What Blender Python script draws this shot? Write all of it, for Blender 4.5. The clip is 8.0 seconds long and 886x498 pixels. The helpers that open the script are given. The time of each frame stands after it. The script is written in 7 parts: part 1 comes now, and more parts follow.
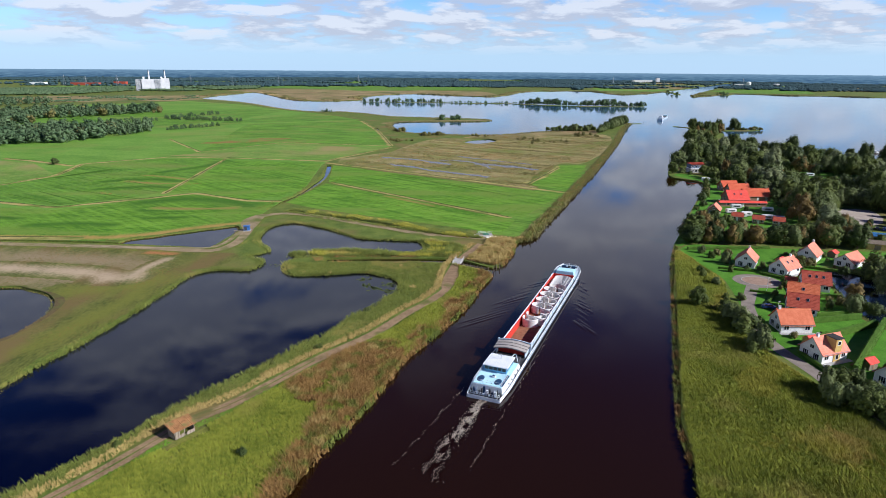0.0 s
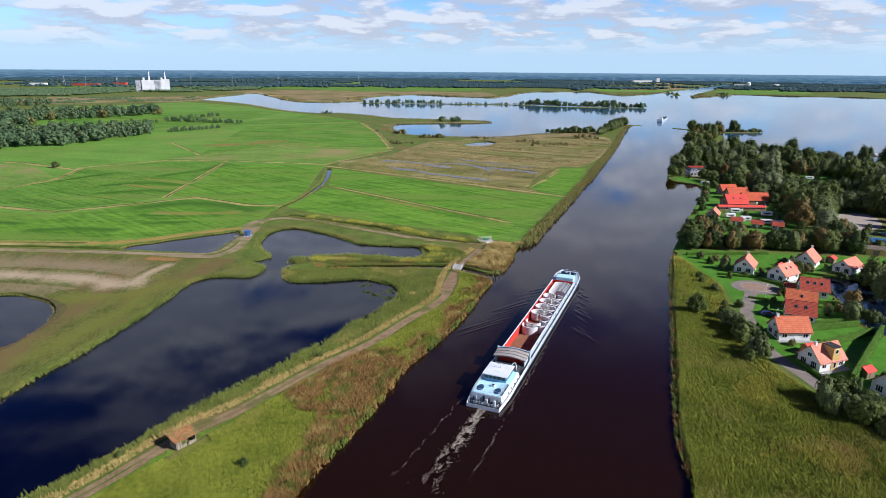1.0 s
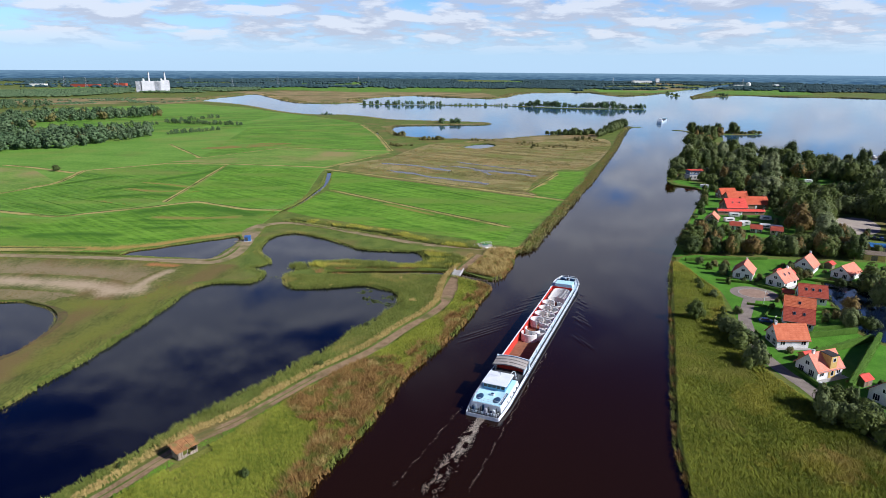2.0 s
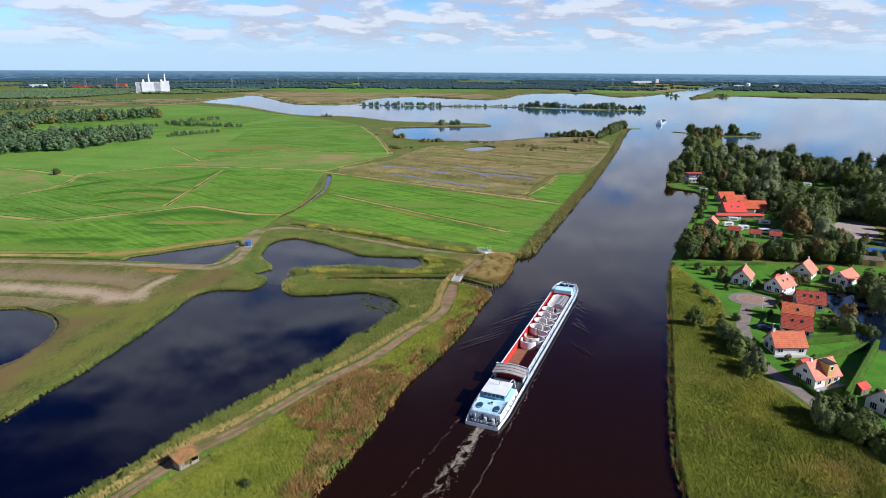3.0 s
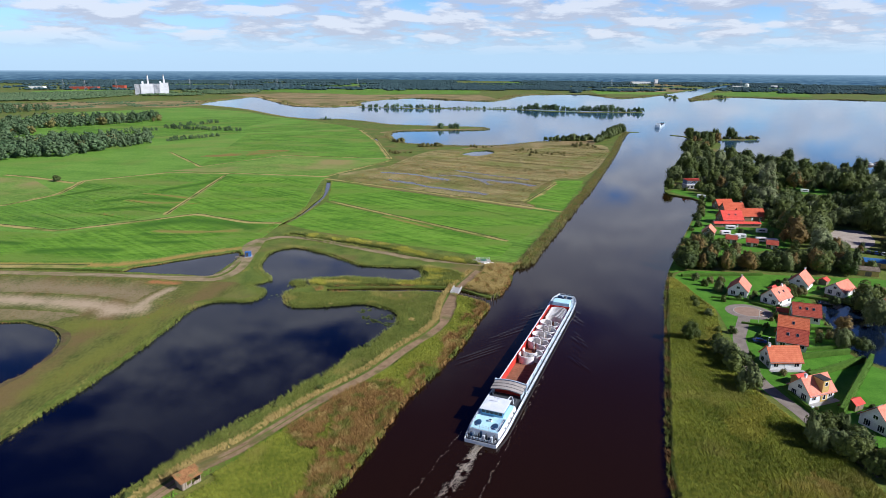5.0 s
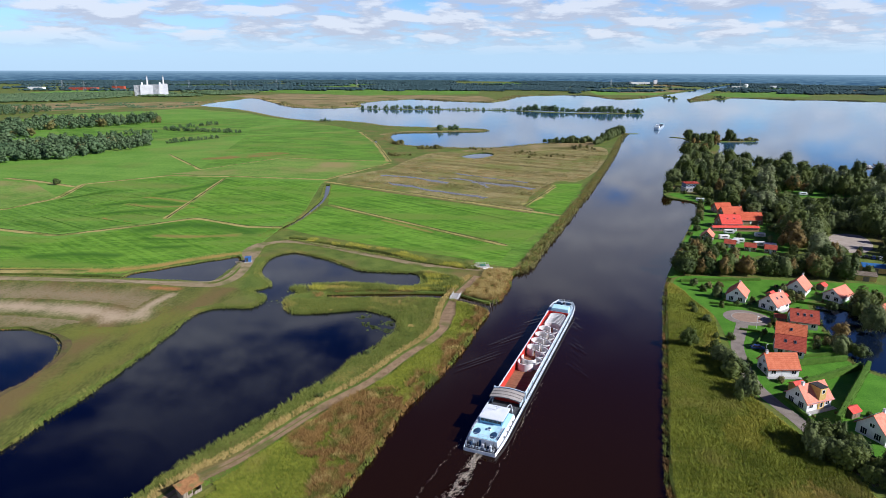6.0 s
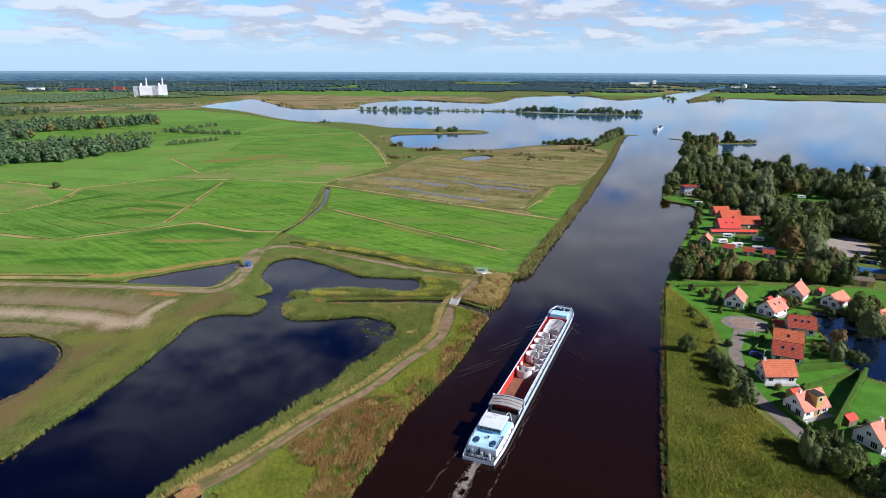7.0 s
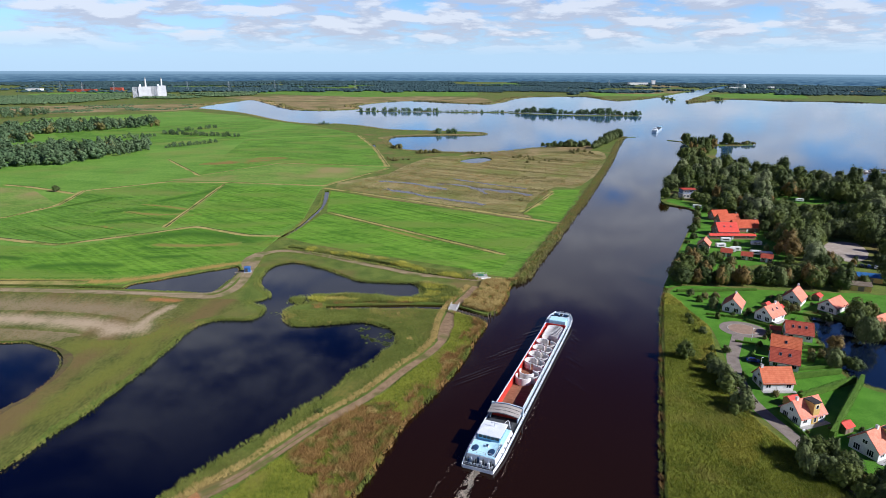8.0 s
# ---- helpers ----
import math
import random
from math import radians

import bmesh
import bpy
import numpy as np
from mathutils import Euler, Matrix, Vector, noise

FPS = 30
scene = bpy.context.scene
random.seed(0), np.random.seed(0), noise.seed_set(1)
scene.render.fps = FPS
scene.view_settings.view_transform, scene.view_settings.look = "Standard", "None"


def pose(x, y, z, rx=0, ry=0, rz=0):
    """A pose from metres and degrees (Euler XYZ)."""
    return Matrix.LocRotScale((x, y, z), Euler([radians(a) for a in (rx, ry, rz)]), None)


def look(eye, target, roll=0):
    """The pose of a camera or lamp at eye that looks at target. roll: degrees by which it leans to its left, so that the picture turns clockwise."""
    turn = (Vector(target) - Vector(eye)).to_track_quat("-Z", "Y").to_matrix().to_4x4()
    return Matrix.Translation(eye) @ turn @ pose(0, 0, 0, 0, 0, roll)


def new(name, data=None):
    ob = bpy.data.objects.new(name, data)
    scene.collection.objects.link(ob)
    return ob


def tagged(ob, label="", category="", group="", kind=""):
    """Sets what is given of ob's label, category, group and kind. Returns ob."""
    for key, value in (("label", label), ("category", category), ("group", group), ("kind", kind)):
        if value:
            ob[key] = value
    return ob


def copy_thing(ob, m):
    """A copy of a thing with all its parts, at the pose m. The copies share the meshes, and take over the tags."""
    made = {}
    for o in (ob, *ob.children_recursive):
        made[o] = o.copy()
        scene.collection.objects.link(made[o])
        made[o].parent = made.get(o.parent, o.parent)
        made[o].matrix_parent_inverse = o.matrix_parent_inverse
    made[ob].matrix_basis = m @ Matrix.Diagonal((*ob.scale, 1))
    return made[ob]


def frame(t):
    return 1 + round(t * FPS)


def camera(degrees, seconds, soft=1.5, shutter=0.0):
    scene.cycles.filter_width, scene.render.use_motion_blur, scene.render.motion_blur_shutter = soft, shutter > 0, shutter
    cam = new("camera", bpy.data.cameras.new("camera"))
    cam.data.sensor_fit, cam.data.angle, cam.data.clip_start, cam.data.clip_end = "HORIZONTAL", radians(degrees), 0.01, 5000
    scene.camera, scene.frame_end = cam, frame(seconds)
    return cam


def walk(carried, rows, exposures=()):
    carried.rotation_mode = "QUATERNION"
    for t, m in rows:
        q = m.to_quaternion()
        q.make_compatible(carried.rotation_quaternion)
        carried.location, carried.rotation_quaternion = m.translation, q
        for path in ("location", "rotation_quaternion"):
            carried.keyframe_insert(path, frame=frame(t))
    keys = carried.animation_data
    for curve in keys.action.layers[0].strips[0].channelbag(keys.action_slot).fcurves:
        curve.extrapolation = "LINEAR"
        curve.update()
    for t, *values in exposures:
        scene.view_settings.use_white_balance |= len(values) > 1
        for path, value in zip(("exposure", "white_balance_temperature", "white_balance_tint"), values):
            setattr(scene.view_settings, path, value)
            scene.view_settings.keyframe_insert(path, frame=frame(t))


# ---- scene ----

# ---------------- camera: a drone that rises straight up and turns a little to the right ----------------
cam = camera(71.7, 8.0, soft=0.6)
PATH = []
for step in range(9):
    u = step / 8
    eye = Vector((-0.27 + 0.4 * u, 0.13 - 1.49 * u, 73.91 + 20.39 * u))
    turn = -0.0017 - 0.0024 * u + 0.0115 * u * u
    PATH.append((float(step), eye, eye + Vector((turn, 1.9195, -0.563)), 0.45 - 0.2 * u))
walk(cam, [(t, look(eye, target, roll)) for t, eye, target, roll in PATH])

# ---------------- sky and sun ----------------
SUN_ELEVATION, SUN_TURN = radians(32), radians(111)
world = bpy.data.worlds.new("sky")
scene.world = world
world.use_nodes = True
wn, wl = world.node_tree.nodes, world.node_tree.links
wn.clear()


def wnode(kind, **settings):
    n = wn.new(kind)
    for key, value in settings.items():
        n.inputs[key].default_value = value
    return n


def wmath(op, a, b=None, clamp=False):
    n = wn.new("ShaderNodeMath")
    n.operation, n.use_clamp = op, clamp
    for i, v in enumerate((a, b)):
        if v is None:
            continue
        if isinstance(v, (int, float)):
            n.inputs[i].default_value = v
        else:
            wl.new(v, n.inputs[i])
    return n.outputs[0]


sky = wn.new("ShaderNodeTexSky")
sky.sky_type, sky.sun_disc = "NISHITA", False
sky.sun_elevation, sky.sun_rotation = SUN_ELEVATION, SUN_TURN
sky.air_density, sky.dust_density, sky.ozone_density = 1.0, 0.3, 3.0
coord = wn.new("ShaderNodeTexCoord")
sep = wn.new("ShaderNodeSeparateXYZ")
wl.new(coord.outputs["Generated"], sep.inputs[0])


def cloud_field(lift):
    """Cloud cover on a flat layer overhead; lift shifts the line of sight upwards."""
    z = wmath("ADD", wmath("MAXIMUM", sep.outputs[2], 0.0), 0.17 + lift)
    comb = wn.new("ShaderNodeCombineXYZ")
    wl.new(wmath("DIVIDE", sep.outputs[0], z), comb.inputs[0])
    wl.new(wmath("DIVIDE", sep.outputs[1], z), comb.inputs[1])
    n = wnode("ShaderNodeTexNoise", Scale=2.3, Detail=8.0, Roughness=0.58, Distortion=0.25)
    wl.new(comb.outputs[0], n.inputs["Vector"])
    return n.outputs[0]


cover, above = cloud_field(0.0), cloud_field(0.014)
ramp = wn.new("ShaderNodeMapRange")
ramp.inputs[1].default_value, ramp.inputs[2].default_value = 0.39, 0.57
ramp.interpolation_type = "SMOOTHSTEP"
thicker = wn.new("ShaderNodeMapRange")
for k, v in enumerate((0.12, 0.25, 0.03, 0.15)):
    thicker.inputs[k + 1].default_value = v
wl.new(sep.outputs[2], thicker.inputs[0])
thinner = wn.new("ShaderNodeMapRange")
for k, v in enumerate((0.29, 0.40, 0.0, -0.18)):
    thinner.inputs[k + 1].default_value = v
wl.new(sep.outputs[2], thinner.inputs[0])
wl.new(wmath("ADD", wmath("ADD", cover, thicker.outputs[0]), thinner.outputs[0]), ramp.inputs[0])
low = wn.new("ShaderNodeMapRange")
low.inputs[1].default_value, low.inputs[2].default_value = 0.02, 0.05
wl.new(sep.outputs[2], low.inputs[0])
high = wn.new("ShaderNodeMapRange")
high.interpolation_type = "SMOOTHSTEP"
for k, v in enumerate((0.40, 0.60, 1.0, 0.0)):
    high.inputs[k + 1].default_value = v
# the cloud bank stands higher in the west than in the east
east_side = wmath("MAXIMUM", wmath("ADD", sep.outputs[0], 0.22), 0.0)
wl.new(wmath("ADD", sep.outputs[2], wmath("MULTIPLY", east_side, 0.3)), high.inputs[0])
amount = wmath("MULTIPLY", wmath("MULTIPLY", wmath("MULTIPLY", ramp.outputs[0], low.outputs[0]), high.outputs[0]), 0.88)
lit = wmath("ADD", wmath("MULTIPLY", wmath("SUBTRACT", cover, above), 10.0), 0.12, clamp=True)
cloud = wn.new("ShaderNodeMix")
cloud.data_type = "RGBA"
cloud.inputs[6].default_value = (5.5, 5.8, 6.8, 1)
cloud.inputs[7].default_value = (7.9, 8.1, 8.7, 1)
wl.new(lit, cloud.inputs[0])
mix = wn.new("ShaderNodeMix")
mix.data_type = "RGBA"
wl.new(amount, mix.inputs[0])
tone = wn.new("ShaderNodeMix")
tone.data_type, tone.blend_type = "RGBA", "MULTIPLY"
tone.inputs[0].default_value, tone.inputs[7].default_value = 1.0, (0.69, 0.93, 1.30, 1)
wl.new(sky.outputs[0], tone.inputs[6])
deep = wnode("ShaderNodeGamma", Gamma=1.15)
wl.new(tone.outputs[2], deep.inputs[0])
haze = wn.new("ShaderNodeMix")
haze.data_type = "RGBA"
haze.inputs[7].default_value = (5.4, 7.3, 9.3, 1)
near_horizon = wn.new("ShaderNodeMapRange")
near_horizon.interpolation_type = "SMOOTHSTEP"
for k, v in enumerate((0.0, 0.13, 0.9, 0.0)):
    near_horizon.inputs[k + 1].default_value = v
wl.new(sep.outputs[2], near_horizon.inputs[0])
wl.new(near_horizon.outputs[0], haze.inputs[0])
# upper sky dimmed to deep blue to darken water reflections and shade
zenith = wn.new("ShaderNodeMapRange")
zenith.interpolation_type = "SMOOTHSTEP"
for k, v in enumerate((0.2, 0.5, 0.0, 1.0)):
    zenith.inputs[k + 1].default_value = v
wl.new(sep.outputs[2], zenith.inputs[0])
zenith_dimmed = wn.new("ShaderNodeMix")
zenith_dimmed.data_type, zenith_dimmed.blend_type = "RGBA", "MULTIPLY"
zenith_dimmed.inputs[7].default_value = (0.055, 0.115, 0.33, 1)
wl.new(deep.outputs[0], zenith_dimmed.inputs[6])
wl.new(zenith.outputs[0], zenith_dimmed.inputs[0])
wl.new(zenith_dimmed.outputs[2], haze.inputs[6])
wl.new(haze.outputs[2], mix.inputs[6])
wl.new(cloud.outputs[2], mix.inputs[7])
back = wnode("ShaderNodeBackground", Strength=0.078)
# hazy land beyond the far woods, painted into the sky colour a little under the level line
beyond = wn.new("ShaderNodeMapRange")
for k, v in enumerate((-0.0043, -0.005, 0.0, 1.0)):
    beyond.inputs[k + 1].default_value = v
wl.new(sep.outputs[2], beyond.inputs[0])
land_haze = wn.new("ShaderNodeMix")
land_haze.data_type = "RGBA"
land_haze.inputs[7].default_value = (2.5, 3.95, 5.5, 1)
wl.new(beyond.outputs[0], land_haze.inputs[0])
wl.new(mix.outputs[2], land_haze.inputs[6])
wl.new(land_haze.outputs[2], back.inputs[0])
out = wn.new("ShaderNodeOutputWorld")
wl.new(back.outputs[0], out.inputs[0])

sun_data = bpy.data.lights.new("sun", "SUN")
sun_data.energy, sun_data.angle, sun_data.color = 5.4, radians(0.6), (1.0, 0.955, 0.93)
toward_sun = Vector((math.sin(SUN_TURN) * math.cos(SUN_ELEVATION), math.cos(SUN_TURN) * math.cos(SUN_ELEVATION), math.sin(SUN_ELEVATION)))
sun = new("sun", sun_data)
sun.matrix_world = look((0, 0, 300), Vector((0, 0, 300)) - toward_sun)
scene.view_settings.exposure = 0.37
scene.view_settings.use_white_balance = True
scene.view_settings.white_balance_temperature = 6080

# ---------------- materials ----------------


def mat(name, dark, light, scale=1.0, rough=0.85, bump=0.0, fine=8.0, island=0.0, per_object=0.0, metal=0.0, third=None, third_scale=0.05, stretch=(1, 1, 1), third_range=(0.5, 0.65), spec=0.12, streak=None, cover=None):
    """Two-tone surface with broad patches, grain, optional third colour in large patches and per-piece variation."""
    m = bpy.data.materials.new(name)
    m.use_nodes = True
    n, l = m.node_tree.nodes, m.node_tree.links
    b = n["Principled BSDF"]
    b.inputs["Roughness"].default_value, b.inputs["Metallic"].default_value = rough, metal
    b.inputs["Specular IOR Level"].default_value = spec
    tc, mp = n.new("ShaderNodeTexCoord"), n.new("ShaderNodeMapping")
    l.new(tc.outputs["Object"], mp.inputs[0])
    mp.inputs["Scale"].default_value = stretch
    broad, grain = n.new("ShaderNodeTexNoise"), n.new("ShaderNodeTexNoise")
    broad.inputs["Scale"].default_value, broad.inputs["Detail"].default_value = scale, 5
    grain.inputs["Scale"].default_value, grain.inputs["Detail"].default_value = scale * fine, 3
    l.new(mp.outputs[0], broad.inputs["Vector"]), l.new(mp.outputs[0], grain.inputs["Vector"])
    add = n.new("ShaderNodeMath")
    add.operation = "ADD"
    l.new(broad.outputs[0], add.inputs[0]), l.new(grain.outputs[0], add.inputs[1])
    last = add.outputs[0]
    rng = n.new("ShaderNodeMapRange")
    rng.inputs[1].default_value, rng.inputs[2].default_value = 0.75, 1.25
    l.new(last, rng.inputs[0])
    last = rng.outputs[0]
    for amount, source in ((island, "geo"), (per_object, "obj")):
        if not amount:
            continue
        src = n.new("ShaderNodeNewGeometry" if source == "geo" else "ShaderNodeObjectInfo")
        socket = src.outputs["Random Per Island"] if source == "geo" else src.outputs["Random"]
        k = n.new("ShaderNodeMix")
        k.inputs[0].default_value = amount
        l.new(last, k.inputs[2]), l.new(socket, k.inputs[3])
        last = k.outputs[0]
    if streak:
        angle, fine_across, amount = streak
        turn, lines, k = n.new("ShaderNodeMapping"), n.new("ShaderNodeTexNoise"), n.new("ShaderNodeMath")
        turn.vector_type = "TEXTURE"
        turn.inputs["Rotation"].default_value = (0, 0, radians(angle))
        turn.inputs["Scale"].default_value = (1 / (fine_across * 0.03), 1 / fine_across, 1)
        l.new(tc.outputs["Object"], turn.inputs[0]), l.new(turn.outputs[0], lines.inputs["Vector"])
        lines.inputs["Scale"].default_value, lines.inputs["Detail"].default_value = 1.0, 2
        k.operation = "MULTIPLY_ADD"
        k.inputs[1].default_value = amount
        centred = n.new("ShaderNodeMath")
        centred.operation = "SUBTRACT"
        centred.inputs[1].default_value = 0.5
        l.new(lines.outputs[0], centred.inputs[0])
        l.new(centred.outputs[0], k.inputs[0]), l.new(last, k.inputs[2])
        last = k.outputs[0]
    c = n.new("ShaderNodeMix")
    c.data_type = "RGBA"
    c.inputs[6].default_value, c.inputs[7].default_value = (*dark, 1), (*light, 1)
    l.new(last, c.inputs[0])
    col = c.outputs[2]
    if third:
        t3, r3, c3 = n.new("ShaderNodeTexNoise"), n.new("ShaderNodeMapRange"), n.new("ShaderNodeMix")
        t3.inputs["Scale"].default_value, t3.inputs["Detail"].default_value = third_scale, 6
        l.new(mp.outputs[0], t3.inputs["Vector"]), l.new(t3.outputs[0], r3.inputs[0])
        r3.inputs[1].default_value, r3.inputs[2].default_value = third_range
        c3.data_type = "RGBA"
        c3.inputs[7].default_value = (*third, 1)
        l.new(r3.outputs[0], c3.inputs[0]), l.new(col, c3.inputs[6])
        col = c3.outputs[2]
    if cover:
        mask, ragged, soft, c4 = n.new("ShaderNodeAttribute"), n.new("ShaderNodeMath"), n.new("ShaderNodeMapRange"), n.new("ShaderNodeMix")
        mask.attribute_name = "cover"
        ragged.operation = "ADD"
        l.new(mask.outputs["Fac"], ragged.inputs[0]), l.new(add.outputs[0], ragged.inputs[1])
        soft.interpolation_type = "SMOOTHSTEP"
        soft.inputs[1].default_value, soft.inputs[2].default_value = 0.95, 2.15
        l.new(ragged.outputs[0], soft.inputs[0])
        c4.data_type = "RGBA"
        c4.inputs[7].default_value = (*cover, 1)
        l.new(soft.outputs[0], c4.inputs[0]), l.new(col, c4.inputs[6])
        col = c4.outputs[2]
    l.new(col, b.inputs["Base Color"])
    if bump:
        bp = n.new("ShaderNodeBump")
        bp.inputs["Strength"].default_value, bp.inputs["Distance"].default_value = 0.6, bump
        l.new(add.outputs[0], bp.inputs["Height"]), l.new(bp.outputs[0], b.inputs["Normal"])
    return m


def water_mat(name, tint, ripple, scale, rough=0.03, breezy=None):
    """Calm water; breezy: where wind over open water roughens it, from and to along y, with the tint there that paints
    in reflected sky.
    """
    m = bpy.data.materials.new(name)
    m.use_nodes = True
    n, l = m.node_tree.nodes, m.node_tree.links
    b = n["Principled BSDF"]
    b.inputs["Base Color"].default_value = (*tint, 1)
    b.inputs["Roughness"].default_value, b.inputs["IOR"].default_value = rough, 1.33
    b.inputs["Specular IOR Level"].default_value = 0.5
    tc, mp = n.new("ShaderNodeTexCoord"), n.new("ShaderNodeMapping")
    l.new(tc.outputs["Object"], mp.inputs[0])
    w1, w2 = n.new("ShaderNodeTexNoise"), n.new("ShaderNodeTexNoise")
    w1.inputs["Scale"].default_value, w1.inputs["Detail"].default_value = scale, 4
    w2.inputs["Scale"].default_value, w2.inputs["Detail"].default_value = scale * 0.12, 3
    l.new(mp.outputs[0], w1.inputs["Vector"]), l.new(mp.outputs[0], w2.inputs["Vector"])
    mul = n.new("ShaderNodeMath")
    mul.operation = "MULTIPLY"
    l.new(w1.outputs[0], mul.inputs[0]), l.new(w2.outputs[0], mul.inputs[1])
    bp = n.new("ShaderNodeBump")
    bp.inputs["Strength"].default_value, bp.inputs["Distance"].default_value = ripple, 0.1
    l.new(mul.outputs[0], bp.inputs["Height"]), l.new(bp.outputs[0], b.inputs["Normal"])
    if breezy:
        y0, y1, sky_tint = breezy
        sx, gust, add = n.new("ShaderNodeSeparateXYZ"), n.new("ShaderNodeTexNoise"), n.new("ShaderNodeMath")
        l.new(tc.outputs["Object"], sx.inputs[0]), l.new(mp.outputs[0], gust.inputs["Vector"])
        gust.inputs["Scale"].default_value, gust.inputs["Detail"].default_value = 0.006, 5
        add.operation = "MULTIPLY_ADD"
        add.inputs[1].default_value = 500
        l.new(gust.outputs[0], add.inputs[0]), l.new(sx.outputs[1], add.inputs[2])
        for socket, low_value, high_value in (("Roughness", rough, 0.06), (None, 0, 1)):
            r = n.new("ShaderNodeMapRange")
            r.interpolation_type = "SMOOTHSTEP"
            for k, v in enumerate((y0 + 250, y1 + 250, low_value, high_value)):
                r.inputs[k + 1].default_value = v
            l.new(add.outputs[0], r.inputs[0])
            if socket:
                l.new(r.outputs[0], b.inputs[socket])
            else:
                # base colour turns blue over the lake, a painted sky reflection
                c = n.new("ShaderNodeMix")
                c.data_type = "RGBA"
                c.inputs[6].default_value, c.inputs[7].default_value = (*tint, 1), (*sky_tint, 1)
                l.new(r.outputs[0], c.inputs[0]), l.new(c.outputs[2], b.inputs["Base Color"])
    return m


GROUND = mat("rough_grass", (0.062, 0.1, 0.016), (0.15, 0.185, 0.036), 0.15, bump=0.2, fine=9, third=(0.165, 0.13, 0.045), third_scale=0.03, third_range=(0.52, 0.68))
MEADOW = mat("meadow_grass", (0.056, 0.142, 0.012), (0.138, 0.27, 0.032), 0.045, bump=0.25, fine=13, third=(0.16, 0.21, 0.04), third_scale=0.02, stretch=(0.6, 1.2, 1), third_range=(0.5, 0.68), streak=(-36, 0.35, 1.5))
MEADOW_PALE = mat("pasture_grass", (0.09, 0.205, 0.022), (0.155, 0.285, 0.042), 0.02, bump=0.25, fine=26, third=(0.19, 0.215, 0.05), third_scale=0.009, third_range=(0.52, 0.7), streak=(-12, 0.2, 1.2))
LUSH = dict(dark=(0.058, 0.15, 0.01), light=(0.15, 0.295, 0.028), scale=0.06, bump=0.3, fine=9, third=(0.135, 0.215, 0.03), third_scale=0.03, stretch=(0.5, 1.4, 1), streak=(-41, 0.4, 1.7))
MEADOW_LUSH = mat("lush_grass", **LUSH)
RUSHY = mat("rushy_grass", cover=(0.042, 0.115, 0.009), **LUSH)
OCHRE_GRASS = mat("ochre_grass", cover=(0.24, 0.185, 0.05), **LUSH)
MEADOW_DRY = mat("tired_grass", (0.1, 0.19, 0.025), (0.18, 0.275, 0.05), 0.03, bump=0.3, fine=16, third=(0.26, 0.22, 0.08), third_scale=0.014, third_range=(0.48, 0.64), streak=(-20, 0.25, 1.2))
MARSH = mat("marsh_grass", (0.15, 0.13, 0.045), (0.31, 0.25, 0.11), 0.06, bump=0.25, fine=10, third=(0.14, 0.165, 0.035), third_scale=0.02, third_range=(0.5, 0.66), streak=(-36, 0.12, 2.4))
RUSTY = mat("rusty_grass", (0.19, 0.125, 0.035), (0.26, 0.17, 0.05), 0.06, bump=0.2, fine=10, third=(0.13, 0.22, 0.035), third_scale=0.05, third_range=(0.42, 0.6))
SEDGE = mat("dry_sedge", (0.17, 0.12, 0.05), (0.33, 0.25, 0.12), 0.02, bump=0.25, fine=12, third=(0.11, 0.12, 0.03), third_scale=0.012)
LAWN = mat("lawn_grass", (0.048, 0.145, 0.011), (0.1, 0.245, 0.024), 0.15, bump=0.04, fine=20)
SAND = mat("bare_sandy_soil", (0.2, 0.15, 0.085), (0.38, 0.3, 0.2), 0.10, bump=0.05, fine=8, third=(0.17, 0.15, 0.06), third_scale=0.05, stretch=(0.4, 1.6, 1))
TRACK = mat("trodden_earth", (0.165, 0.108, 0.06), (0.32, 0.222, 0.128), 0.4, bump=0.05, fine=8, third=(0.12, 0.12, 0.035), third_scale=0.12, third_range=(0.56, 0.7))
PALE_PATH = mat("pale_path", (0.2, 0.15, 0.08), (0.33, 0.255, 0.15), 0.3, bump=0.05, fine=8, third=(0.11, 0.13, 0.03), third_scale=0.1, third_range=(0.5, 0.66))
ROAD = mat("worn_asphalt", (0.18, 0.15, 0.125), (0.26, 0.22, 0.185), 0.5, bump=0.01, fine=12)
PAVING = mat("red_paving", (0.25, 0.168, 0.122), (0.34, 0.235, 0.17), 0.6, bump=0.01, fine=10)
REED = mat("reed_green", (0.08, 0.108, 0.018), (0.185, 0.2, 0.042), 0.12, island=0.3, third=(0.3, 0.24, 0.07), third_scale=0.06, third_range=(0.6, 0.78), rough=0.7)
REED_LIME = mat("reed_yellow_green", (0.12, 0.15, 0.016), (0.262, 0.284, 0.037), 0.12, island=0.14, third=(0.30, 0.25, 0.07), third_scale=0.05, third_range=(0.55, 0.75), rough=0.7)
SHORT = mat("short_olive_grass", (0.06, 0.072, 0.016), (0.17, 0.165, 0.042), 0.08, island=0.35, third=(0.19, 0.115, 0.04), third_scale=0.04, third_range=(0.45, 0.6), rough=0.8)
ROUGH_PASTURE = mat("rough_brown_pasture", (0.06, 0.078, 0.015), (0.15, 0.155, 0.036), 0.12, bump=0.25, fine=9, third=(0.15, 0.11, 0.04), third_scale=0.05, third_range=(0.48, 0.64), stretch=(1.4, 0.6, 1))
REED_GOLD = mat("reed_ochre", (0.18, 0.19, 0.023), (0.355, 0.33, 0.05), 0.12, island=0.14, third=(0.38, 0.27, 0.085), third_scale=0.04, third_range=(0.57, 0.74), rough=0.7)
REED_DRY = mat("reed_straw", (0.27, 0.198, 0.066), (0.43, 0.325, 0.118), 0.2, island=0.3, rough=0.7)
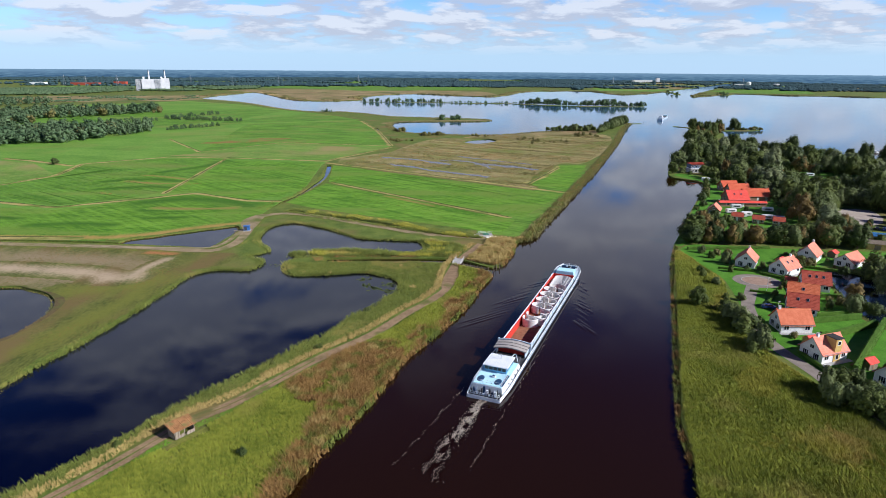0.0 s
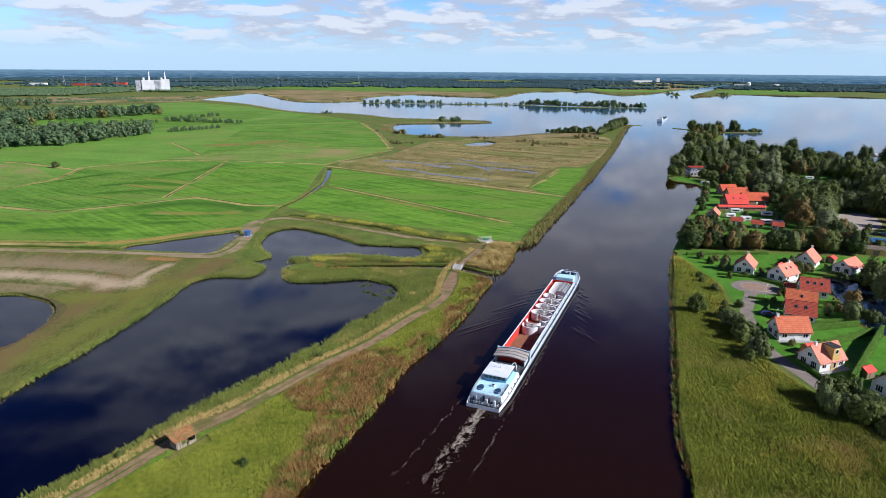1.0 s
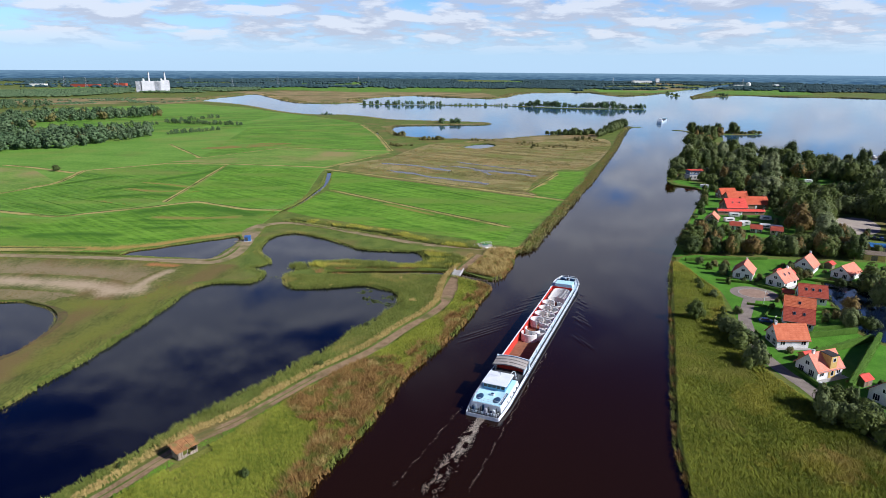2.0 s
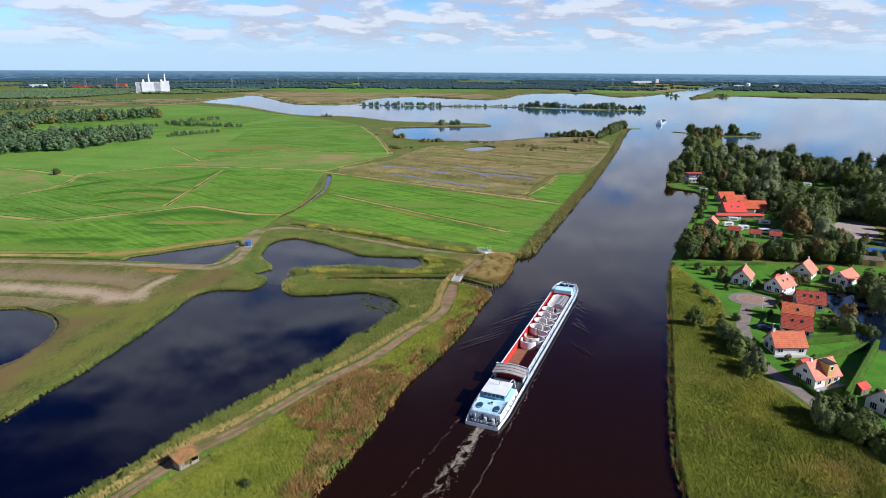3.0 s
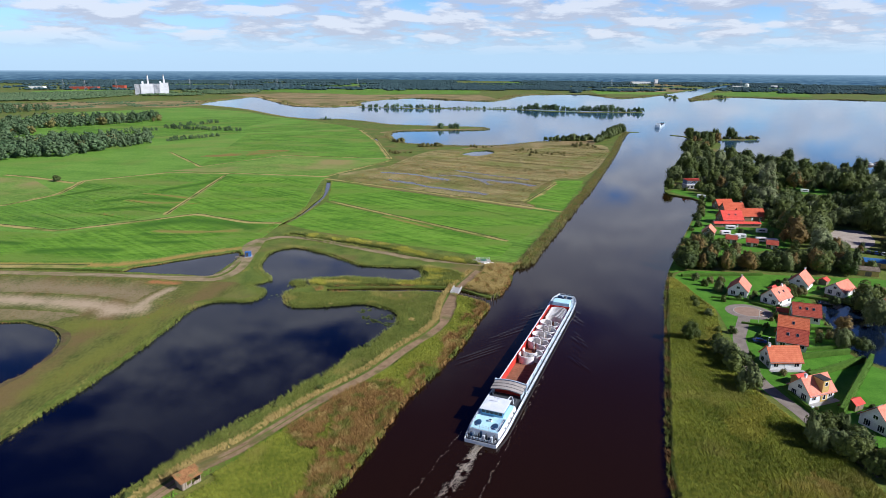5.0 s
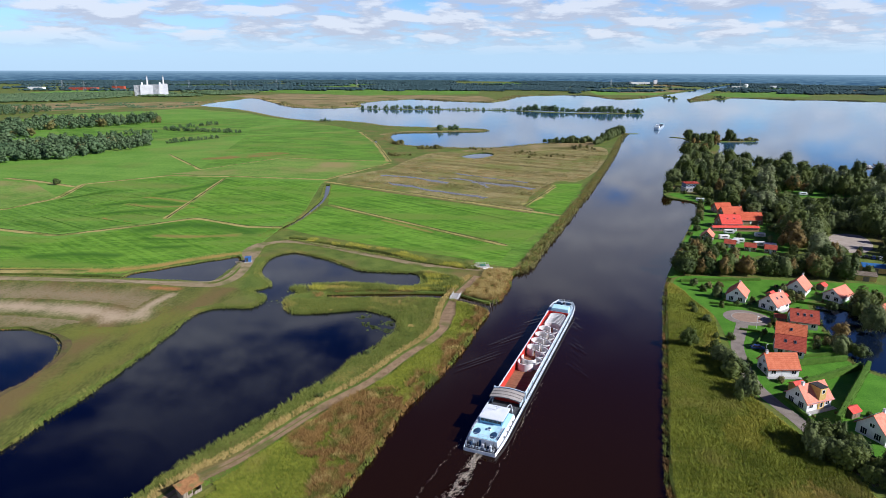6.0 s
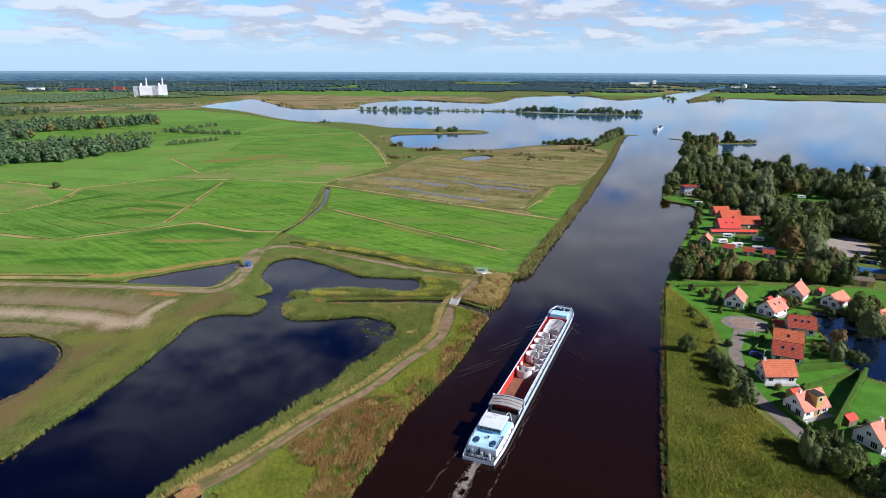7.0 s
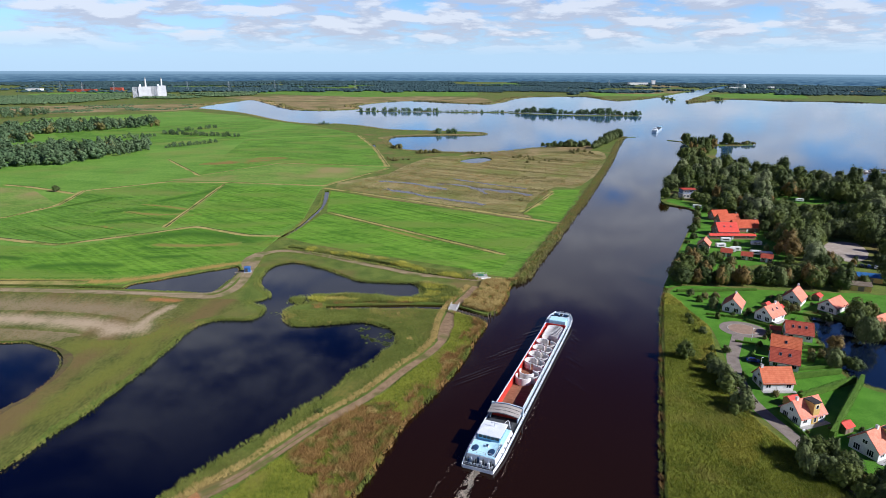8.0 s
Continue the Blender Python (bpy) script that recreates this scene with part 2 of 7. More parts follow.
REED_RUST = mat("reed_rust", (0.15, 0.085, 0.025), (0.34, 0.205, 0.07), 0.25, island=0.45, third=(0.14, 0.15, 0.028), third_scale=0.3, third_range=(0.5, 0.66), rough=0.7)
LEAF = mat("leaf_green", (0.04, 0.064, 0.012), (0.115, 0.138, 0.032), 0.3, island=0.12, per_object=0.5, rough=0.6)
LEAF_DARK = mat("leaf_dark", (0.028, 0.048, 0.012), (0.081, 0.105, 0.029), 0.3, island=0.12, per_object=0.45, rough=0.6)
LEAF_GREY = mat("leaf_willow", (0.062, 0.086, 0.027), (0.15, 0.175, 0.06), 0.3, island=0.15, per_object=0.3, rough=0.6)
LEAF_RUST = mat("leaf_autumn", (0.11, 0.08, 0.024), (0.25, 0.165, 0.052), 0.3, island=0.18, per_object=0.3, rough=0.6)
LEAF_OLIVE = mat("leaf_olive_brown", (0.085, 0.085, 0.025), (0.2, 0.175, 0.06), 0.3, island=0.2, per_object=0.3, rough=0.6)
LEAF_PALE = mat("leaf_pale_willow", (0.12, 0.145, 0.06), (0.25, 0.275, 0.13), 0.3, island=0.18, per_object=0.3, rough=0.6)
# distance haze mixed into both leaf colours, bluest in the second
LEAF_HAZED = mat("west_wood_leaf_hazed", (0.045, 0.085, 0.038), (0.112, 0.16, 0.074), 0.02, island=0.2)
FAR_LEAF_HAZED = mat("far_wood_leaf_hazed", (0.022, 0.05, 0.054), (0.05, 0.086, 0.09), 0.006, island=0.15)
GRASS_BLADE = mat("meadow_grass_tufts", (0.065, 0.155, 0.012), (0.15, 0.28, 0.032), 0.03, island=0.3, third=(0.12, 0.165, 0.03), third_scale=0.02, third_range=(0.55, 0.7))
GRASS_DARK = mat("dark_meadow_grass", (0.04, 0.11, 0.006), (0.07, 0.15, 0.012), 0.1)
MARGIN = mat("straw_margin", (0.26, 0.22, 0.068), (0.42, 0.345, 0.125), 0.2, fine=6, third=(0.12, 0.165, 0.025), third_scale=0.06, third_range=(0.5, 0.66))
BARK = mat("bark", (0.06, 0.045, 0.03), (0.12, 0.095, 0.07), 3.0, bump=0.02)
HEDGE = mat("hedge_leaf", (0.05, 0.11, 0.014), (0.1, 0.185, 0.026), 1.0, island=0.25, bump=0.05)
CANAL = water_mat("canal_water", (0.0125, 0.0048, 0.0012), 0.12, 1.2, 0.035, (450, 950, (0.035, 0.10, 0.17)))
POND = water_mat("pond_water", (0.001, 0.002, 0.0085), 0.05, 1.0)
FLOOD = water_mat("flood_water", (0.10, 0.08, 0.06), 0.05, 1.0, 0.25)
GARDEN_POND = water_mat("garden_water", (0.004, 0.009, 0.022), 0.35, 1.5, 0.06)
BED = mat("mud", (0.07, 0.05, 0.025), (0.14, 0.105, 0.05), 0.3, fine=6, third=(0.09, 0.1, 0.025), third_scale=0.15)

# ---------------- building helpers ----------------


def link_mesh(name, me, material, parent=None, label=""):
    ob = new(name, me)
    if material:
        me.materials.append(material)
    if parent:
        ob.parent = parent
    if label:
        ob["label"] = label
    return ob


def part(name, bm, material, parent=None, label=""):
    me = bpy.data.meshes.new(name)
    bm.to_mesh(me)
    bm.free()
    return link_mesh(name, me, material, parent, label)


def mesh_from_arrays(name, verts, faces):
    """verts: n x 3 array; faces: m x k array of one face size."""
    me = bpy.data.meshes.new(name)
    verts, faces = np.asarray(verts, dtype=np.float32), np.asarray(faces, dtype=np.int32)
    k = faces.shape[1]
    me.vertices.add(len(verts)), me.loops.add(faces.size), me.polygons.add(len(faces))
    me.vertices.foreach_set("co", verts.ravel())
    me.loops.foreach_set("vertex_index", faces.ravel())
    me.polygons.foreach_set("loop_start", np.arange(0, faces.size, k, dtype=np.int32))
    me.polygons.foreach_set("loop_total", np.full(len(faces), k, dtype=np.int32))
    me.update(calc_edges=True)
    return me


def thing(name, m, label, category, group="", kind=""):
    e = new(name)
    e.matrix_basis = m
    return tagged(e, label, category, group, kind)


def box(bm, x0, y0, z0, x1, y1, z1, bevel=0.0):
    """A bevelled box between two corners."""
    g = bmesh.ops.create_cube(bm, size=1, matrix=Matrix.Translation(((x0 + x1) / 2, (y0 + y1) / 2, (z0 + z1) / 2)) @ Matrix.Diagonal((x1 - x0, y1 - y0, z1 - z0, 1)))
    if bevel:
        edges = {e for v in g["verts"] for e in v.link_edges}
        bmesh.ops.bevel(bm, geom=list(edges), offset=bevel, segments=2, affect="EDGES")
    return bm


def boxed(*a, bevel=0.02):
    return box(bmesh.new(), *a, bevel=bevel)


def tube(bm, p, q, r0, r1=None, sides=8):
    """A round bar from p to q."""
    p, q = Vector(p), Vector(q)
    m = Matrix.Translation((p + q) / 2) @ (q - p).to_track_quat("Z", "Y").to_matrix().to_4x4()
    bmesh.ops.create_cone(bm, cap_ends=True, segments=sides, radius1=r0, radius2=r0 if r1 is None else r1, depth=(q - p).length, matrix=m)
    return bm


def smooth(points, steps=4, closed=True):
    """A rounded line through the points."""
    n, res = len(points), []
    for i in range(n if closed else n - 1):
        p0, p1, p2, p3 = (Vector(points[(i + k) % n] if closed else points[min(max(i + k, 0), n - 1)]).to_2d() for k in (-1, 0, 1, 2))
        for s in range(steps):
            t = s / steps
            res.append(0.5 * ((2 * p1) + (p2 - p0) * t + (2 * p0 - 5 * p1 + 4 * p2 - p3) * t * t + (3 * p1 - p0 - 3 * p2 + p3) * t ** 3))
    if not closed:
        res.append(Vector(points[-1]).to_2d())
    return res


def rough_edge(points, amount=0.5, size=0.12):
    """Makes a line uneven, more so far off where the shapes are larger."""
    res = []
    for p in points:
        a = amount * (1 + p.length / 300)
        s = size / (1 + p.length / 300)
        res.append(p + a * Vector((noise.noise((p.x * s, p.y * s, 3)), noise.noise((p.x * s, p.y * s, 9)))))
    return res


def inside(poly, x, y):
    """Which of the points x, y lie in the polygon."""
    res = np.zeros(len(x), dtype=bool)
    n = len(poly)
    for i in range(n):
        (x0, y0), (x1, y1) = poly[i], poly[(i + 1) % n]
        if y0 == y1:
            continue
        res ^= ((y0 > y) != (y1 > y)) & (x < (x1 - x0) * (y - y0) / (y1 - y0) + x0)
    return res


def sheet(name, points, z, material, label="", kind="structure", category=""):
    """A flat patch of land or water with the given outline."""
    bm = bmesh.new()
    f = bm.faces.new([bm.verts.new((p[0], p[1], z)) for p in points])
    f.normal_update()
    if f.normal.z < 0:
        f.normal_flip()
    bmesh.ops.triangulate(bm, faces=[f])
    return tagged(part(name, bm, material), label, category, kind=kind)


def cut_sheet(name, outline, gaps, z, material, label, category):
    """A flat patch with openings where pools lie."""
    from mathutils.geometry import delaunay_2d_cdt
    pts, faces = [], []
    for h in [outline] + list(gaps):
        faces.append(list(range(len(pts), len(pts) + len(h))))
        pts += [Vector((p[0], p[1])) for p in h]
    vs, _, fs, _, _, _ = delaunay_2d_cdt(pts, [], faces, 0, 0.001)
    cx, cy = np.array([sum(vs[i].x for i in f) / len(f) for f in fs]), np.array([sum(vs[i].y for i in f) / len(f) for f in fs])
    keep = inside(outline, cx, cy)
    for h in gaps:
        keep &= ~inside(h, cx, cy)
    bm = bmesh.new()
    bv = [bm.verts.new((v.x, v.y, z)) for v in vs]
    for f, k in zip(fs, keep):
        if k:
            face = bm.faces.new([bv[i] for i in f])
            face.normal_update()
            if face.normal.z < 0:
                face.normal_flip()
    bmesh.ops.delete(bm, geom=[v for v in bm.verts if not v.link_faces], context="VERTS")
    return tagged(part(name, bm, material), label, category, kind="structure")


def soft_patch(name, lines, z, material, label, category, reach=2.4, step=1.0):
    """A patch whose material fades out with the distance from its lines; lines: points and half width."""
    pts = [(smooth(p, 4, closed=False), w) for p, w in lines]
    allp = [(q, w) for p, w in pts for q in p]
    x0, x1 = min(q.x - w * reach for q, w in allp), max(q.x + w * reach for q, w in allp)
    y0, y1 = min(q.y - w * reach for q, w in allp), max(q.y + w * reach for q, w in allp)
    gx, gy = np.arange(x0, x1 + step, step), np.arange(y0, y1 + step, step)
    X, Y = np.meshgrid(gx, gy)
    cover = np.zeros(X.shape)
    for p, w in pts:
        d = np.full(X.shape, 1e9)
        for a, b in zip(p, p[1:]):
            ab = b - a
            t = np.clip(((X - a.x) * ab.x + (Y - a.y) * ab.y) / max(ab.length_squared, 1e-6), 0, 1)
            d = np.minimum(d, np.hypot(X - a.x - t * ab.x, Y - a.y - t * ab.y))
        cover = np.maximum(cover, np.clip(1.0 - d / (w * reach), 0, 1))
    dry = np.ones(X.size, dtype=bool)
    for h in holes:
        dry &= ~inside(h, X.ravel(), Y.ravel())
    dry = dry.reshape(X.shape)
    ny, nx = X.shape
    quads = []
    for j in range(ny - 1):
        for i in range(nx - 1):
            if cover[j:j + 2, i:i + 2].max() > 0 and dry[j:j + 2, i:i + 2].all():
                quads.append((j * nx + i, j * nx + i + 1, (j + 1) * nx + i + 1, (j + 1) * nx + i))
    me = mesh_from_arrays(name, np.stack([X.ravel(), Y.ravel(), np.full(X.size, z)], 1), np.array(quads))
    me.attributes.new("cover", "FLOAT", "POINT").data.foreach_set("value", cover.ravel().astype(np.float32))
    return tagged(link_mesh(name, me, material), label, category, kind="structure")


def straight(points, step=12.0):
    """Points every few metres along straight stretches."""
    res = []
    for p, q in zip(points, points[1:]):
        p, q = Vector(p), Vector(q)
        n = max(1, int((q - p).length / step))
        res += [tuple(p.lerp(q, k / n)) for k in range(n)]
    return res + [tuple(points[-1])]


def ribbon(points, width, steps=5, wobble=0.15):
    """The outline of a band along a line."""
    line = smooth(points, steps, closed=False)
    left, right = [], []
    for i, p in enumerate(line):
        d = (line[min(i + 1, len(line) - 1)] - line[max(i - 1, 0)]).normalized()
        w = width / 2 * (1 + wobble * noise.noise((p.x * 0.2, p.y * 0.2, 0)))
        left.append(p + w * Vector((-d.y, d.x))), right.append(p - w * Vector((-d.y, d.x)))
    return left + right[::-1]


rng = np.random.default_rng(7)


def scatter(poly, density, holes=()):
    xs, ys = [p[0] for p in poly], [p[1] for p in poly]
    n = int((max(xs) - min(xs)) * (max(ys) - min(ys)) * density)
    x, y = rng.uniform(min(xs), max(xs), n), rng.uniform(min(ys), max(ys), n)
    keep = inside(poly, x, y)
    for h in holes:
        keep &= ~inside(h, x, y)
    return x[keep], y[keep]


def blades(x, y, z, height, width, lean=(0.0, 0.0), spread=0.35, each=3):
    """Tufts of reed or grass at the points x, y: a few broad blades that fan out from one foot."""
    x, y = np.repeat(x, each), np.repeat(y, each)
    n = len(x)
    out_x, out_y = rng.normal(0, 1, n), rng.normal(0, 1, n)
    tall = np.repeat(rng.uniform(0.7, 1.2, n // each), each)
    h = height * tall * rng.uniform(0.75, 1.1, n) * (0.88 + 0.24 * np.sin(x * 0.31 + y * 0.17) * np.sin(y * 0.23 - x * 0.11))
    w = width * rng.uniform(0.6, 1.3, n)
    base = np.stack([x + out_x * width, y + out_y * width, np.full(n, z)], 1)
    a = np.arctan2(lean[1] + out_y * spread * 0.5, lean[0] + out_x * spread * 0.5) + np.pi / 2 + rng.normal(0, 0.45, n)
    side = np.stack([np.cos(a) * w, np.sin(a) * w, np.zeros(n)], 1)
    tip = base + np.stack([(lean[0] + out_x * spread) * h, (lean[1] + out_y * spread) * h, h], 1)
    return np.stack([base - side, base + side, tip], 1).reshape(-1, 3)


def reed_bed(name, x, y, z, height, width, material, label, lean=(-0.3, 0.12), spread=0.3):
    v = blades(x, y, z, height, width, lean, spread)
    me = mesh_from_arrays(name, v, np.arange(len(v)).reshape(-1, 3))
    return tagged(link_mesh(name, me, material), label, "reeds", kind="stuff")


def along(points, width, density, closed=True, shift=0.0):
    """Random points in a band along a line."""
    xs, ys = [], []
    n = len(points)
    for i in range(n if closed else n - 1):
        p, q = Vector(points[i][:2]), Vector(points[(i + 1) % n][:2])
        if (p + q).length / 2 > 2400 or (q - p).length < 0.01:
            continue
        d = (q - p).normalized()
        k = rng.poisson((q - p).length * width * density)
        u, v = rng.uniform(0, (q - p).length, k), rng.uniform(-0.5, 0.5, k) * width + shift
        xs.append(p.x + d.x * u - d.y * v), ys.append(p.y + d.y * u + d.x * v)
    return (np.concatenate(xs), np.concatenate(ys)) if xs else (np.zeros(0), np.zeros(0))


# ---------------- land and water ----------------
LAND = 0.7
CANAL_LINE = [(-170, -300), (-80, -50), (-36, 78), (-25.5, 105), (-17, 127.5), (-11.5, 146.5), (-5, 159.5), (3, 177), (8, 190.5), (12.5, 206), (16, 217),
              (4.5, 229), (-6, 231.5), (-46, 231.5), (-47, 235.5), (-6, 237), (6, 235), (18.5, 226), (26, 240.5), (31, 262), (38, 269), (53, 309), (74, 363), (117, 477), (180, 653), (235, 818), (267, 903)]
LAKE_SOUTH = [(255, 902), (222, 830), (184, 796), (144, 774), (115, 764), (80, 734), (43, 720), (-17, 729), (-59, 763), (-76, 877), (-37, 906), (54, 921), (61, 955), (4, 976), (-87, 1001), (-129, 1055), (-185, 1102),
              (-224, 1098), (-300, 1162), (-417, 1339), (-498, 1437), (-594, 1523)]
LAKE_NORTH = [(-619, 1660), (-612, 1867), (-578, 1952), (-410, 1598), (-326, 1478), (-248, 1487), (-202, 1541), (-223, 1709), (-97, 1937), (133, 1780), (286, 2217), (524, 2306), (650, 2080), (1749, 3976),
              (1822, 3976), (768, 1974), (979, 2128), (1110, 2019), (1241, 1996), (1500, 1823), (2600, 1700), (2600, 700), (900, 480)]
CANAL_RIGHT = [(480, 500), (392, 508), (372, 540), (333, 575), (291, 610), (310, 690), (338, 750), (352, 795), (392, 806), (411, 812), (392, 817), (356, 824), (330, 845), (317, 788), (272, 687), (231, 604), (199, 532), (165, 448), (175, 424),
               (176, 408), (162, 381), (135, 329), (121, 300), (109, 275), (100, 253.5), (92, 234.5), (79.5, 199), (66.5, 160.5), (58, 136), (52.5, 119.5), (49.5, 105.5), (45, 80), (28, 0), (-20, -150), (-70, -300)]
POND_LINE = [(-107, 131.5), (-105, 139), (-103.5, 146.5), (-100.5, 158), (-97, 181), (-95.5, 198.5), (-93, 216), (-83.5, 220.5), (-74, 222), (-72.5, 231), (-80, 238.5), (-74, 246), (-82, 260), (-85, 280), (-82, 290), (-75, 295),
             (-66, 292), (-52, 281), (-37, 267), (-24, 265), (-11, 262), (-7, 255), (-8, 246), (-15.5, 244), (-34.5, 247), (-53, 246), (-53, 239), (-61, 231), (-59, 220.5), (-54, 215), (-39.5, 217.5)]
POND_LINE += [(-29, 219), (-20, 214), (-15, 208), (-14.5, 200), (-18, 192.5), (-22, 183), (-27.5, 176), (-32, 163), (-38.5, 155), (-43, 146), (-49, 137.5), (-55, 129), (-60.5, 120), (-65.5, 109), (-76, 93), (-95, 70), (-140, 45), (-125, 80), (-113, 108)]
SLIVER_LINE = [(-141, 254), (-140.5, 259.5), (-138.5, 262.5), (-130, 268), (-121, 275), (-110, 282), (-101, 287), (-97.5, 283), (-96.5, 276), (-97, 264), (-98.8, 252), (-102.3, 249), (-114, 250.8), (-131, 252.8)]
WEST_POND_LINE = [(-154, 199.5), (-142.5, 198), (-132.5, 193), (-126, 186), (-122, 175), (-122, 163.5), (-124, 156.5), (-140, 135), (-190, 140), (-200, 190)]
GARDEN_WATER_LINE = [(147, 226), (142, 214), (137, 200), (132.5, 184), (131.5, 175), (136, 166), (165, 150), (200, 150), (190, 175), (165, 196), (160, 214), (155, 224)]
DITCH_LINE = [(-91, 483), (-84, 428), (-86, 380), (-89, 356), (-94, 338), (-98, 322)]
DYKE_DITCH_LINE = [(-84, 321), (-77, 318), (-60, 308), (-41, 298), (-23, 288.5), (-7, 280), (12, 273.5)]
WET_LINES = [[(-52, 526), (-14, 509), (5, 487)], [(-4, 515), (22, 504), (38, 470)], [(10, 540), (31, 522), (69, 493)], [(24, 496), (48, 484), (69, 465)], [(-44, 491), (-25, 474), (3, 452), (31, 430)], [(-88, 800), (-78, 735), (-69, 672)]]
main_water = rough_edge(smooth(CANAL_LINE, 5, closed=False) + smooth(LAKE_SOUTH, 4, closed=False) + smooth(LAKE_NORTH, 4, closed=False) + smooth(CANAL_RIGHT, 5, closed=False))
pond = rough_edge(smooth(POND_LINE, 4), 0.7, 0.2)
sliver, west_pond, garden_water = (rough_edge(smooth(p, 4), 0.5, 0.2) for p in (SLIVER_LINE, WEST_POND_LINE, GARDEN_WATER_LINE))
marsh_pool = rough_edge(smooth([(18, 647), (31, 672), (47, 683), (55, 663), (38, 634)], 4), 1.5, 0.1)
ditches = [ribbon(DITCH_LINE, 3.4, 4, 0.5), ribbon(DYKE_DITCH_LINE, 3.4, 4, 0.6), ribbon(WET_LINES[-1], 3.5, 6, 0.8), ribbon([(-139, 254.5), (-165, 256.5), (-230, 259)], 2.4, 5, 0.4)]
flooded = [rough_edge(ribbon(w, (6, 4.5, 4, 8, 5)[k], 8, 1.2), 1.5, 0.15) for k, w in enumerate(WET_LINES[:-1])]
holes = [main_water, pond, sliver, west_pond, garden_water, marsh_pool] + ditches


def ground_sheet():
    """One sheet of land to the horizon, open where the water lies, with banks down into it."""
    from mathutils.geometry import delaunay_2d_cdt
    pts = [Vector(p) for p in ((-5500, -700), (5500, -700), (5500, 5600), (-5500, 5600))]
    faces = [[0, 1, 2, 3]]
    for h in holes:
        faces.append(list(range(len(pts), len(pts) + len(h))))
        pts += [Vector(p[:2]) for p in h]
    vs, es, fs, _, _, _ = delaunay_2d_cdt(pts, [], faces, 0, 0.001)
    cx = np.array([sum(vs[i].x for i in f) / len(f) for f in fs])
    cy = np.array([sum(vs[i].y for i in f) / len(f) for f in fs])
    wet = np.zeros(len(fs), dtype=bool)
    for h in holes:
        wet |= inside(h, cx, cy)
    bm = bmesh.new()
    bv = [bm.verts.new((v.x, v.y, LAND)) for v in vs]
    for f, w in zip(fs, wet):
        if not w:
            face = bm.faces.new([bv[i] for i in f])
            face.normal_update()
            if face.normal.z < 0:
                face.normal_flip()
    bmesh.ops.delete(bm, geom=[v for v in bm.verts if not v.link_faces], context="VERTS")
    rim = [e for e in bm.edges if len(e.link_faces) == 1]
    g = bmesh.ops.extrude_edge_only(bm, edges=rim)
    for v in g["geom"]:
        if isinstance(v, bmesh.types.BMVert):
            v.co.z = -0.6
    return part("ground", bm, GROUND)


tagged(ground_sheet(), "olive rough grassland of a flat polder", "ground", kind="structure")
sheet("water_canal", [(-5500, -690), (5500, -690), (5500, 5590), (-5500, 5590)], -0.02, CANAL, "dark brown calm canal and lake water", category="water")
for outline, nm in ((pond, "water_pond"), (west_pond, "water_pond_west"), (sliver, "water_pool")):
    sheet(nm, rough_edge([p for p in outline], 0.0), 0.03, POND, "deep blue still pond water reflecting clouds", category="water")
sheet("water_garden", rough_edge([p for p in garden_water], 0.0), 0.03, GARDEN_POND, "rippled blue water beside the gardens", category="water")

FIELDS = [
    ([(-89, 482), (72, 371), (40, 307), (-77, 406)], MEADOW_LUSH), ([(-78, 402), (36, 302), (28, 280), (15, 282), (-25, 302), (-70, 326), (-90, 341), (-84, 372)], MEADOW_LUSH),
    ([(91, 490), (114, 491), (78, 386), (55, 401), (84, 464)], MEADOW_LUSH), ([(-176, 503), (-99, 494), (-89, 384), (-97, 357), (-114, 350), (-151, 369), (-167, 364)], MEADOW_LUSH),
    ([(-280, 474), (-234, 510), (-183, 511), (-171, 367), (-181, 351), (-214, 328), (-253, 344), (-291, 356), (-295, 380), (-270, 421)], MEADOW),
    ([(-289, 337), (-238, 322), (-207, 317), (-173, 341), (-151, 360), (-111, 339), (-94, 339), (-97, 294), (-122, 279.5), (-140, 268), (-158, 262), (-198, 262), (-231, 263)], MEADOW_LUSH),
    ([(-351, 400), (-284, 389), (-275, 429), (-326, 483), (-354, 491), (-433, 499)], MEADOW_DRY), ([(-415, 506), (-438, 561), (-367, 629), (-334, 701), (-329, 743), (-271, 837), (-224, 552), (-238, 531), (-295, 493), (-336, 500)], MEADOW_PALE),
    ([(-267, 845), (-120, 905), (-82, 744), (-56, 621), (-105, 615), (-167, 639), (-221, 556)], MEADOW), ([(-103, 602), (-53, 601), (-93, 515), (-237, 528), (-216, 549), (-163, 621)], MEADOW_DRY),
    ([(-346, 781), (-291, 903), (-223, 1068), (-122, 923), (-270, 861), (-335, 755)], MEADOW), ([(-568, 912), (-464, 1025), (-415, 1192), (-288, 1115), (-300, 930), (-358, 809), (-380, 779), (-478, 787)], MEADOW),
    ([(-722, 1166), (-582, 1421), (-398, 1278), (-319, 1155), (-498, 1111), (-609, 980)], MEADOW_PALE), ([(-933, 2782), (-524, 3164), (167, 2920), (135, 2344), (-283, 2169), (-691, 2449)], MEADOW),
    ([(622, 2686), (857, 3060), (1110, 2933), (781, 2335), (578, 2358)], MEADOW_PALE), ([(1006, 2427), (1370, 2821), (1544, 2706), (1292, 2208), (998, 2213)], MEADOW),
    ([(-292, 656), (-289, 693), (-185, 662), (-201, 632), (-232, 622)], MEADOW_PALE),
]
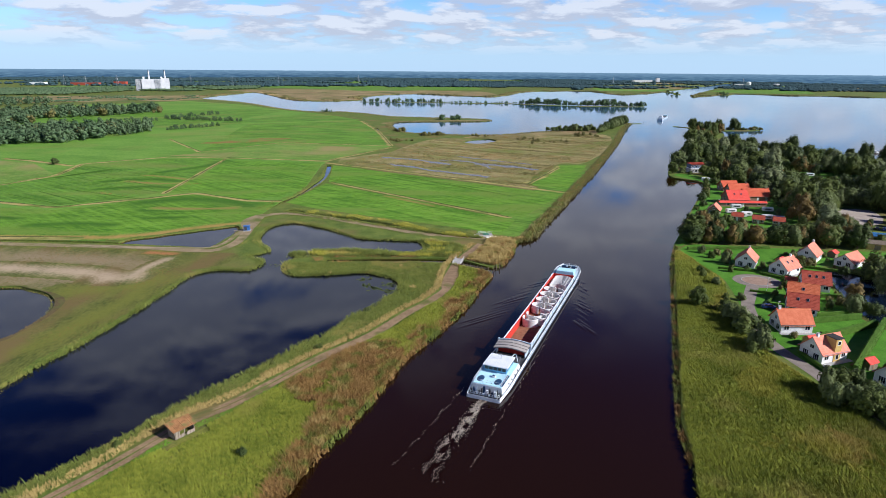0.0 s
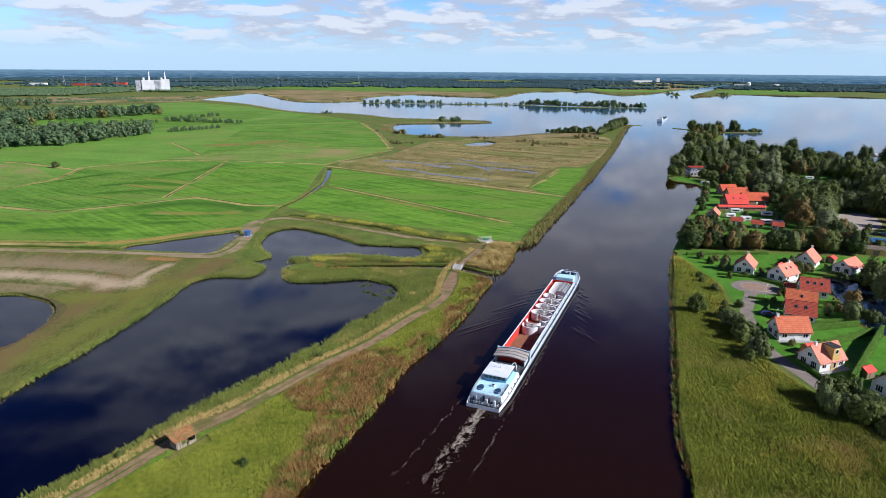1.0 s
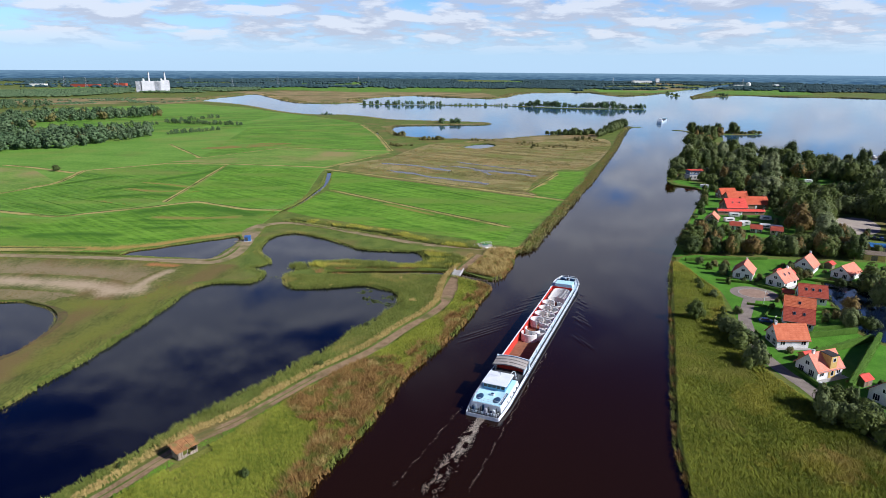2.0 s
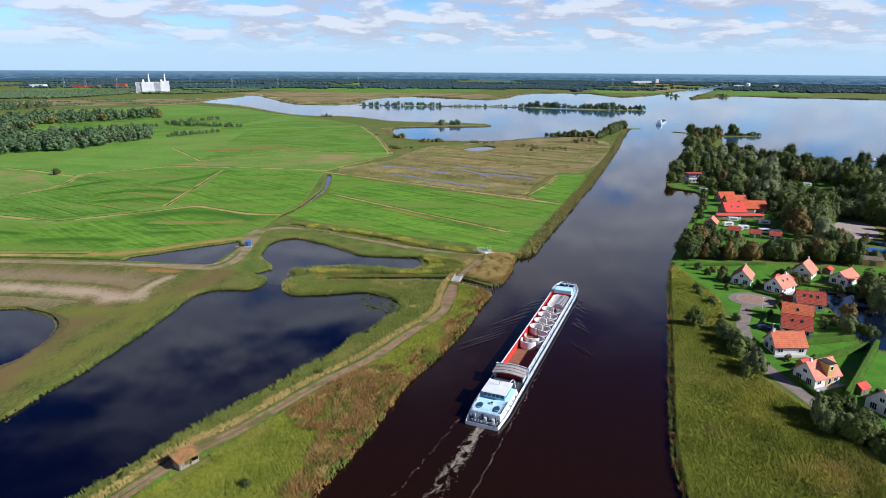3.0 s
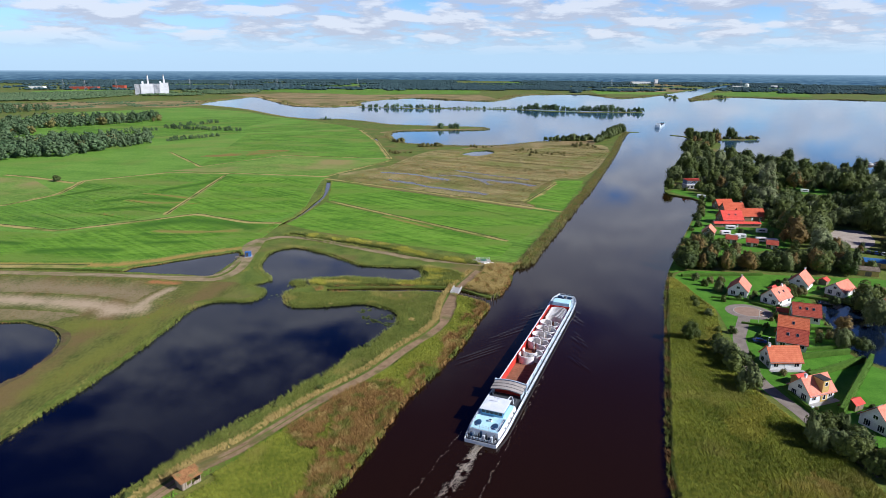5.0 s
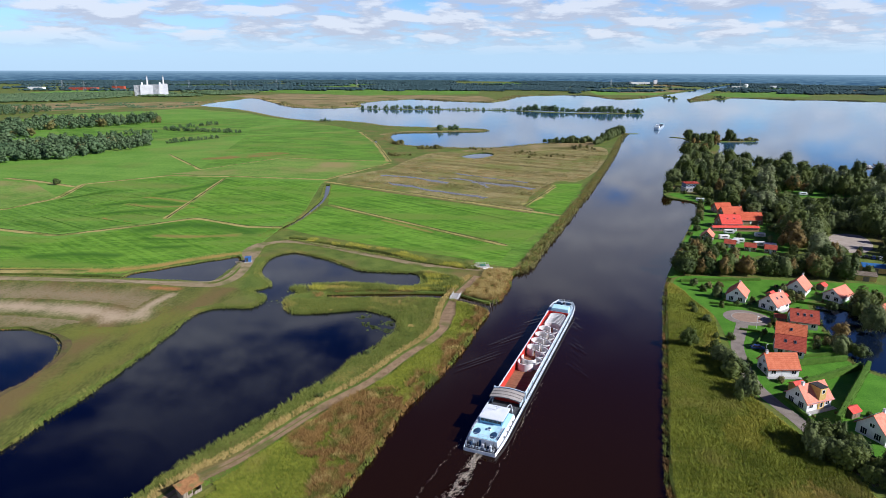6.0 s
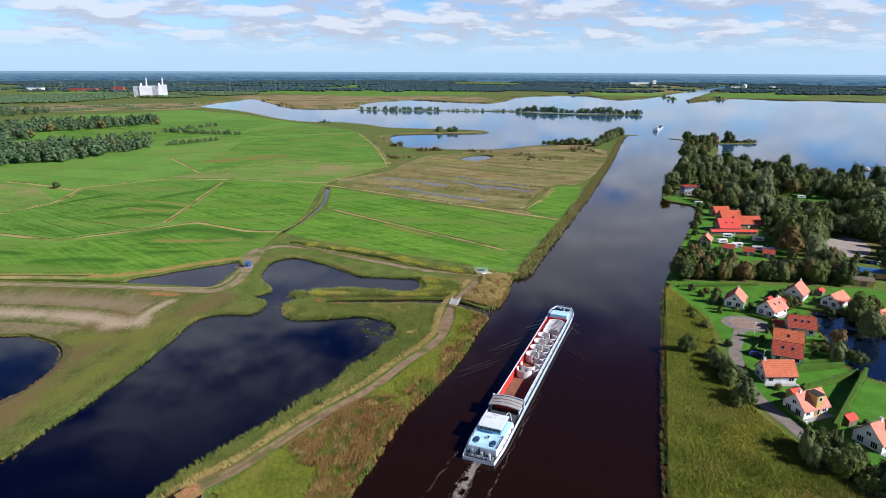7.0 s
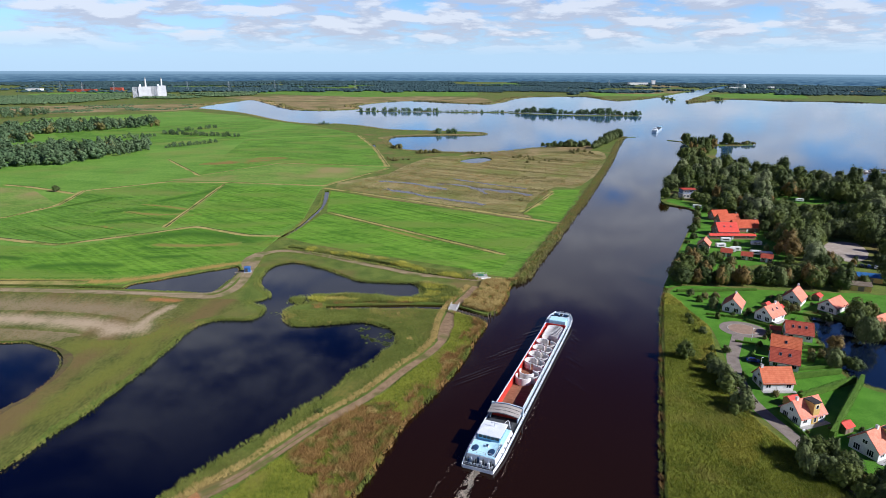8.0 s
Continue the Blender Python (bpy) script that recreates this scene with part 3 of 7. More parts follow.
sheet("polder_grass", rough_edge(smooth([(-238, 262), (-158, 262), (-141, 267), (-121, 279), (-97, 292), (-93, 338), (-88, 381), (-97, 483), (-93, 512), (-53, 601), (-81, 744), (-118, 896), (-220, 1055), (-388, 1244), (-565, 1379), (-759, 1227), (-697, 818)], 1), 0.4), LAND + 0.02, MEADOW_PALE, "broad pale green polder grassland", category="meadow")
for k, (outline, material) in enumerate(FIELDS):
    sheet("meadow_%d" % (k + 1), rough_edge([q for q in smooth(outline, 1)], 0.4), LAND + 0.05 + 0.004 * k, material, "bright green grazed meadow, flat and mown", category="meadow")
cut_sheet("marsh", rough_edge(smooth([(-85, 492), (-50, 566), (-15, 670), (41, 698), (173, 745), (185, 679), (119, 508), (93, 501), (55, 407), (68, 378)], 3), 1.0), [marsh_pool], LAND + 0.03, MARSH, "brown and olive marsh with dry sedge", "marsh")
for k, outline in enumerate(flooded):
    sheet("water_marsh_%d" % (k + 1), outline, LAND + 0.06 + 0.01 * k, FLOOD, "shallow grey flood water between marsh strips", category="water")
cut_sheet("rough_pasture", rough_edge(smooth([(-230, 105), (-118, 116), (-106, 150), (-101, 185), (-99, 214), (-87, 224), (-84, 240), (-110, 242), (-230, 247)], 3), 0.6), [west_pond], LAND + 0.015, ROUGH_PASTURE, "olive and brown rough pasture between the ponds", "grass")
mud_ring = smooth(WEST_POND_LINE, 4)
mud_centre = sum(mud_ring, Vector((0, 0))) / len(mud_ring)
cut_sheet("pond_mud", rough_edge([mud_centre + (p - mud_centre) * 1.06 for p in mud_ring], 2.0, 0.15), [west_pond], LAND + 0.03, BED, "brown muddy rim of the west pond", "mud")
PASTURE = dict(dark=(0.06, 0.078, 0.015), light=(0.15, 0.155, 0.036), scale=0.12, bump=0.25, fine=9, third=(0.15, 0.11, 0.04), third_scale=0.05, third_range=(0.48, 0.64), stretch=(1.4, 0.6, 1))
soft_patch("brown_grass", [([(-200, 222), (-160, 215), (-138, 210), (-120, 210)], 10), ([(-190, 236), (-150, 232), (-118, 226)], 6)], LAND + 0.022, mat("brown_pasture", cover=(0.24, 0.185, 0.105), **PASTURE), "brown thin grass round bare soil", "grass")
soft_patch("yellow_grass", [([(-127, 193.5), (-116.6, 198), (-108, 201), (-103, 210)], 4.5), ([(-112, 150), (-106, 172), (-103, 196)], 3)], LAND + 0.026, mat("yellow_green_pasture", cover=(0.142, 0.15, 0.027), **PASTURE), "yellow green strip of pasture grass", "grass")
soft_patch("sand_flat", [([(-205, 221), (-168, 219.5), (-145, 217), (-130, 214), (-119, 208.5), (-113.5, 211)], 3.4), ([(-114.5, 208), (-113.5, 217), (-113, 223), (-110, 233)], 1.5)], LAND + 0.03, mat("sandy_pasture", cover=(0.41, 0.315, 0.2), **PASTURE), "pale streak of bare sandy soil in the pasture", "sand")
soft_patch("rust_weeds", [([(-121, 241), (-110, 239.5)], 1.3)], LAND + 0.034, mat("rusty_pasture", cover=(0.36, 0.15, 0.06), **PASTURE), "rust red weeds beside the dyke path", "grass")
soft_patch("meadow_fringe", [([(-230, 263), (-182, 263), (-152, 263.5), (-140, 267), (-130, 272), (-121, 279), (-110, 286), (-102, 291)], 2.2)], LAND + 0.115, mat("rusty_meadow", (0.056, 0.142, 0.012), (0.138, 0.27, 0.032), 0.12, cover=(0.34, 0.22, 0.065), bump=0.2), "rust and straw fringe of the wet meadow", "grass")
TRACK_LINE = [(-84, 70), (-66, 96), (-58.5, 109.5), (-54, 117), (-47.5, 124), (-40, 135.5), (-33.5, 145.5), (-20.5, 162), (-11.5, 178), (-4.5, 189), (1, 201.5), (2.5, 217.5), (5.5, 232), (11, 246), (16, 258)]
DYKE_LINE = [(19, 267), (4, 271), (-12, 275), (-26, 284), (-40, 292), (-66, 308), (-85, 313), (-95, 302), (-92, 278), (-90.5, 258), (-95, 245.5), (-106, 244.5), (-129, 248), (-191, 252), (-260, 255)]
sheet("track", ribbon(TRACK_LINE, 3.0), LAND + 0.10, TRACK, "narrow worn earth farm track", category="track")
sheet("bare_earth", rough_edge(smooth([(-1, 201), (2, 201), (5.2, 211), (5.6, 224), (4.8, 229.5), (2.6, 226), (0.6, 217), (-0.6, 208)], 3), 0.6), LAND + 0.085, TRACK, "bare trodden earth where the track turns", category="earth")
sheet("dyke_path", ribbon(DYKE_LINE, 4.4), LAND + 0.09, PALE_PATH, "pale trodden path on a low dyke", category="path")
sheet("track_grass", ribbon(TRACK_LINE[:7], 0.35, 5, 0.9), LAND + 0.125, GROUND, "green grass between the wheel ruts", category="grass")
sheet("pool_shore", rough_edge(ribbon([(-175, 250.5), (-150, 250), (-125, 247.5), (-108, 247), (-99, 249), (-95.2, 257), (-94.8, 270), (-95, 286)], 2.2, 5, 0.5), 0.5), LAND + 0.115, SAND, "pale sandy shore of the pool", category="sand")
sheet("hut_yard", rough_edge(smooth([(-99, 288), (-95, 281), (-91, 284), (-92, 300), (-93, 311), (-98, 309), (-101, 298)], 3), 0.6), LAND + 0.12, PALE_PATH, "bare sandy ground round the pump hut", category="sand")

sheet("sandy_edge", ribbon([(90, 484), (78, 452), (70, 431), (54, 409)], 3.0, 5, 0.5), LAND + 0.15, MARGIN, "pale sandy strip beside a green field", category="sand")
sheet("bank_meadow", ribbon([(24, 274), (40, 313), (61, 367), (103, 478)], 20, 6, 0.1), LAND + 0.045, MEADOW, "green strip of grass inside the canal bank", category="meadow")
sheet("rusty_grass", smooth([(-245, 622), (-205, 668), (-165, 668), (-190, 640), (-225, 618)], 4), LAND + 0.16, RUSTY, "rust brown patch in a pasture", category="grass")

FURROWS = [[(-248, 368), (-203, 336)], [(-245, 380), (-177, 347)], [(-235, 394), (-174, 368)], [(-233, 418), (-180, 383)], [(-258, 357), (-211, 330)], [(-246, 434), (-208, 423)], [(-39, 441), (40, 365)], [(-149, 438), (-114, 462)], [(-154, 406), (-102, 428)]]
for k, line in enumerate(FURROWS):
    sheet("furrow_%d" % (k + 1), ribbon(straight(line), 0.7, 2, 0.8), LAND + 0.17, GRASS_DARK, "dark wheel line through a meadow", category="furrow")

# wet and rushy places in the meadows
soft_patch("rushes", [([(-170, 336), (-150, 348), (-128, 344), (-108, 334)], 5), ([(-160, 318), (-140, 318), (-122, 326)], 2.5), ([(-198, 284), (-180, 288), (-160, 286)], 2.6), ([(-226, 300), (-214, 297)], 2), ([(-150, 300), (-132, 303)], 1.8)], LAND + 0.12, RUSHY, "dark green rushes in a wet meadow", "grass")
soft_patch("field_rushes", [([(-225, 402), (-200, 412), (-178, 405)], 3.5), ([(-215, 375), (-190, 385), (-174, 382)], 3), ([(-205, 440), (-185, 470), (-180, 495)], 3.5)], LAND + 0.122, RUSHY, "dark green rushes in a meadow", "grass")
soft_patch("ochre_grass", [([(-156, 324), (-136, 322), (-115, 325)], 2.0), ([(-212, 404), (-190, 396), (-172, 399)], 1.3), ([(-212, 428), (-190, 420), (-176, 413)], 1.2), ([(-36, 362), (-6, 334)], 1.0)], LAND + 0.125, OCHRE_GRASS, "ochre worn grass in a meadow", "grass")

# ---------------- islands and distance ----------------


def land_strip(name, outline, label):
    """A low island: a flat top with a sloping rim below the water."""
    bm = bmesh.new()
    top = [bm.verts.new((p.x, p.y, 0.45)) for p in outline]
    f = bm.faces.new(top)
    f.normal_update()
    if f.normal.z < 0:
        f.normal_flip()
    g = bmesh.ops.extrude_face_region(bm, geom=[f])
    for v in g["geom"]:
        if isinstance(v, bmesh.types.BMVert):
            v.co.z = 0.45
    for v in top:
        v.co.z = -0.5
    return tagged(part(name, bm, GROUND), label, "island", kind="structure")


land_strip("island_west", rough_edge(ribbon([(-195, 1452), (-60, 1440), (60, 1432), (120, 1432), (178, 1412)], 20, 6, 0.6), 2), "low wooded strip of land in the lake")
land_strip("island_east", rough_edge(ribbon([(165, 1415), (220, 1370), (300, 1340), (380, 1345), (428, 1345)], 26, 6, 0.6), 2), "low wooded island in the lake")
land_strip("jetty_west", rough_edge(ribbon([(262, 901), (284, 906)], 5, 4, 0.5), 0.5), "stone breakwater at the mouth of the canal")
land_strip("jetty_east", rough_edge(ribbon([(330, 846), (318, 862)], 6, 4, 0.5), 0.5), "stone breakwater with low bushes")
cut_sheet("sedge_shore", rough_edge(smooth([(-720, 2120), (-560, 2250), (-323, 2330), (-182, 2300), (-10, 2210), (150, 2120), (138, 1700), (-41, 1700), (-190, 1500), (-322, 1440), (-440, 1560), (-520, 1750), (-640, 1990)], 3), 8), [main_water], LAND + 0.03, SEDGE, "tan dry sedge shore beyond the lake", "marsh")
cut_sheet("lake_sedge", rough_edge(smooth([(-90, 880), (-37, 925), (70, 935), (60, 900), (-30, 880), (-70, 860)], 3), 3), [main_water], LAND + 0.03, SEDGE, "tan sedge strip beside the lake", "marsh")
cut_sheet("south_sedge", rough_edge(smooth([(20, 700), (80, 745), (150, 785), (190, 800), (180, 740), (120, 700), (60, 680)], 3), 3), [main_water], LAND + 0.04, SEDGE, "tan dry sedge behind the lake shore", "marsh")
sheet("stubble_field", smooth([(789, 2956), (1037, 3193), (1182, 3126), (991, 2680), (720, 2565)], 2), LAND + 0.2, SEDGE, "tan stubble field beyond the lake", category="field")
sheet("stubble_field_east", smooth([(1755, 3056), (2108, 3313), (2030, 2940), (1715, 2480), (1567, 2642)], 2), LAND + 0.2, SEDGE, "tan reed shore beyond the lake", category="field")
sheet("far_meadow", smooth([(279, 4220), (918, 4822), (957, 4233), (368, 3619)], 2), LAND + 0.2, MEADOW, "far green meadow among woods", category="field")
cut_sheet("dry_rough_ground", rough_edge(smooth([(-1100, 1330), (-900, 1290), (-720, 1400), (-600, 1450), (-560, 1640), (-680, 1720), (-900, 1600), (-1100, 1480)], 3), 12), [main_water], LAND + 0.03, SEDGE, "tan and olive rough ground near the lake", "grass")
land_strip("mole_west", rough_edge(ribbon([(735, 2010), (775, 2120), (800, 2300)], 26, 5, 0.5), 3), "low mole with bushes at the far channel mouth")
land_strip("mole_east", rough_edge(ribbon([(905, 2000), (890, 2090), (940, 2180)], 26, 5, 0.5), 3), "low mole with bushes at the far channel mouth")
for k, outline in enumerate(([(1508, 3291), (2051, 3631), (1875, 3266), (1397, 2988)], [(1391, 4180), (1987, 4714), (1701, 3947), (1254, 3573)], [(-845, 3319), (-497, 3830), (-414, 3426), (-715, 3017)], [(-1495, 2304), (-1365, 2611), (-1242, 2415), (-1329, 2105)], [(1080, 5678), (2067, 6394), (1882, 5662), (1015, 5093)], [(-1591, 3679), (-1257, 4339), (-1076, 3828), (-1374, 3311)])):
    sheet("far_field_%d" % (k + 1), smooth(outline, 2), LAND + 0.22, (MEADOW_PALE, SEDGE, MEADOW)[k % 3], "far field among the woods", category="field")

# ---------------- trees ----------------
PHI = (1 + 5 ** 0.5) / 2
ICO_V = np.array([(-1, PHI, 0), (1, PHI, 0), (-1, -PHI, 0), (1, -PHI, 0), (0, -1, PHI), (0, 1, PHI), (0, -1, -PHI), (0, 1, -PHI), (PHI, 0, -1), (PHI, 0, 1), (-PHI, 0, -1), (-PHI, 0, 1)]) / (1 + PHI * PHI) ** 0.5
ICO_F = np.array([[i, j, k] for i in range(12) for j in range(i + 1, 12) for k in range(j + 1, 12)
                  if max(np.linalg.norm(ICO_V[i] - ICO_V[j]), np.linalg.norm(ICO_V[j] - ICO_V[k]), np.linalg.norm(ICO_V[i] - ICO_V[k])) < 1.1])
for f in ICO_F:
    if np.dot(np.cross(ICO_V[f[1]] - ICO_V[f[0]], ICO_V[f[2]] - ICO_V[f[0]]), ICO_V[f[0]]) < 0:
        f[1], f[2] = f[2], f[1]


def crown_mesh(name, height, width, base, clumps, leaves, leaf):
    """A crown of uneven clumps, each with a shell of leaf sprays over a dark heart."""
    verts, faces, count = [], [], 0
    for c in range(clumps):
        u = (c + 0.5) / clumps
        z = base + (height - base) * (0.12 + 0.76 * u)
        reach = width / 2 * math.sin(math.pi * (0.28 + 0.58 * u)) ** 0.8 * rng.uniform(0.3, 0.9)
        a = c * 2.4 + rng.uniform(-0.5, 0.5)
        r = width * rng.uniform(0.17, 0.32) * (13 / max(clumps, 13)) ** 0.25 * (1.05 - 0.25 * u)
        centre = np.array([math.cos(a) * reach, math.sin(a) * reach, z])
        core = ICO_V * r * rng.uniform(0.6, 0.8, (12, 1)) * (1, 1, 0.85) + centre
        verts.append(core), faces.append(ICO_F + count)
        count += 12
        d = rng.normal(0, 1, (leaves, 3))
        d[:, 2] += 0.25
        d /= np.linalg.norm(d, axis=1)[:, None]
        p = centre + d * r * rng.uniform(0.72, 1.2, (leaves, 1)) * (1, 1, 1.1)
        outward = p - np.array([0, 0, base + (height - base) * 0.38])
        outward /= np.linalg.norm(outward, axis=1)[:, None]
        nrm = 0.55 * d + 0.75 * outward + rng.normal(0, 0.22, (leaves, 3))
        nrm /= np.linalg.norm(nrm, axis=1)[:, None]
        t1 = np.cross(nrm, rng.normal(0, 1, (leaves, 3)))
        t1 /= np.linalg.norm(t1, axis=1)[:, None]
        t2 = np.cross(nrm, t1)
        s = leaf * rng.uniform(0.6, 1.4, (leaves, 1))
        tri = np.stack([p + t1 * s, p - t1 * s * 0.6 + t2 * s * 0.8, p - t1 * s * 0.5 - t2 * s * 0.9], 1).reshape(-1, 3)
        verts.append(tri), faces.append(np.arange(leaves * 3).reshape(-1, 3) + count)
        count += leaves * 3
    return mesh_from_arrays(name, np.concatenate(verts), np.concatenate(faces))


def trunk_bm(height, r, limbs):
    bm = bmesh.new()
    lean = Vector((random.uniform(-0.04, 0.04), random.uniform(-0.04, 0.04), 1))
    tube(bm, (0, 0, -0.2), lean * height * 0.55, r, r * 0.55)
    tube(bm, lean * height * 0.54, lean * height * 0.8, r * 0.55, r * 0.2)
    for k in range(limbs):
        a, z = k * 2.4, height * random.uniform(0.3, 0.55)
        p = lean * z
        tube(bm, p, p + Vector((math.cos(a) * height * 0.2, math.sin(a) * height * 0.2, height * 0.18)), r * 0.4, r * 0.12, 6)
    return bm


def tree_kind(name, height, width, base, clumps, leaves, leaf, material, label, category="tree"):
    t = thing(name, pose(0, -500, -50), label, category)
    part("trunk", trunk_bm(height, height * 0.022 + 0.05, 4), BARK, t)
    link_mesh("crown", crown_mesh("crown", height, width, base, clumps, leaves, leaf), material, t)
    return t


TREES = {
    "broad": [tree_kind("tree", 10.5, 10.5, 1.2, 26, 72, 0.44, LEAF, "broad green deciduous tree in a dense wood"), tree_kind("tree", 9, 8.5, 1.0, 22, 72, 0.42, LEAF, "medium green deciduous tree in a dense wood")],
    "dark": [tree_kind("tree", 12, 9, 1.0, 26, 72, 0.44, LEAF_DARK, "tall dark green tree in a dense wood"), tree_kind("tree", 10, 10, 1.0, 24, 72, 0.44, LEAF_DARK, "dark green rounded tree in a dense wood")],
    "willow": [tree_kind("willow", 9, 10.5, 0.6, 26, 74, 0.40, LEAF_GREY, "grey-green willow with a soft rounded crown")],
    "pale": [tree_kind("willow", 10, 9.5, 0.6, 24, 72, 0.40, LEAF_PALE, "pale silvery green willow in a dense wood")],
    "rust": [tree_kind("autumn_tree", 9.5, 7.5, 1.2, 20, 80, 0.38, LEAF_RUST, "deciduous tree turning rust brown in autumn")],
    "bush": [tree_kind("bush", 3.2, 4.6, 0.1, 10, 70, 0.26, LEAF, "low rounded green garden or bank bush", "bush"), tree_kind("bush", 4.2, 5.0, 0.1, 11, 80, 0.28, LEAF_GREY, "grey-green willow bush at the reed edge", "bush"), tree_kind("bush", 3.4, 4.4, 0.1, 10, 74, 0.26, LEAF_DARK, "dark green rounded bank bush", "bush"), tree_kind("bush", 3.0, 4.2, 0.1, 9, 74, 0.26, LEAF, "low rounded green garden or bank bush", "bush")],
    "rustbush": [tree_kind("bush", 2.6, 4.2, 0.1, 9, 66, 0.26, LEAF_OLIVE, "low olive brown autumn bush at a bank", "bush")],
    "far": [tree_kind("tree", 12, 11, 0.5, 9, 14, 0.9, LEAF_HAZED, "dark green tree in a wood beyond the meadows"), tree_kind("tree", 10, 10, 0.4, 8, 14, 0.9, LEAF_HAZED, "green tree in a wood beyond the meadows")],
    "farrust": [tree_kind("autumn_tree", 9, 10, 0.4, 8, 14, 0.9, LEAF_OLIVE, "brownish autumn tree in a wood beyond the meadows")],
}
far_trees = {}


def plant(kind, x, y, size=1.0, group="trees", z=LAND):
    src = random.choice(TREES[kind])
    if kind.startswith("far"):
        far_trees.setdefault((group, src), []).append((x, y, z, size, random.uniform(0, 6.28)))
        return None
    slim = random.uniform(0.78, 1.1)
    ob = copy_thing(src, pose(x, y, z, 0, 0, random.uniform(0, 360)) @ Matrix.Diagonal((size * slim * random.uniform(0.9, 1.1), size * slim * random.uniform(0.9, 1.1), size * random.uniform(0.95, 1.15) / slim ** 0.5, 1)))
    ob["group"] = group
    return ob


def wood(poly, spacing, mixture, group, avoid=(), size=1.0):
    """Trees in a wood, no two nearer than the spacing."""
    x, y = scatter(poly, 6.0 / spacing ** 2)
    taken = []
    for px, py in zip(x, y):
        if all((px - a) ** 2 + (py - b) ** 2 > spacing ** 2 for a, b in taken) and all((px - a) ** 2 + (py - b) ** 2 > r * r for a, b, r in avoid):
            taken.append((px, py))
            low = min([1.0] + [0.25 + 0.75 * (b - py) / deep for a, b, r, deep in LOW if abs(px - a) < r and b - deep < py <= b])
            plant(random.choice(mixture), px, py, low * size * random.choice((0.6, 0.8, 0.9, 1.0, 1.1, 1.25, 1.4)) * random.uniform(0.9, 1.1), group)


# clearings of the camp on the right bank: x, y, radius
CLEAR = [(240, 318, 13), (236, 304, 12), (250, 330, 9), (172, 352, 17), (180, 380, 14), (160, 318, 15), (148, 305, 10), (215, 312, 15), (228, 325, 12), (190, 462, 10), (262, 450, 9), (285, 455, 9), (210, 300, 9), (148, 330, 14), (153, 345, 10), (165, 372, 9), (178, 402, 8), (192, 345, 9), (262, 434, 16), (279, 432, 14), (250, 440, 8)]
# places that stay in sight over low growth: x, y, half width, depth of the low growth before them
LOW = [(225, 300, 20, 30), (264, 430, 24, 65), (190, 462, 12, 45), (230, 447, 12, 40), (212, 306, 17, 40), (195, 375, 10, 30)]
MIXED = ["broad", "broad", "broad", "dark", "dark", "willow", "willow", "pale", "rust"]
wood([(178, 276), (200, 285), (240, 290), (262, 330), (340, 440), (300, 470), (250, 470), (200, 470), (185, 440), (200, 400), (195, 360), (188, 330), (180, 300)], 7.6, MIXED, "trees of the bank wood", CLEAR)
wood([(168, 452), (200, 530), (236, 604), (274, 687), (286, 690), (274, 625), (278, 600), (314, 566), (350, 530), (378, 500), (360, 450), (300, 452), (240, 460), (200, 470)], 9.5, ["broad", "dark", "broad", "dark", "willow", "pale"], "trees of the headland wood", CLEAR, 0.95)
wood([(280, 690), (318, 788), (326, 842), (340, 838), (350, 800), (338, 755), (298, 695)], 8.0, ["broad", "dark", "rust"], "trees of the headland wood", size=0.85)
for x, y, s in ((376, 812, 1.25), (381, 811, 0.95), (362, 812, 0.6), (352, 816, 0.8), (346, 805, 0.9)):
    plant("dark", x, y, s, "trees of the headland wood")
for k in range(13):
    u = k / 12
    plant(random.choice(["bush", "rustbush"]), 370 + 40 * u + random.uniform(-2, 2), 812 + random.uniform(-1.5, 1.5), random.uniform(0.7, 1.3) * (1.3 if u > 0.75 else 1.0), "bushes of the headland tip", 0.3)
# row of trees between the gardens and the camp
for k in range(50):
    u = k / 49
    plant(random.choice(["broad", "rust", "dark", "broad", "rust", "willow"]), 107 + 74 * u + random.uniform(-2, 2), 262 + 4 * math.sin(u * 3) - 4 * u + random.uniform(-4, 6), random.uniform(0.6, 0.95) * (1.0 if u < 0.2 or u > 0.72 else 0.88), "trees behind the gardens")
for x, y, s, kd in ((112, 276, 0.75, "rust"), (118, 280, 0.85, "broad"), (124, 284, 0.8, "rust"), (119, 289, 0.7, "dark"), (126, 293, 0.75, "rust"), (131, 284, 0.65, "dark"), (133, 300, 0.55, "broad"), (138, 306, 0.5, "dark"), (174, 290, 0.6, "broad"), (181, 300, 1.05, "rust"), (185, 312, 1.25, "rust"), (189, 322, 1.1, "broad"),
                    (192, 308, 1.15, "willow"), (196, 318, 1.2, "willow"), (199, 330, 1.2, "dark"), (178, 308, 0.7, "rust"), (160, 318, 0.4, "dark"), (197, 344, 0.8, "rust"), (201, 352, 0.8, "broad"), (186, 286, 0.9, "willow"), (194, 290, 0.8, "rust"), (205, 392, 1.0, "dark"), (212, 400, 1.0, "dark"), (219, 398, 1.0, "dark"), (201, 293, 0.45, "broad"), (205, 288, 0.4, "rust"), (190, 258, 0.6, "broad"), (182, 262, 0.75, "rust"), (205, 262, 0.8, "willow"), (212, 274, 0.9, "broad"), (226, 292, 0.8, "willow"), (232, 300, 1.0, "broad"), (238, 314, 0.8, "broad"), (241, 326, 0.9, "dark"), (243, 338, 0.9, "broad"), (196, 277, 0.5, "dark")):
    plant(kd, x, y, s, "trees round the camp")
# woods beyond the meadows
FARMIX = ["far"] * 14 + ["farrust"]
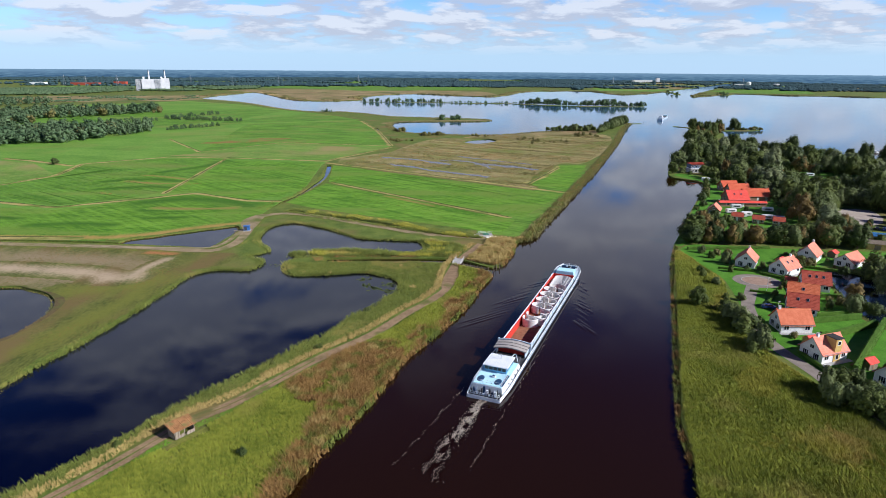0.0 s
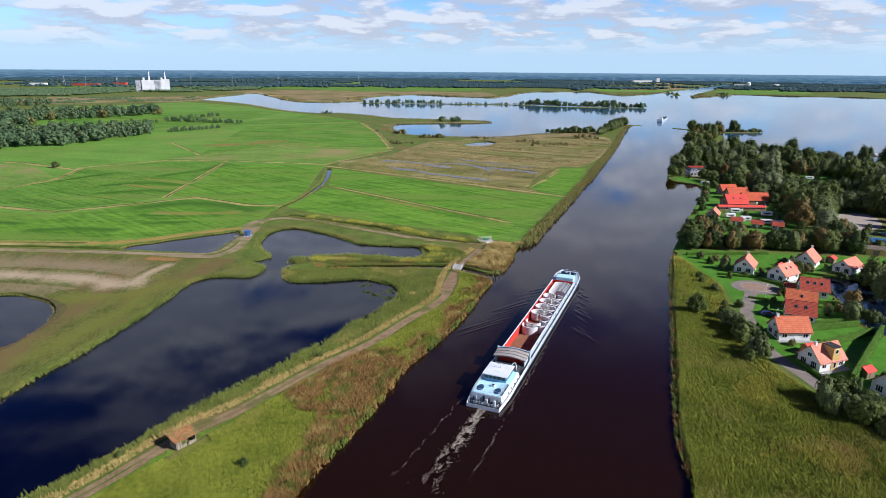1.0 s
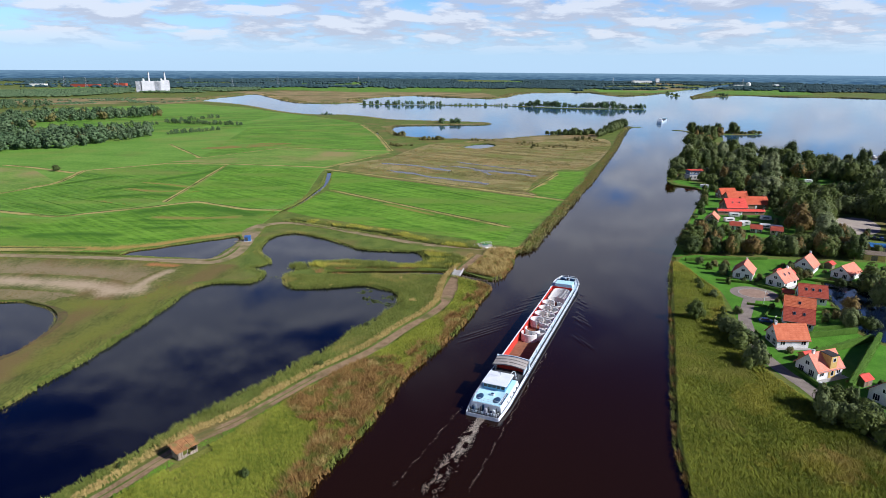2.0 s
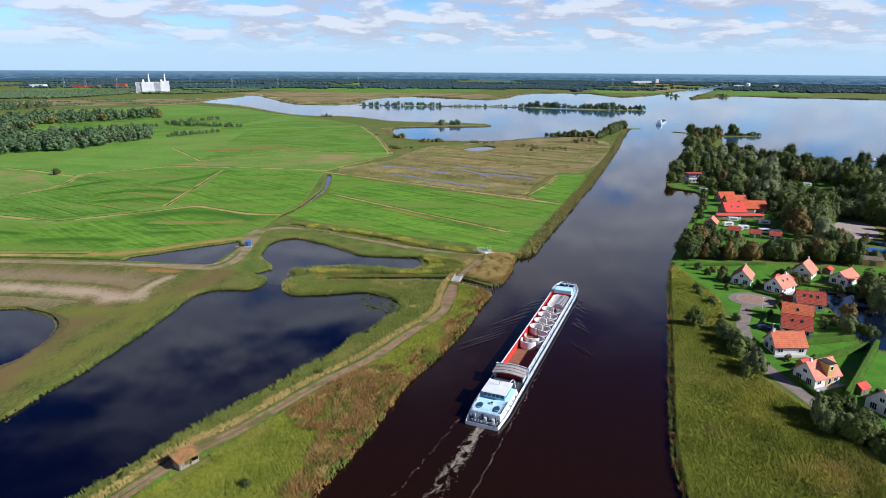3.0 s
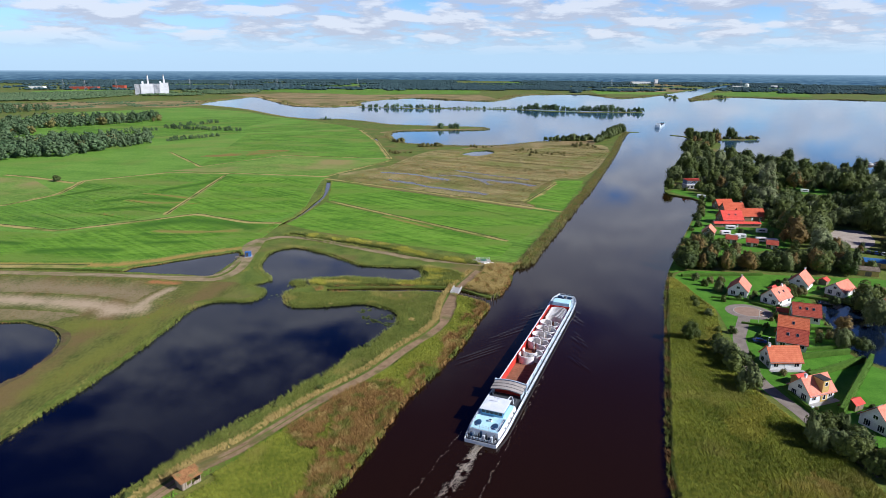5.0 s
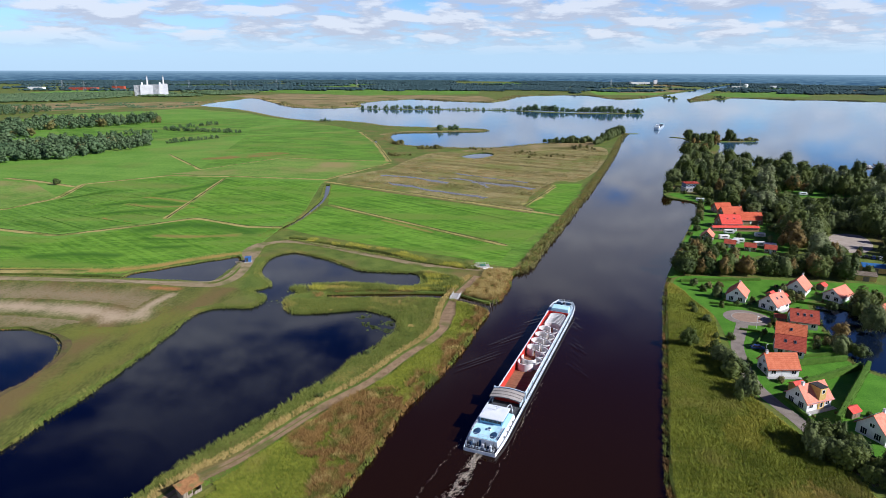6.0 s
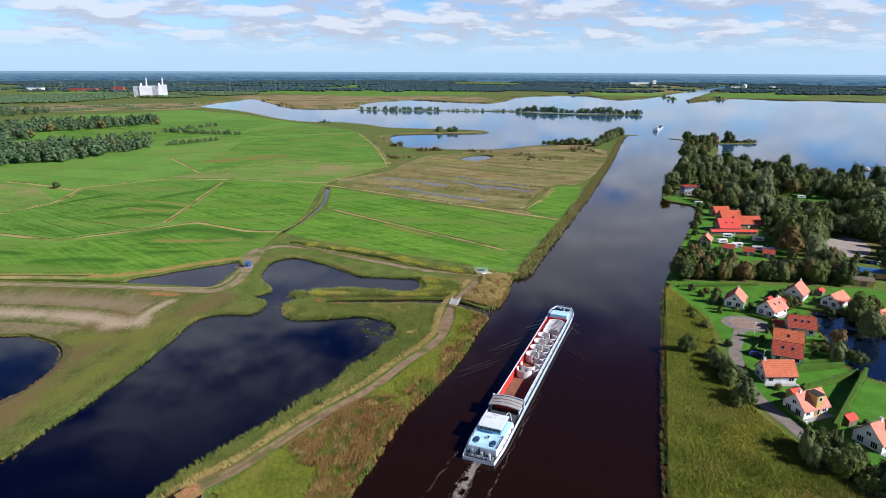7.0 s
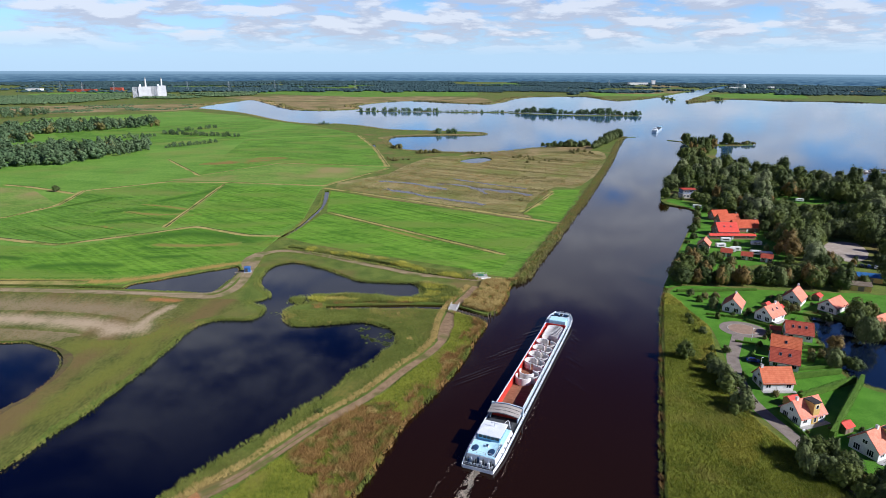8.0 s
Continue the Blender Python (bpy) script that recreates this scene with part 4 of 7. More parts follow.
wood([(-432, 554), (-421, 588), (-377, 615), (-342, 718), (-372, 780), (-415, 751), (-467, 735), (-497, 698), (-516, 665)], 8.5, FARMIX, "trees of the west wood", size=1.0)
wood([(-547, 707), (-546, 770), (-542, 820), (-607, 909), (-629, 890), (-656, 853)], 10, FARMIX, "trees of the west wood")
wood([(-617, 873), (-557, 922), (-471, 1036), (-505, 1111), (-629, 1012), (-687, 975)], 10, FARMIX, "trees of the west wood", size=1.1)
wood([(-880, 1152), (-833, 1187), (-806, 1295), (-893, 1367), (-1001, 1315)], 14, FARMIX, "trees of the west wood")
for line, n, s in (([(-335, 749), (-289, 813)], 16, 0.45), ([(-399, 905), (-283, 877)], 20, 0.6), ([(-452, 834), (-403, 887)], 12, 0.6), ([(-411, 923), (-361, 1021)], 14, 0.5)):
    for k in range(n):
        u = (k + random.uniform(-0.4, 0.4)) / n
        plant("far", line[0][0] * (1 - u) + line[1][0] * u, line[0][1] * (1 - u) + line[1][1] * u, s * random.uniform(0.7, 1.3), "trees of the field hedges")
plant("dark", -302, 474, 0.5, "trees of the field hedges")
# spit and lake shore
for k in range(46):
    u = k / 45
    plant(random.choice(["bush", "willow", "dark"]), 190 + 66 * u + random.uniform(-3, 3), 760 + 135 * u + random.uniform(-4, 4), random.uniform(0.6, 0.9) + 0.35 * u, "trees of the canal spit")
for k in range(34):
    plant("bush", random.uniform(130, 190), random.uniform(776, 800), random.uniform(1.0, 1.9), "bushes of the lake shore", 0.4)
for k in range(12):
    plant("far", random.uniform(-8, 22), random.uniform(930, 962), random.uniform(0.5, 0.9), "bushes of the lake shore", 0.5)
for cx, cy, rx, ry, n, big in ((-56, 760, 9, 8, 12, 0.7), (-15, 714, 14, 5, 14, 0.8), (-54, 655, 5, 16, 8, 0.45), (-40, 655, 8, 6, 6, 0.4), (105, 655, 26, 16, 12, 0.4), (88, 682, 22, 10, 8, 0.4), (48, 705, 16, 6, 6, 0.5), (165, 725, 12, 14, 10, 0.6)):
    for k in range(n):
        plant("rustbush", cx + rx * random.uniform(-1, 1), cy + ry * random.uniform(-1, 1), big * random.uniform(1.0, 2.1), "bushes of the lake shore")
for k in range(5):
    plant("far", -212 + 4 * k, 1085, random.uniform(0.25, 0.5) * (2 if k == 2 else 1), "bushes of the lake shore")
for k in range(74):
    u = k / 73
    x = -190 + 370 * u + random.uniform(-4, 4)
    plant("far", x, 1450 - 26 * u + random.uniform(-6, 6), random.uniform(0.4, 1.0) * (0.55 if u > 0.5 else 1), "trees of the lake islands", 0.4)
for k in range(90):
    u = k / 89
    plant("far", 172 + 252 * u + random.uniform(-4, 4), 1412 - 70 * math.sin(u * 1.7) + random.uniform(-5, 5), random.uniform(0.5, 1.25) * (0.6 + 0.6 * abs(math.sin(u * 7))), "trees of the lake islands", 0.4)
for x, y, sz in ((-34, 152.5, 0.55), (-65.5, 107, 0.5), (-44, 143, 0.35), (-24, 180, 0.4)):
    plant("bush", x, y, sz, "bushes on the pond bank", 0.3)
plant("bush", -39.5, 104.5, 0.45, "bushes on the pond bank")
# shrubs at the edge of the right reed bed
for x, y, s, kd in ((100, 217, 0.7, "bush"), (101, 222, 0.6, "bush"), (86, 187, 0.55, "broad"), (89, 189, 0.8, "bush"), (93, 182, 1.2, "bush"), (92, 176, 0.95, "willow"), (92.5, 171, 1.0, "willow"), (91, 166, 1.5, "bush"), (94, 168, 1.3, "bush"), (90, 154, 1.4, "bush"), (92, 157, 1.2, "bush"), (87, 152, 0.9, "bush"), (98, 193, 0.6, "bush"), (101, 208, 0.6, "bush")):
    plant(kd, x - 3.6, y, s * (0.6 if kd in ("dark", "willow") else 1), "shrubs along the reed bed")
for k in range(56):
    u = random.random()
    kd = random.choice(["willow", "dark", "broad", "bush", "bush", "rustbush"])
    plant(kd, 92 + 18 * u + random.uniform(-4, 4), 130 - 20 * u + random.uniform(-6, 6), random.uniform(0.9, 1.4) * (1 if "bush" in kd else 0.42), "shrubs along the reed bed")

for x0, y0, x1, y1 in ((740, 2020, 795, 2280), (900, 2010, 930, 2160)):
    for k in range(10):
        u = random.random()
        plant("far", x0 + (x1 - x0) * u + random.uniform(-6, 6), y0 + (y1 - y0) * u, random.uniform(0.3, 1.1), "trees of the lake islands", 0.4)

NEAR_WOODS = [[(-1236, 1469), (-1131, 1619), (-1010, 1666), (-971, 1970), (-1163, 2364), (-1307, 2162), (-1420, 2040), (-1641, 1958)], [(-899, 1856), (-813, 1994), (-661, 2270), (-771, 2650), (-976, 2398), (-1056, 2204)], [(-377, 2898), (268, 2622), (609, 2684), (708, 3125), (237, 3586), (-444, 3418)], [(1701, 3947), (1649, 2360), (2189, 3139), (2242, 5004)], [(1151, 4116), (1623, 3928), (2149, 5211), (1463, 5242)]]


OCTA_V = np.array([(1, 0, 0), (0, 1, 0), (-1, 0, 0), (0, -1, 0), (0, 0, 1), (0, 0, -1)], dtype=float)
OCTA_F = np.array([(0, 1, 4), (1, 2, 4), (2, 3, 4), (3, 0, 4), (1, 0, 5), (2, 1, 5), (3, 2, 5), (0, 3, 5)])


def far_woods():
    """Woods out to the horizon, many rounded tree tops in irregular blocks."""
    x, y = rng.uniform(-4200, 4200, 54000), rng.uniform(2450, 4850, 54000)
    keep = []
    for px, py in zip(x, y):
        if abs(px) > 0.85 * py or py < 2450 or (px > 400 and noise.noise((px * 0.002, py * 0.004, 8)) < -0.12):
            continue
        if py < 2600 and -650 < px < 420:
            continue
        v = noise.noise((px * 0.0016, py * 0.0026, 5)) + 0.5 * noise.noise((px * 0.006, py * 0.009, 2))
        if v > -0.02 - 0.12 * (py > 3300):
            keep.append((px, py))
    tree_tops("far_woods", np.array(keep), FAR_LEAF_HAZED, 1.1, "woods out to the horizon, blue haze in their colour")
    for outline in NEAR_WOODS:
        wx, wy = scatter(outline, 0.013)
        open_ground = np.array([noise.noise((a * 0.004, b * 0.0075, 3)) + 0.4 * noise.noise((a * 0.02, b * 0.03, 4)) for a, b in zip(wx, wy)]) > (-0.02 if outline is not NEAR_WOODS[0] else -0.6)
        wx, wy = wx[open_ground], wy[open_ground]
        tree_tops("lake_woods", np.stack([wx, wy], 1), LEAF_HAZED if outline is NEAR_WOODS[0] or outline is NEAR_WOODS[1] else FAR_LEAF_HAZED, 0.6, "dark green wood beyond the lake and fields")


def tree_tops(name, p, material, scale, label, lift=4.5):
    """One mesh of many uneven tree tops at the given places."""
    p = p[~inside(main_water, p[:, 0], p[:, 1])]
    n = len(p)
    size = scale * rng.uniform(5.5, 11, (n, 1, 1))
    v = OCTA_V[None] * rng.uniform(0.6, 1.35, (n, 6, 1)) * size * (1.3, 1.3, 0.55) + np.stack([p[:, 0], p[:, 1], np.full(n, lift)], 1)[:, None]
    f = OCTA_F[None] + 6 * np.arange(n)[:, None, None]
    me = mesh_from_arrays(name, v.reshape(-1, 3), f.reshape(-1, 3))
    me.polygons.foreach_set("use_smooth", [True] * len(me.polygons))
    tagged(link_mesh(name, me, material), label, "woods", kind="stuff")


far_woods()


def shore_bushes():
    """Low scrub along the far lake shore and on the rough ground beside it."""
    shore = [p for p in smooth(LAKE_NORTH, 6, closed=False) if p.y < 2500 and p.x < 1300]
    x, y = along(shore, 60, 0.02, closed=False)
    thick = tone_of(x, y, 0.012, 4) > 0.0
    tree_tops("shore_scrub", np.stack([x[thick], y[thick]], 1), LEAF_OLIVE, 0.36, "olive brown scrub on the far lake shore", 1.6)
    x, y = scatter([(-1100, 1340), (-900, 1300), (-720, 1410), (-620, 1460), (-600, 1640), (-700, 1700), (-900, 1600), (-1100, 1480)], 0.012)
    thick = tone_of(x, y, 0.014, 6) > 0.12
    tree_tops("rough_scrub", np.stack([x[thick], y[thick]], 1), LEAF_HAZED, 0.4, "low green scrub on rough ground by the lake", 1.6)


def tone_of(x, y, size, seed):
    return np.array([noise.noise((a * size, b * size, seed)) for a, b in zip(x, y)])


shore_bushes()


def backdrop(name, reach, foot, crest, grain, dark, light, crest_haze, label):
    """A glowing band of blue wooded distance far behind everything, with the haze in its colour."""
    m = bpy.data.materials.new(name)
    m.use_nodes = True
    n, l = m.node_tree.nodes, m.node_tree.links
    n.clear()
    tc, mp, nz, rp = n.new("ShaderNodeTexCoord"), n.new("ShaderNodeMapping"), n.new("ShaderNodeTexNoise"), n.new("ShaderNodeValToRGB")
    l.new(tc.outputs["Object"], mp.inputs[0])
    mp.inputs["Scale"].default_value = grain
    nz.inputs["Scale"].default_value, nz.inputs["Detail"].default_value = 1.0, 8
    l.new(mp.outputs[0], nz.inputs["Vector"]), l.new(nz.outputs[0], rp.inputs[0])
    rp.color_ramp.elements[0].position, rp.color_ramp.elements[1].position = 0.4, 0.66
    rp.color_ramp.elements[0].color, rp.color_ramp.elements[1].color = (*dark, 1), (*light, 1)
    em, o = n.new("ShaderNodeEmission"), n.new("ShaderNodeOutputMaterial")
    # haze painted as a paler glow towards the crest
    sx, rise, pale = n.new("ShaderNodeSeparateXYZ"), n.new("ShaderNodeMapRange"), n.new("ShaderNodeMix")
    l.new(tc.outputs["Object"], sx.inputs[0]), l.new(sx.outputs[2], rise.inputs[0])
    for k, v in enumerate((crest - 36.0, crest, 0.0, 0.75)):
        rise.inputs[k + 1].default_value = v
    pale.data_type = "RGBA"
    pale.inputs[7].default_value = (*crest_haze, 1)
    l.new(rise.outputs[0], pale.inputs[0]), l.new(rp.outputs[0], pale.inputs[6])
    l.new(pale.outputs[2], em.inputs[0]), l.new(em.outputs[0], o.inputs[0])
    bm = bmesh.new()
    row = []
    for k in range(241):
        a = radians(-62 + 124 * k / 240)
        p = Vector((math.sin(a), math.cos(a), 0)) * reach
        top = crest + reach / 3200 * noise.noise((k * 0.9, 0, 0))
        row.append((bm.verts.new((p.x, p.y, foot)), bm.verts.new((p.x, p.y, top))))
    for (a, b), (c, d) in zip(row, row[1:]):
        bm.faces.new((a, c, d, b))
    tagged(part(name, bm, m), label, "distance", kind="structure")


backdrop("backdrop", 4880, -1, 56, (0.018, 0.018, 0.22), (0.04, 0.092, 0.165), (0.105, 0.19, 0.27), (0.17, 0.28, 0.39), "blue wooded horizon with painted haze")

# ---------------- holiday park on the right bank ----------------
WALL_WHITE = mat("white_render", (0.66, 0.65, 0.62), (0.8, 0.79, 0.77), 0.8, fine=6, bump=0.004)
WALL_BRICK = mat("brown_brick_wall", (0.2, 0.12, 0.08), (0.32, 0.2, 0.14), 1.5, fine=8, bump=0.006)
TILE_ORANGE = mat("orange_roof_tile", (0.48, 0.115, 0.05), (0.62, 0.19, 0.09), 0.9, rough=0.6, fine=6, bump=0.012)
TILE_SALMON = mat("salmon_roof_tile", (0.58, 0.175, 0.105), (0.72, 0.27, 0.18), 0.9, rough=0.6, fine=6, bump=0.012)
TILE_RED = mat("red_roof_tile", (0.30, 0.055, 0.035), (0.42, 0.1, 0.06), 0.9, rough=0.55, fine=6, bump=0.012)
TILE_BRIGHT = mat("bright_red_roof", (0.62, 0.07, 0.05), (0.75, 0.12, 0.09), 1.2, rough=0.5, fine=6, bump=0.01)
FRAME_WHITE = mat("white_window_paint", (0.7, 0.7, 0.68), (0.82, 0.82, 0.8), 2.0, rough=0.4)
OCHRE = mat("ochre_cladding", (0.5, 0.33, 0.1), (0.62, 0.43, 0.16), 1.5, rough=0.6, bump=0.004)
DARK_FLAT = mat("dark_bitumen", (0.03, 0.028, 0.028), (0.06, 0.055, 0.052), 1.0, rough=0.7)
SLAB = mat("grey_paving_slab", (0.3, 0.29, 0.27), (0.42, 0.41, 0.38), 1.0, fine=6, bump=0.005)
STEEL = mat("grey_steel", (0.25, 0.26, 0.27), (0.4, 0.41, 0.42), 2.0, rough=0.4, metal=0.7)
WOODEN = mat("weathered_wood", (0.13, 0.1, 0.07), (0.26, 0.21, 0.16), 2.0, stretch=(1, 1, 0.2), bump=0.01)
GLASS = bpy.data.materials.new("window_glass")
GLASS.use_nodes = True
_b = GLASS.node_tree.nodes["Principled BSDF"]
_b.inputs["Base Color"].default_value, _b.inputs["Roughness"].default_value, _b.inputs["IOR"].default_value = (0.015, 0.02, 0.026, 1), 0.04, 1.5

LAWN_LINE = [(100, 250), (110, 260), (138, 256), (161, 252), (190, 249), (188, 232), (168, 222), (157, 227), (147, 229), (140.5, 215), (135, 200), (130.5, 184), (129.5, 174), (133, 165), (150, 154), (140, 128), (112, 124), (98, 130), (91.5, 145), (89.5, 156), (92, 170), (96, 185), (101, 205), (103, 215), (102, 226), (100, 238)]
lawn = rough_edge(smooth(LAWN_LINE, 3), 0.3)
sheet("lawn", lawn, LAND + 0.03, LAWN, "bright green garden lawn of the holiday park", category="lawn")
camp_lawn = rough_edge(smooth([(100.5, 256), (109.8, 277), (121.5, 300), (135.6, 328), (162.5, 380), (176.8, 406), (176, 423), (168, 446), (180, 452), (192, 412), (196, 380), (200, 345), (190, 318), (176, 298), (150, 288), (128, 276)], 3), 0.4)
sheet("camp_lawn", camp_lawn, LAND + 0.035, LAWN, "green camping lawn beside the canal", category="lawn")
sheet("east_lawn", smooth([(245, 455), (260, 440), (300, 440), (305, 462), (270, 468)], 3), LAND + 0.035, LAWN, "green clearing among trees", category="lawn")
sheet("east_bank_lawn", smooth([(162, 218), (168, 200), (192, 180), (215, 200), (215, 240), (190, 248)], 3), LAND + 0.035, LAWN, "green bank across the garden water", category="lawn")
sheet("car_park", smooth([(203, 300), (216, 298), (229, 312), (235, 332), (221, 334), (206, 316)], 2), LAND + 0.05, mat("pale_gravel", (0.3, 0.25, 0.205), (0.42, 0.36, 0.3), 0.4, bump=0.02, fine=10), "pale gravel car park among trees", category="car park")
ROAD_LINE = [(111.5, 209), (108, 203), (104, 196), (99.5, 188), (96.5, 179.5), (93.5, 169), (92, 160), (92.5, 151), (94, 142), (95, 132), (98, 115)]
sheet("road", ribbon(ROAD_LINE, 4.0, 5, 0.03), LAND + 0.06, ROAD, "narrow grey asphalt lane between gardens", category="road")
circle = [Vector((114 + 8.3 * math.cos(k * math.pi / 16), 211.5 + 7.6 * math.sin(k * math.pi / 16))) for k in range(32)]
sheet("turning_circle", circle, LAND + 0.066, ROAD, "round turning place of grey asphalt", category="road")


def kerb_ring():
    bm = bmesh.new()
    for r, z in ((5.45, 0.0), (5.45, 0.06), (5.2, 0.06), (5.2, 0.0)):
        for k in range(32):
            bm.verts.new((114 + r * math.cos(k * math.pi / 16), 211.5 + r * 0.92 * math.sin(k * math.pi / 16), LAND + 0.06 + z))
    bm.verts.ensure_lookup_table()
    for j in range(3):
        for k in range(32):
            a, b = j * 32 + k, j * 32 + (k + 1) % 32
            bm.faces.new([bm.verts[i] for i in (a, b, b + 32, a + 32)])
    return bm


tagged(part("kerb", kerb_ring(), SLAB), "low concrete kerb round the turning place", "kerb", kind="structure")
sheet("circle_paving", [Vector((114 + 5.2 * math.cos(k * math.pi / 16), 211.5 + 4.8 * math.sin(k * math.pi / 16))) for k in range(32)], LAND + 0.11, PAVING, "reddish brown paved island of the turning place", category="paving")


def slope_bm(length, run, z_eave, z_ridge, side, over=0.45):
    """One roof slope of stepped tile courses, from the eave to the ridge."""
    bm = bmesh.new()
    courses = max(6, int(run / 0.36))
    pitch = (z_ridge - z_eave) / run
    prev = None
    lx = length / 2 + over
    for k in range(courses + 1):
        y = (run + over) * (1 - k / courses)
        z = z_ridge - pitch * y + 0.14
        for dz in ((0.0, 0.045) if k < courses else (0.0,)):
            row = [bm.verts.new((x, side * y, z + dz)) for x in (-lx, lx)]
            if prev:
                bm.faces.new(prev + row[::-1] if side < 0 else [prev[1], prev[0], row[0], row[1]])
            prev = row
    # underside
    a = [bm.verts.new((x, side * y, z_ridge - pitch * y - 0.02)) for y in (run + over, 0.02) for x in (-lx, lx)]
    bm.faces.new([a[0], a[1], a[3], a[2]])
    rim = [e for e in bm.edges if e.is_boundary]
    for x in (-lx, lx):
        pts = sorted((v for v in bm.verts if abs(v.co.x - x) < 1e-5), key=lambda v: (abs(v.co.y), v.co.z))
        top = [v for v in pts if v not in a]
        low = [v for v in pts if v in a]
        ring = sorted(top, key=lambda v: (-abs(v.co.y), v.co.z)) + sorted(low, key=lambda v: abs(v.co.y))
        try:
            bm.faces.new(ring)
        except ValueError:
            pass
    bmesh.ops.recalc_face_normals(bm, faces=bm.faces)
    return bm


def wall_bm(length, width, z_eave, z_ridge):
    bm = bmesh.new()
    l, w = length / 2, width / 2
    prof = [(-w, 0), (w, 0), (w, z_eave), (0, z_ridge - 0.02), (-w, z_eave)]
    ends = [[bm.verts.new((x, y, z)) for y, z in prof] for x in (-l, l)]
    bm.faces.new(ends[0][::-1]), bm.faces.new(ends[1])
    for i in range(5):
        j = (i + 1) % 5
        bm.faces.new((ends[0][i], ends[0][j], ends[1][j], ends[1][i]))
    bmesh.ops.recalc_face_normals(bm, faces=bm.faces)
    return bm


def window(parent, x, y, z, w, h, face, bars=1):
    """A framed window on the wall that faces x-, x+, y- or y+."""
    turn = {"y-": 0, "x+": 90, "y+": 180, "x-": 270}[face]
    m = pose(x, y, z, 0, 0, turn)
    bm = bmesh.new()
    t = 0.09
    loops = []
    for y_, inset in ((0.02, 0.0), (-0.06, 0.0), (-0.06, t), (0.02, t)):
        a, b = w / 2 - inset, h - inset
        loops.append([bm.verts.new(v) for v in ((-a, y_, inset), (a, y_, inset), (a, y_, b), (-a, y_, b))])
    for p, q in zip(loops, loops[1:] + loops[:1]):
        for i in range(4):
            bm.faces.new((p[i], p[(i + 1) % 4], q[(i + 1) % 4], q[i]))
    bmesh.ops.recalc_face_normals(bm, faces=bm.faces)
    f = part("window", bm, FRAME_WHITE, parent)
    f.matrix_basis = m
    for k in range(bars):
        bx = -w / 2 + w * (k + 1) / (bars + 1)
        part("glazing_bar", boxed(bx - 0.04, -0.05, t, bx + 0.04, -0.031, h - t, bevel=0), FRAME_WHITE, f)
    part("pane", boxed(-w / 2 + 0.05, -0.03, 0.05, w / 2 - 0.05, -0.015, h - 0.05, bevel=0), GLASS, f)
    return f


def house(x, y, yaw, length, width, eave, ridge, roof, roof_shaded=None, wall=WALL_WHITE, chimney=0.3, dormer=None, label="", terrace=True, windows=True, skylights=0):
    h = thing("house", pose(x, y, LAND + 0.03, 0, 0, yaw), label, "house", "houses of the holiday park")
    l, w = length / 2, width / 2
    part("wall", wall_bm(length, width, eave, ridge), wall, h)
    part("roof", slope_bm(length, w, eave, ridge, -1), roof, h, "tiled roof slope")
    # darker red on some houses paints shade on the slope away from the sun
    part("roof", slope_bm(length, w, eave, ridge, 1), roof_shaded or roof, h, "tiled roof slope")
    part("ridge_tiles", tube(bmesh.new(), (-l - 0.45, 0, ridge + 0.13), (l + 0.45, 0, ridge + 0.13), 0.13), roof, h)
    for s in (-1, 1):
        part("gutter", tube(bmesh.new(), (-l - 0.4, s * (w + 0.5), eave - 0.12), (l + 0.4, s * (w + 0.5), eave - 0.12), 0.07, sides=6), STEEL, h)
    if chimney is not None:
        c = part("chimney", boxed(length * chimney - 0.35, -0.3, ridge - 0.8, length * chimney + 0.35, 0.3, ridge + 0.9), wall, h)
        part("chimney_cap", boxed(length * chimney - 0.42, -0.37, ridge + 0.9, length * chimney + 0.42, 0.37, ridge + 1.0), SLAB, c)
    if windows:
        for s, face in ((-1, "y-"), (1, "y+")):
            for k in range(3):
                wx = -l + length * (k + 0.5) / 3
                if k == 1 and s < 0:
                    d = part("door", boxed(wx - 0.5, -w - 0.05, 0.02, wx + 0.5, -w + 0.02, 2.15), OCHRE if dormer else FRAME_WHITE, h, "front door")
                    part("door_handle", boxed(wx + 0.34, -w - 0.1, 1.0, wx + 0.42, -w - 0.05, 1.06, bevel=0.005), STEEL, d)
                else:
                    window(h, wx, s * w, 0.9, 1.5, 1.25, face)
        for s, face in ((-1, "x-"), (1, "x+")):
            window(h, s * l, -width * 0.23, 0.4, 1.7, 1.8, face, 2)
            window(h, s * l, width * 0.23, 0.4, 1.7, 1.8, face, 2)
            window(h, s * l, 0, eave + 0.35, 1.3, 1.15, face)
    pitch = (ridge - eave) / w
    for k in range(skylights):
        sx = -l + length * (k + 1) / (skylights + 1)
        sky_light = part("skylight", boxed(-0.4, -0.55, 0, 0.4, 0.55, 0.1), STEEL, h, "roof window")
        sky_light.matrix_basis = pose(sx, -w * 0.45, ridge - pitch * w * 0.45 + 0.17, math.degrees(math.atan(pitch)))
        part("pane", boxed(-0.32, -0.47, 0.1, 0.32, 0.47, 0.112, bevel=0), GLASS, sky_light)
    if dormer is not None:
        dx, dw = dormer
        d = part("dormer", boxed(dx - dw / 2, -w - 0.12, 0.0, dx + dw / 2, -0.3, ridge + 0.15), OCHRE, h, "ochre clad tall dormer")
        part("dormer_roof", boxed(dx - dw / 2 - 0.2, -w - 0.35, ridge + 0.15, dx + dw / 2 + 0.2, -0.2, ridge + 0.3), DARK_FLAT, d, "flat dark dormer roof")
        window(d, dx, -w - 0.12, ridge - 1.6, 1.1, 1.2, "y-", 0)
        window(d, dx, -w - 0.12, 0.5, 1.0, 1.6, "y-", 0)
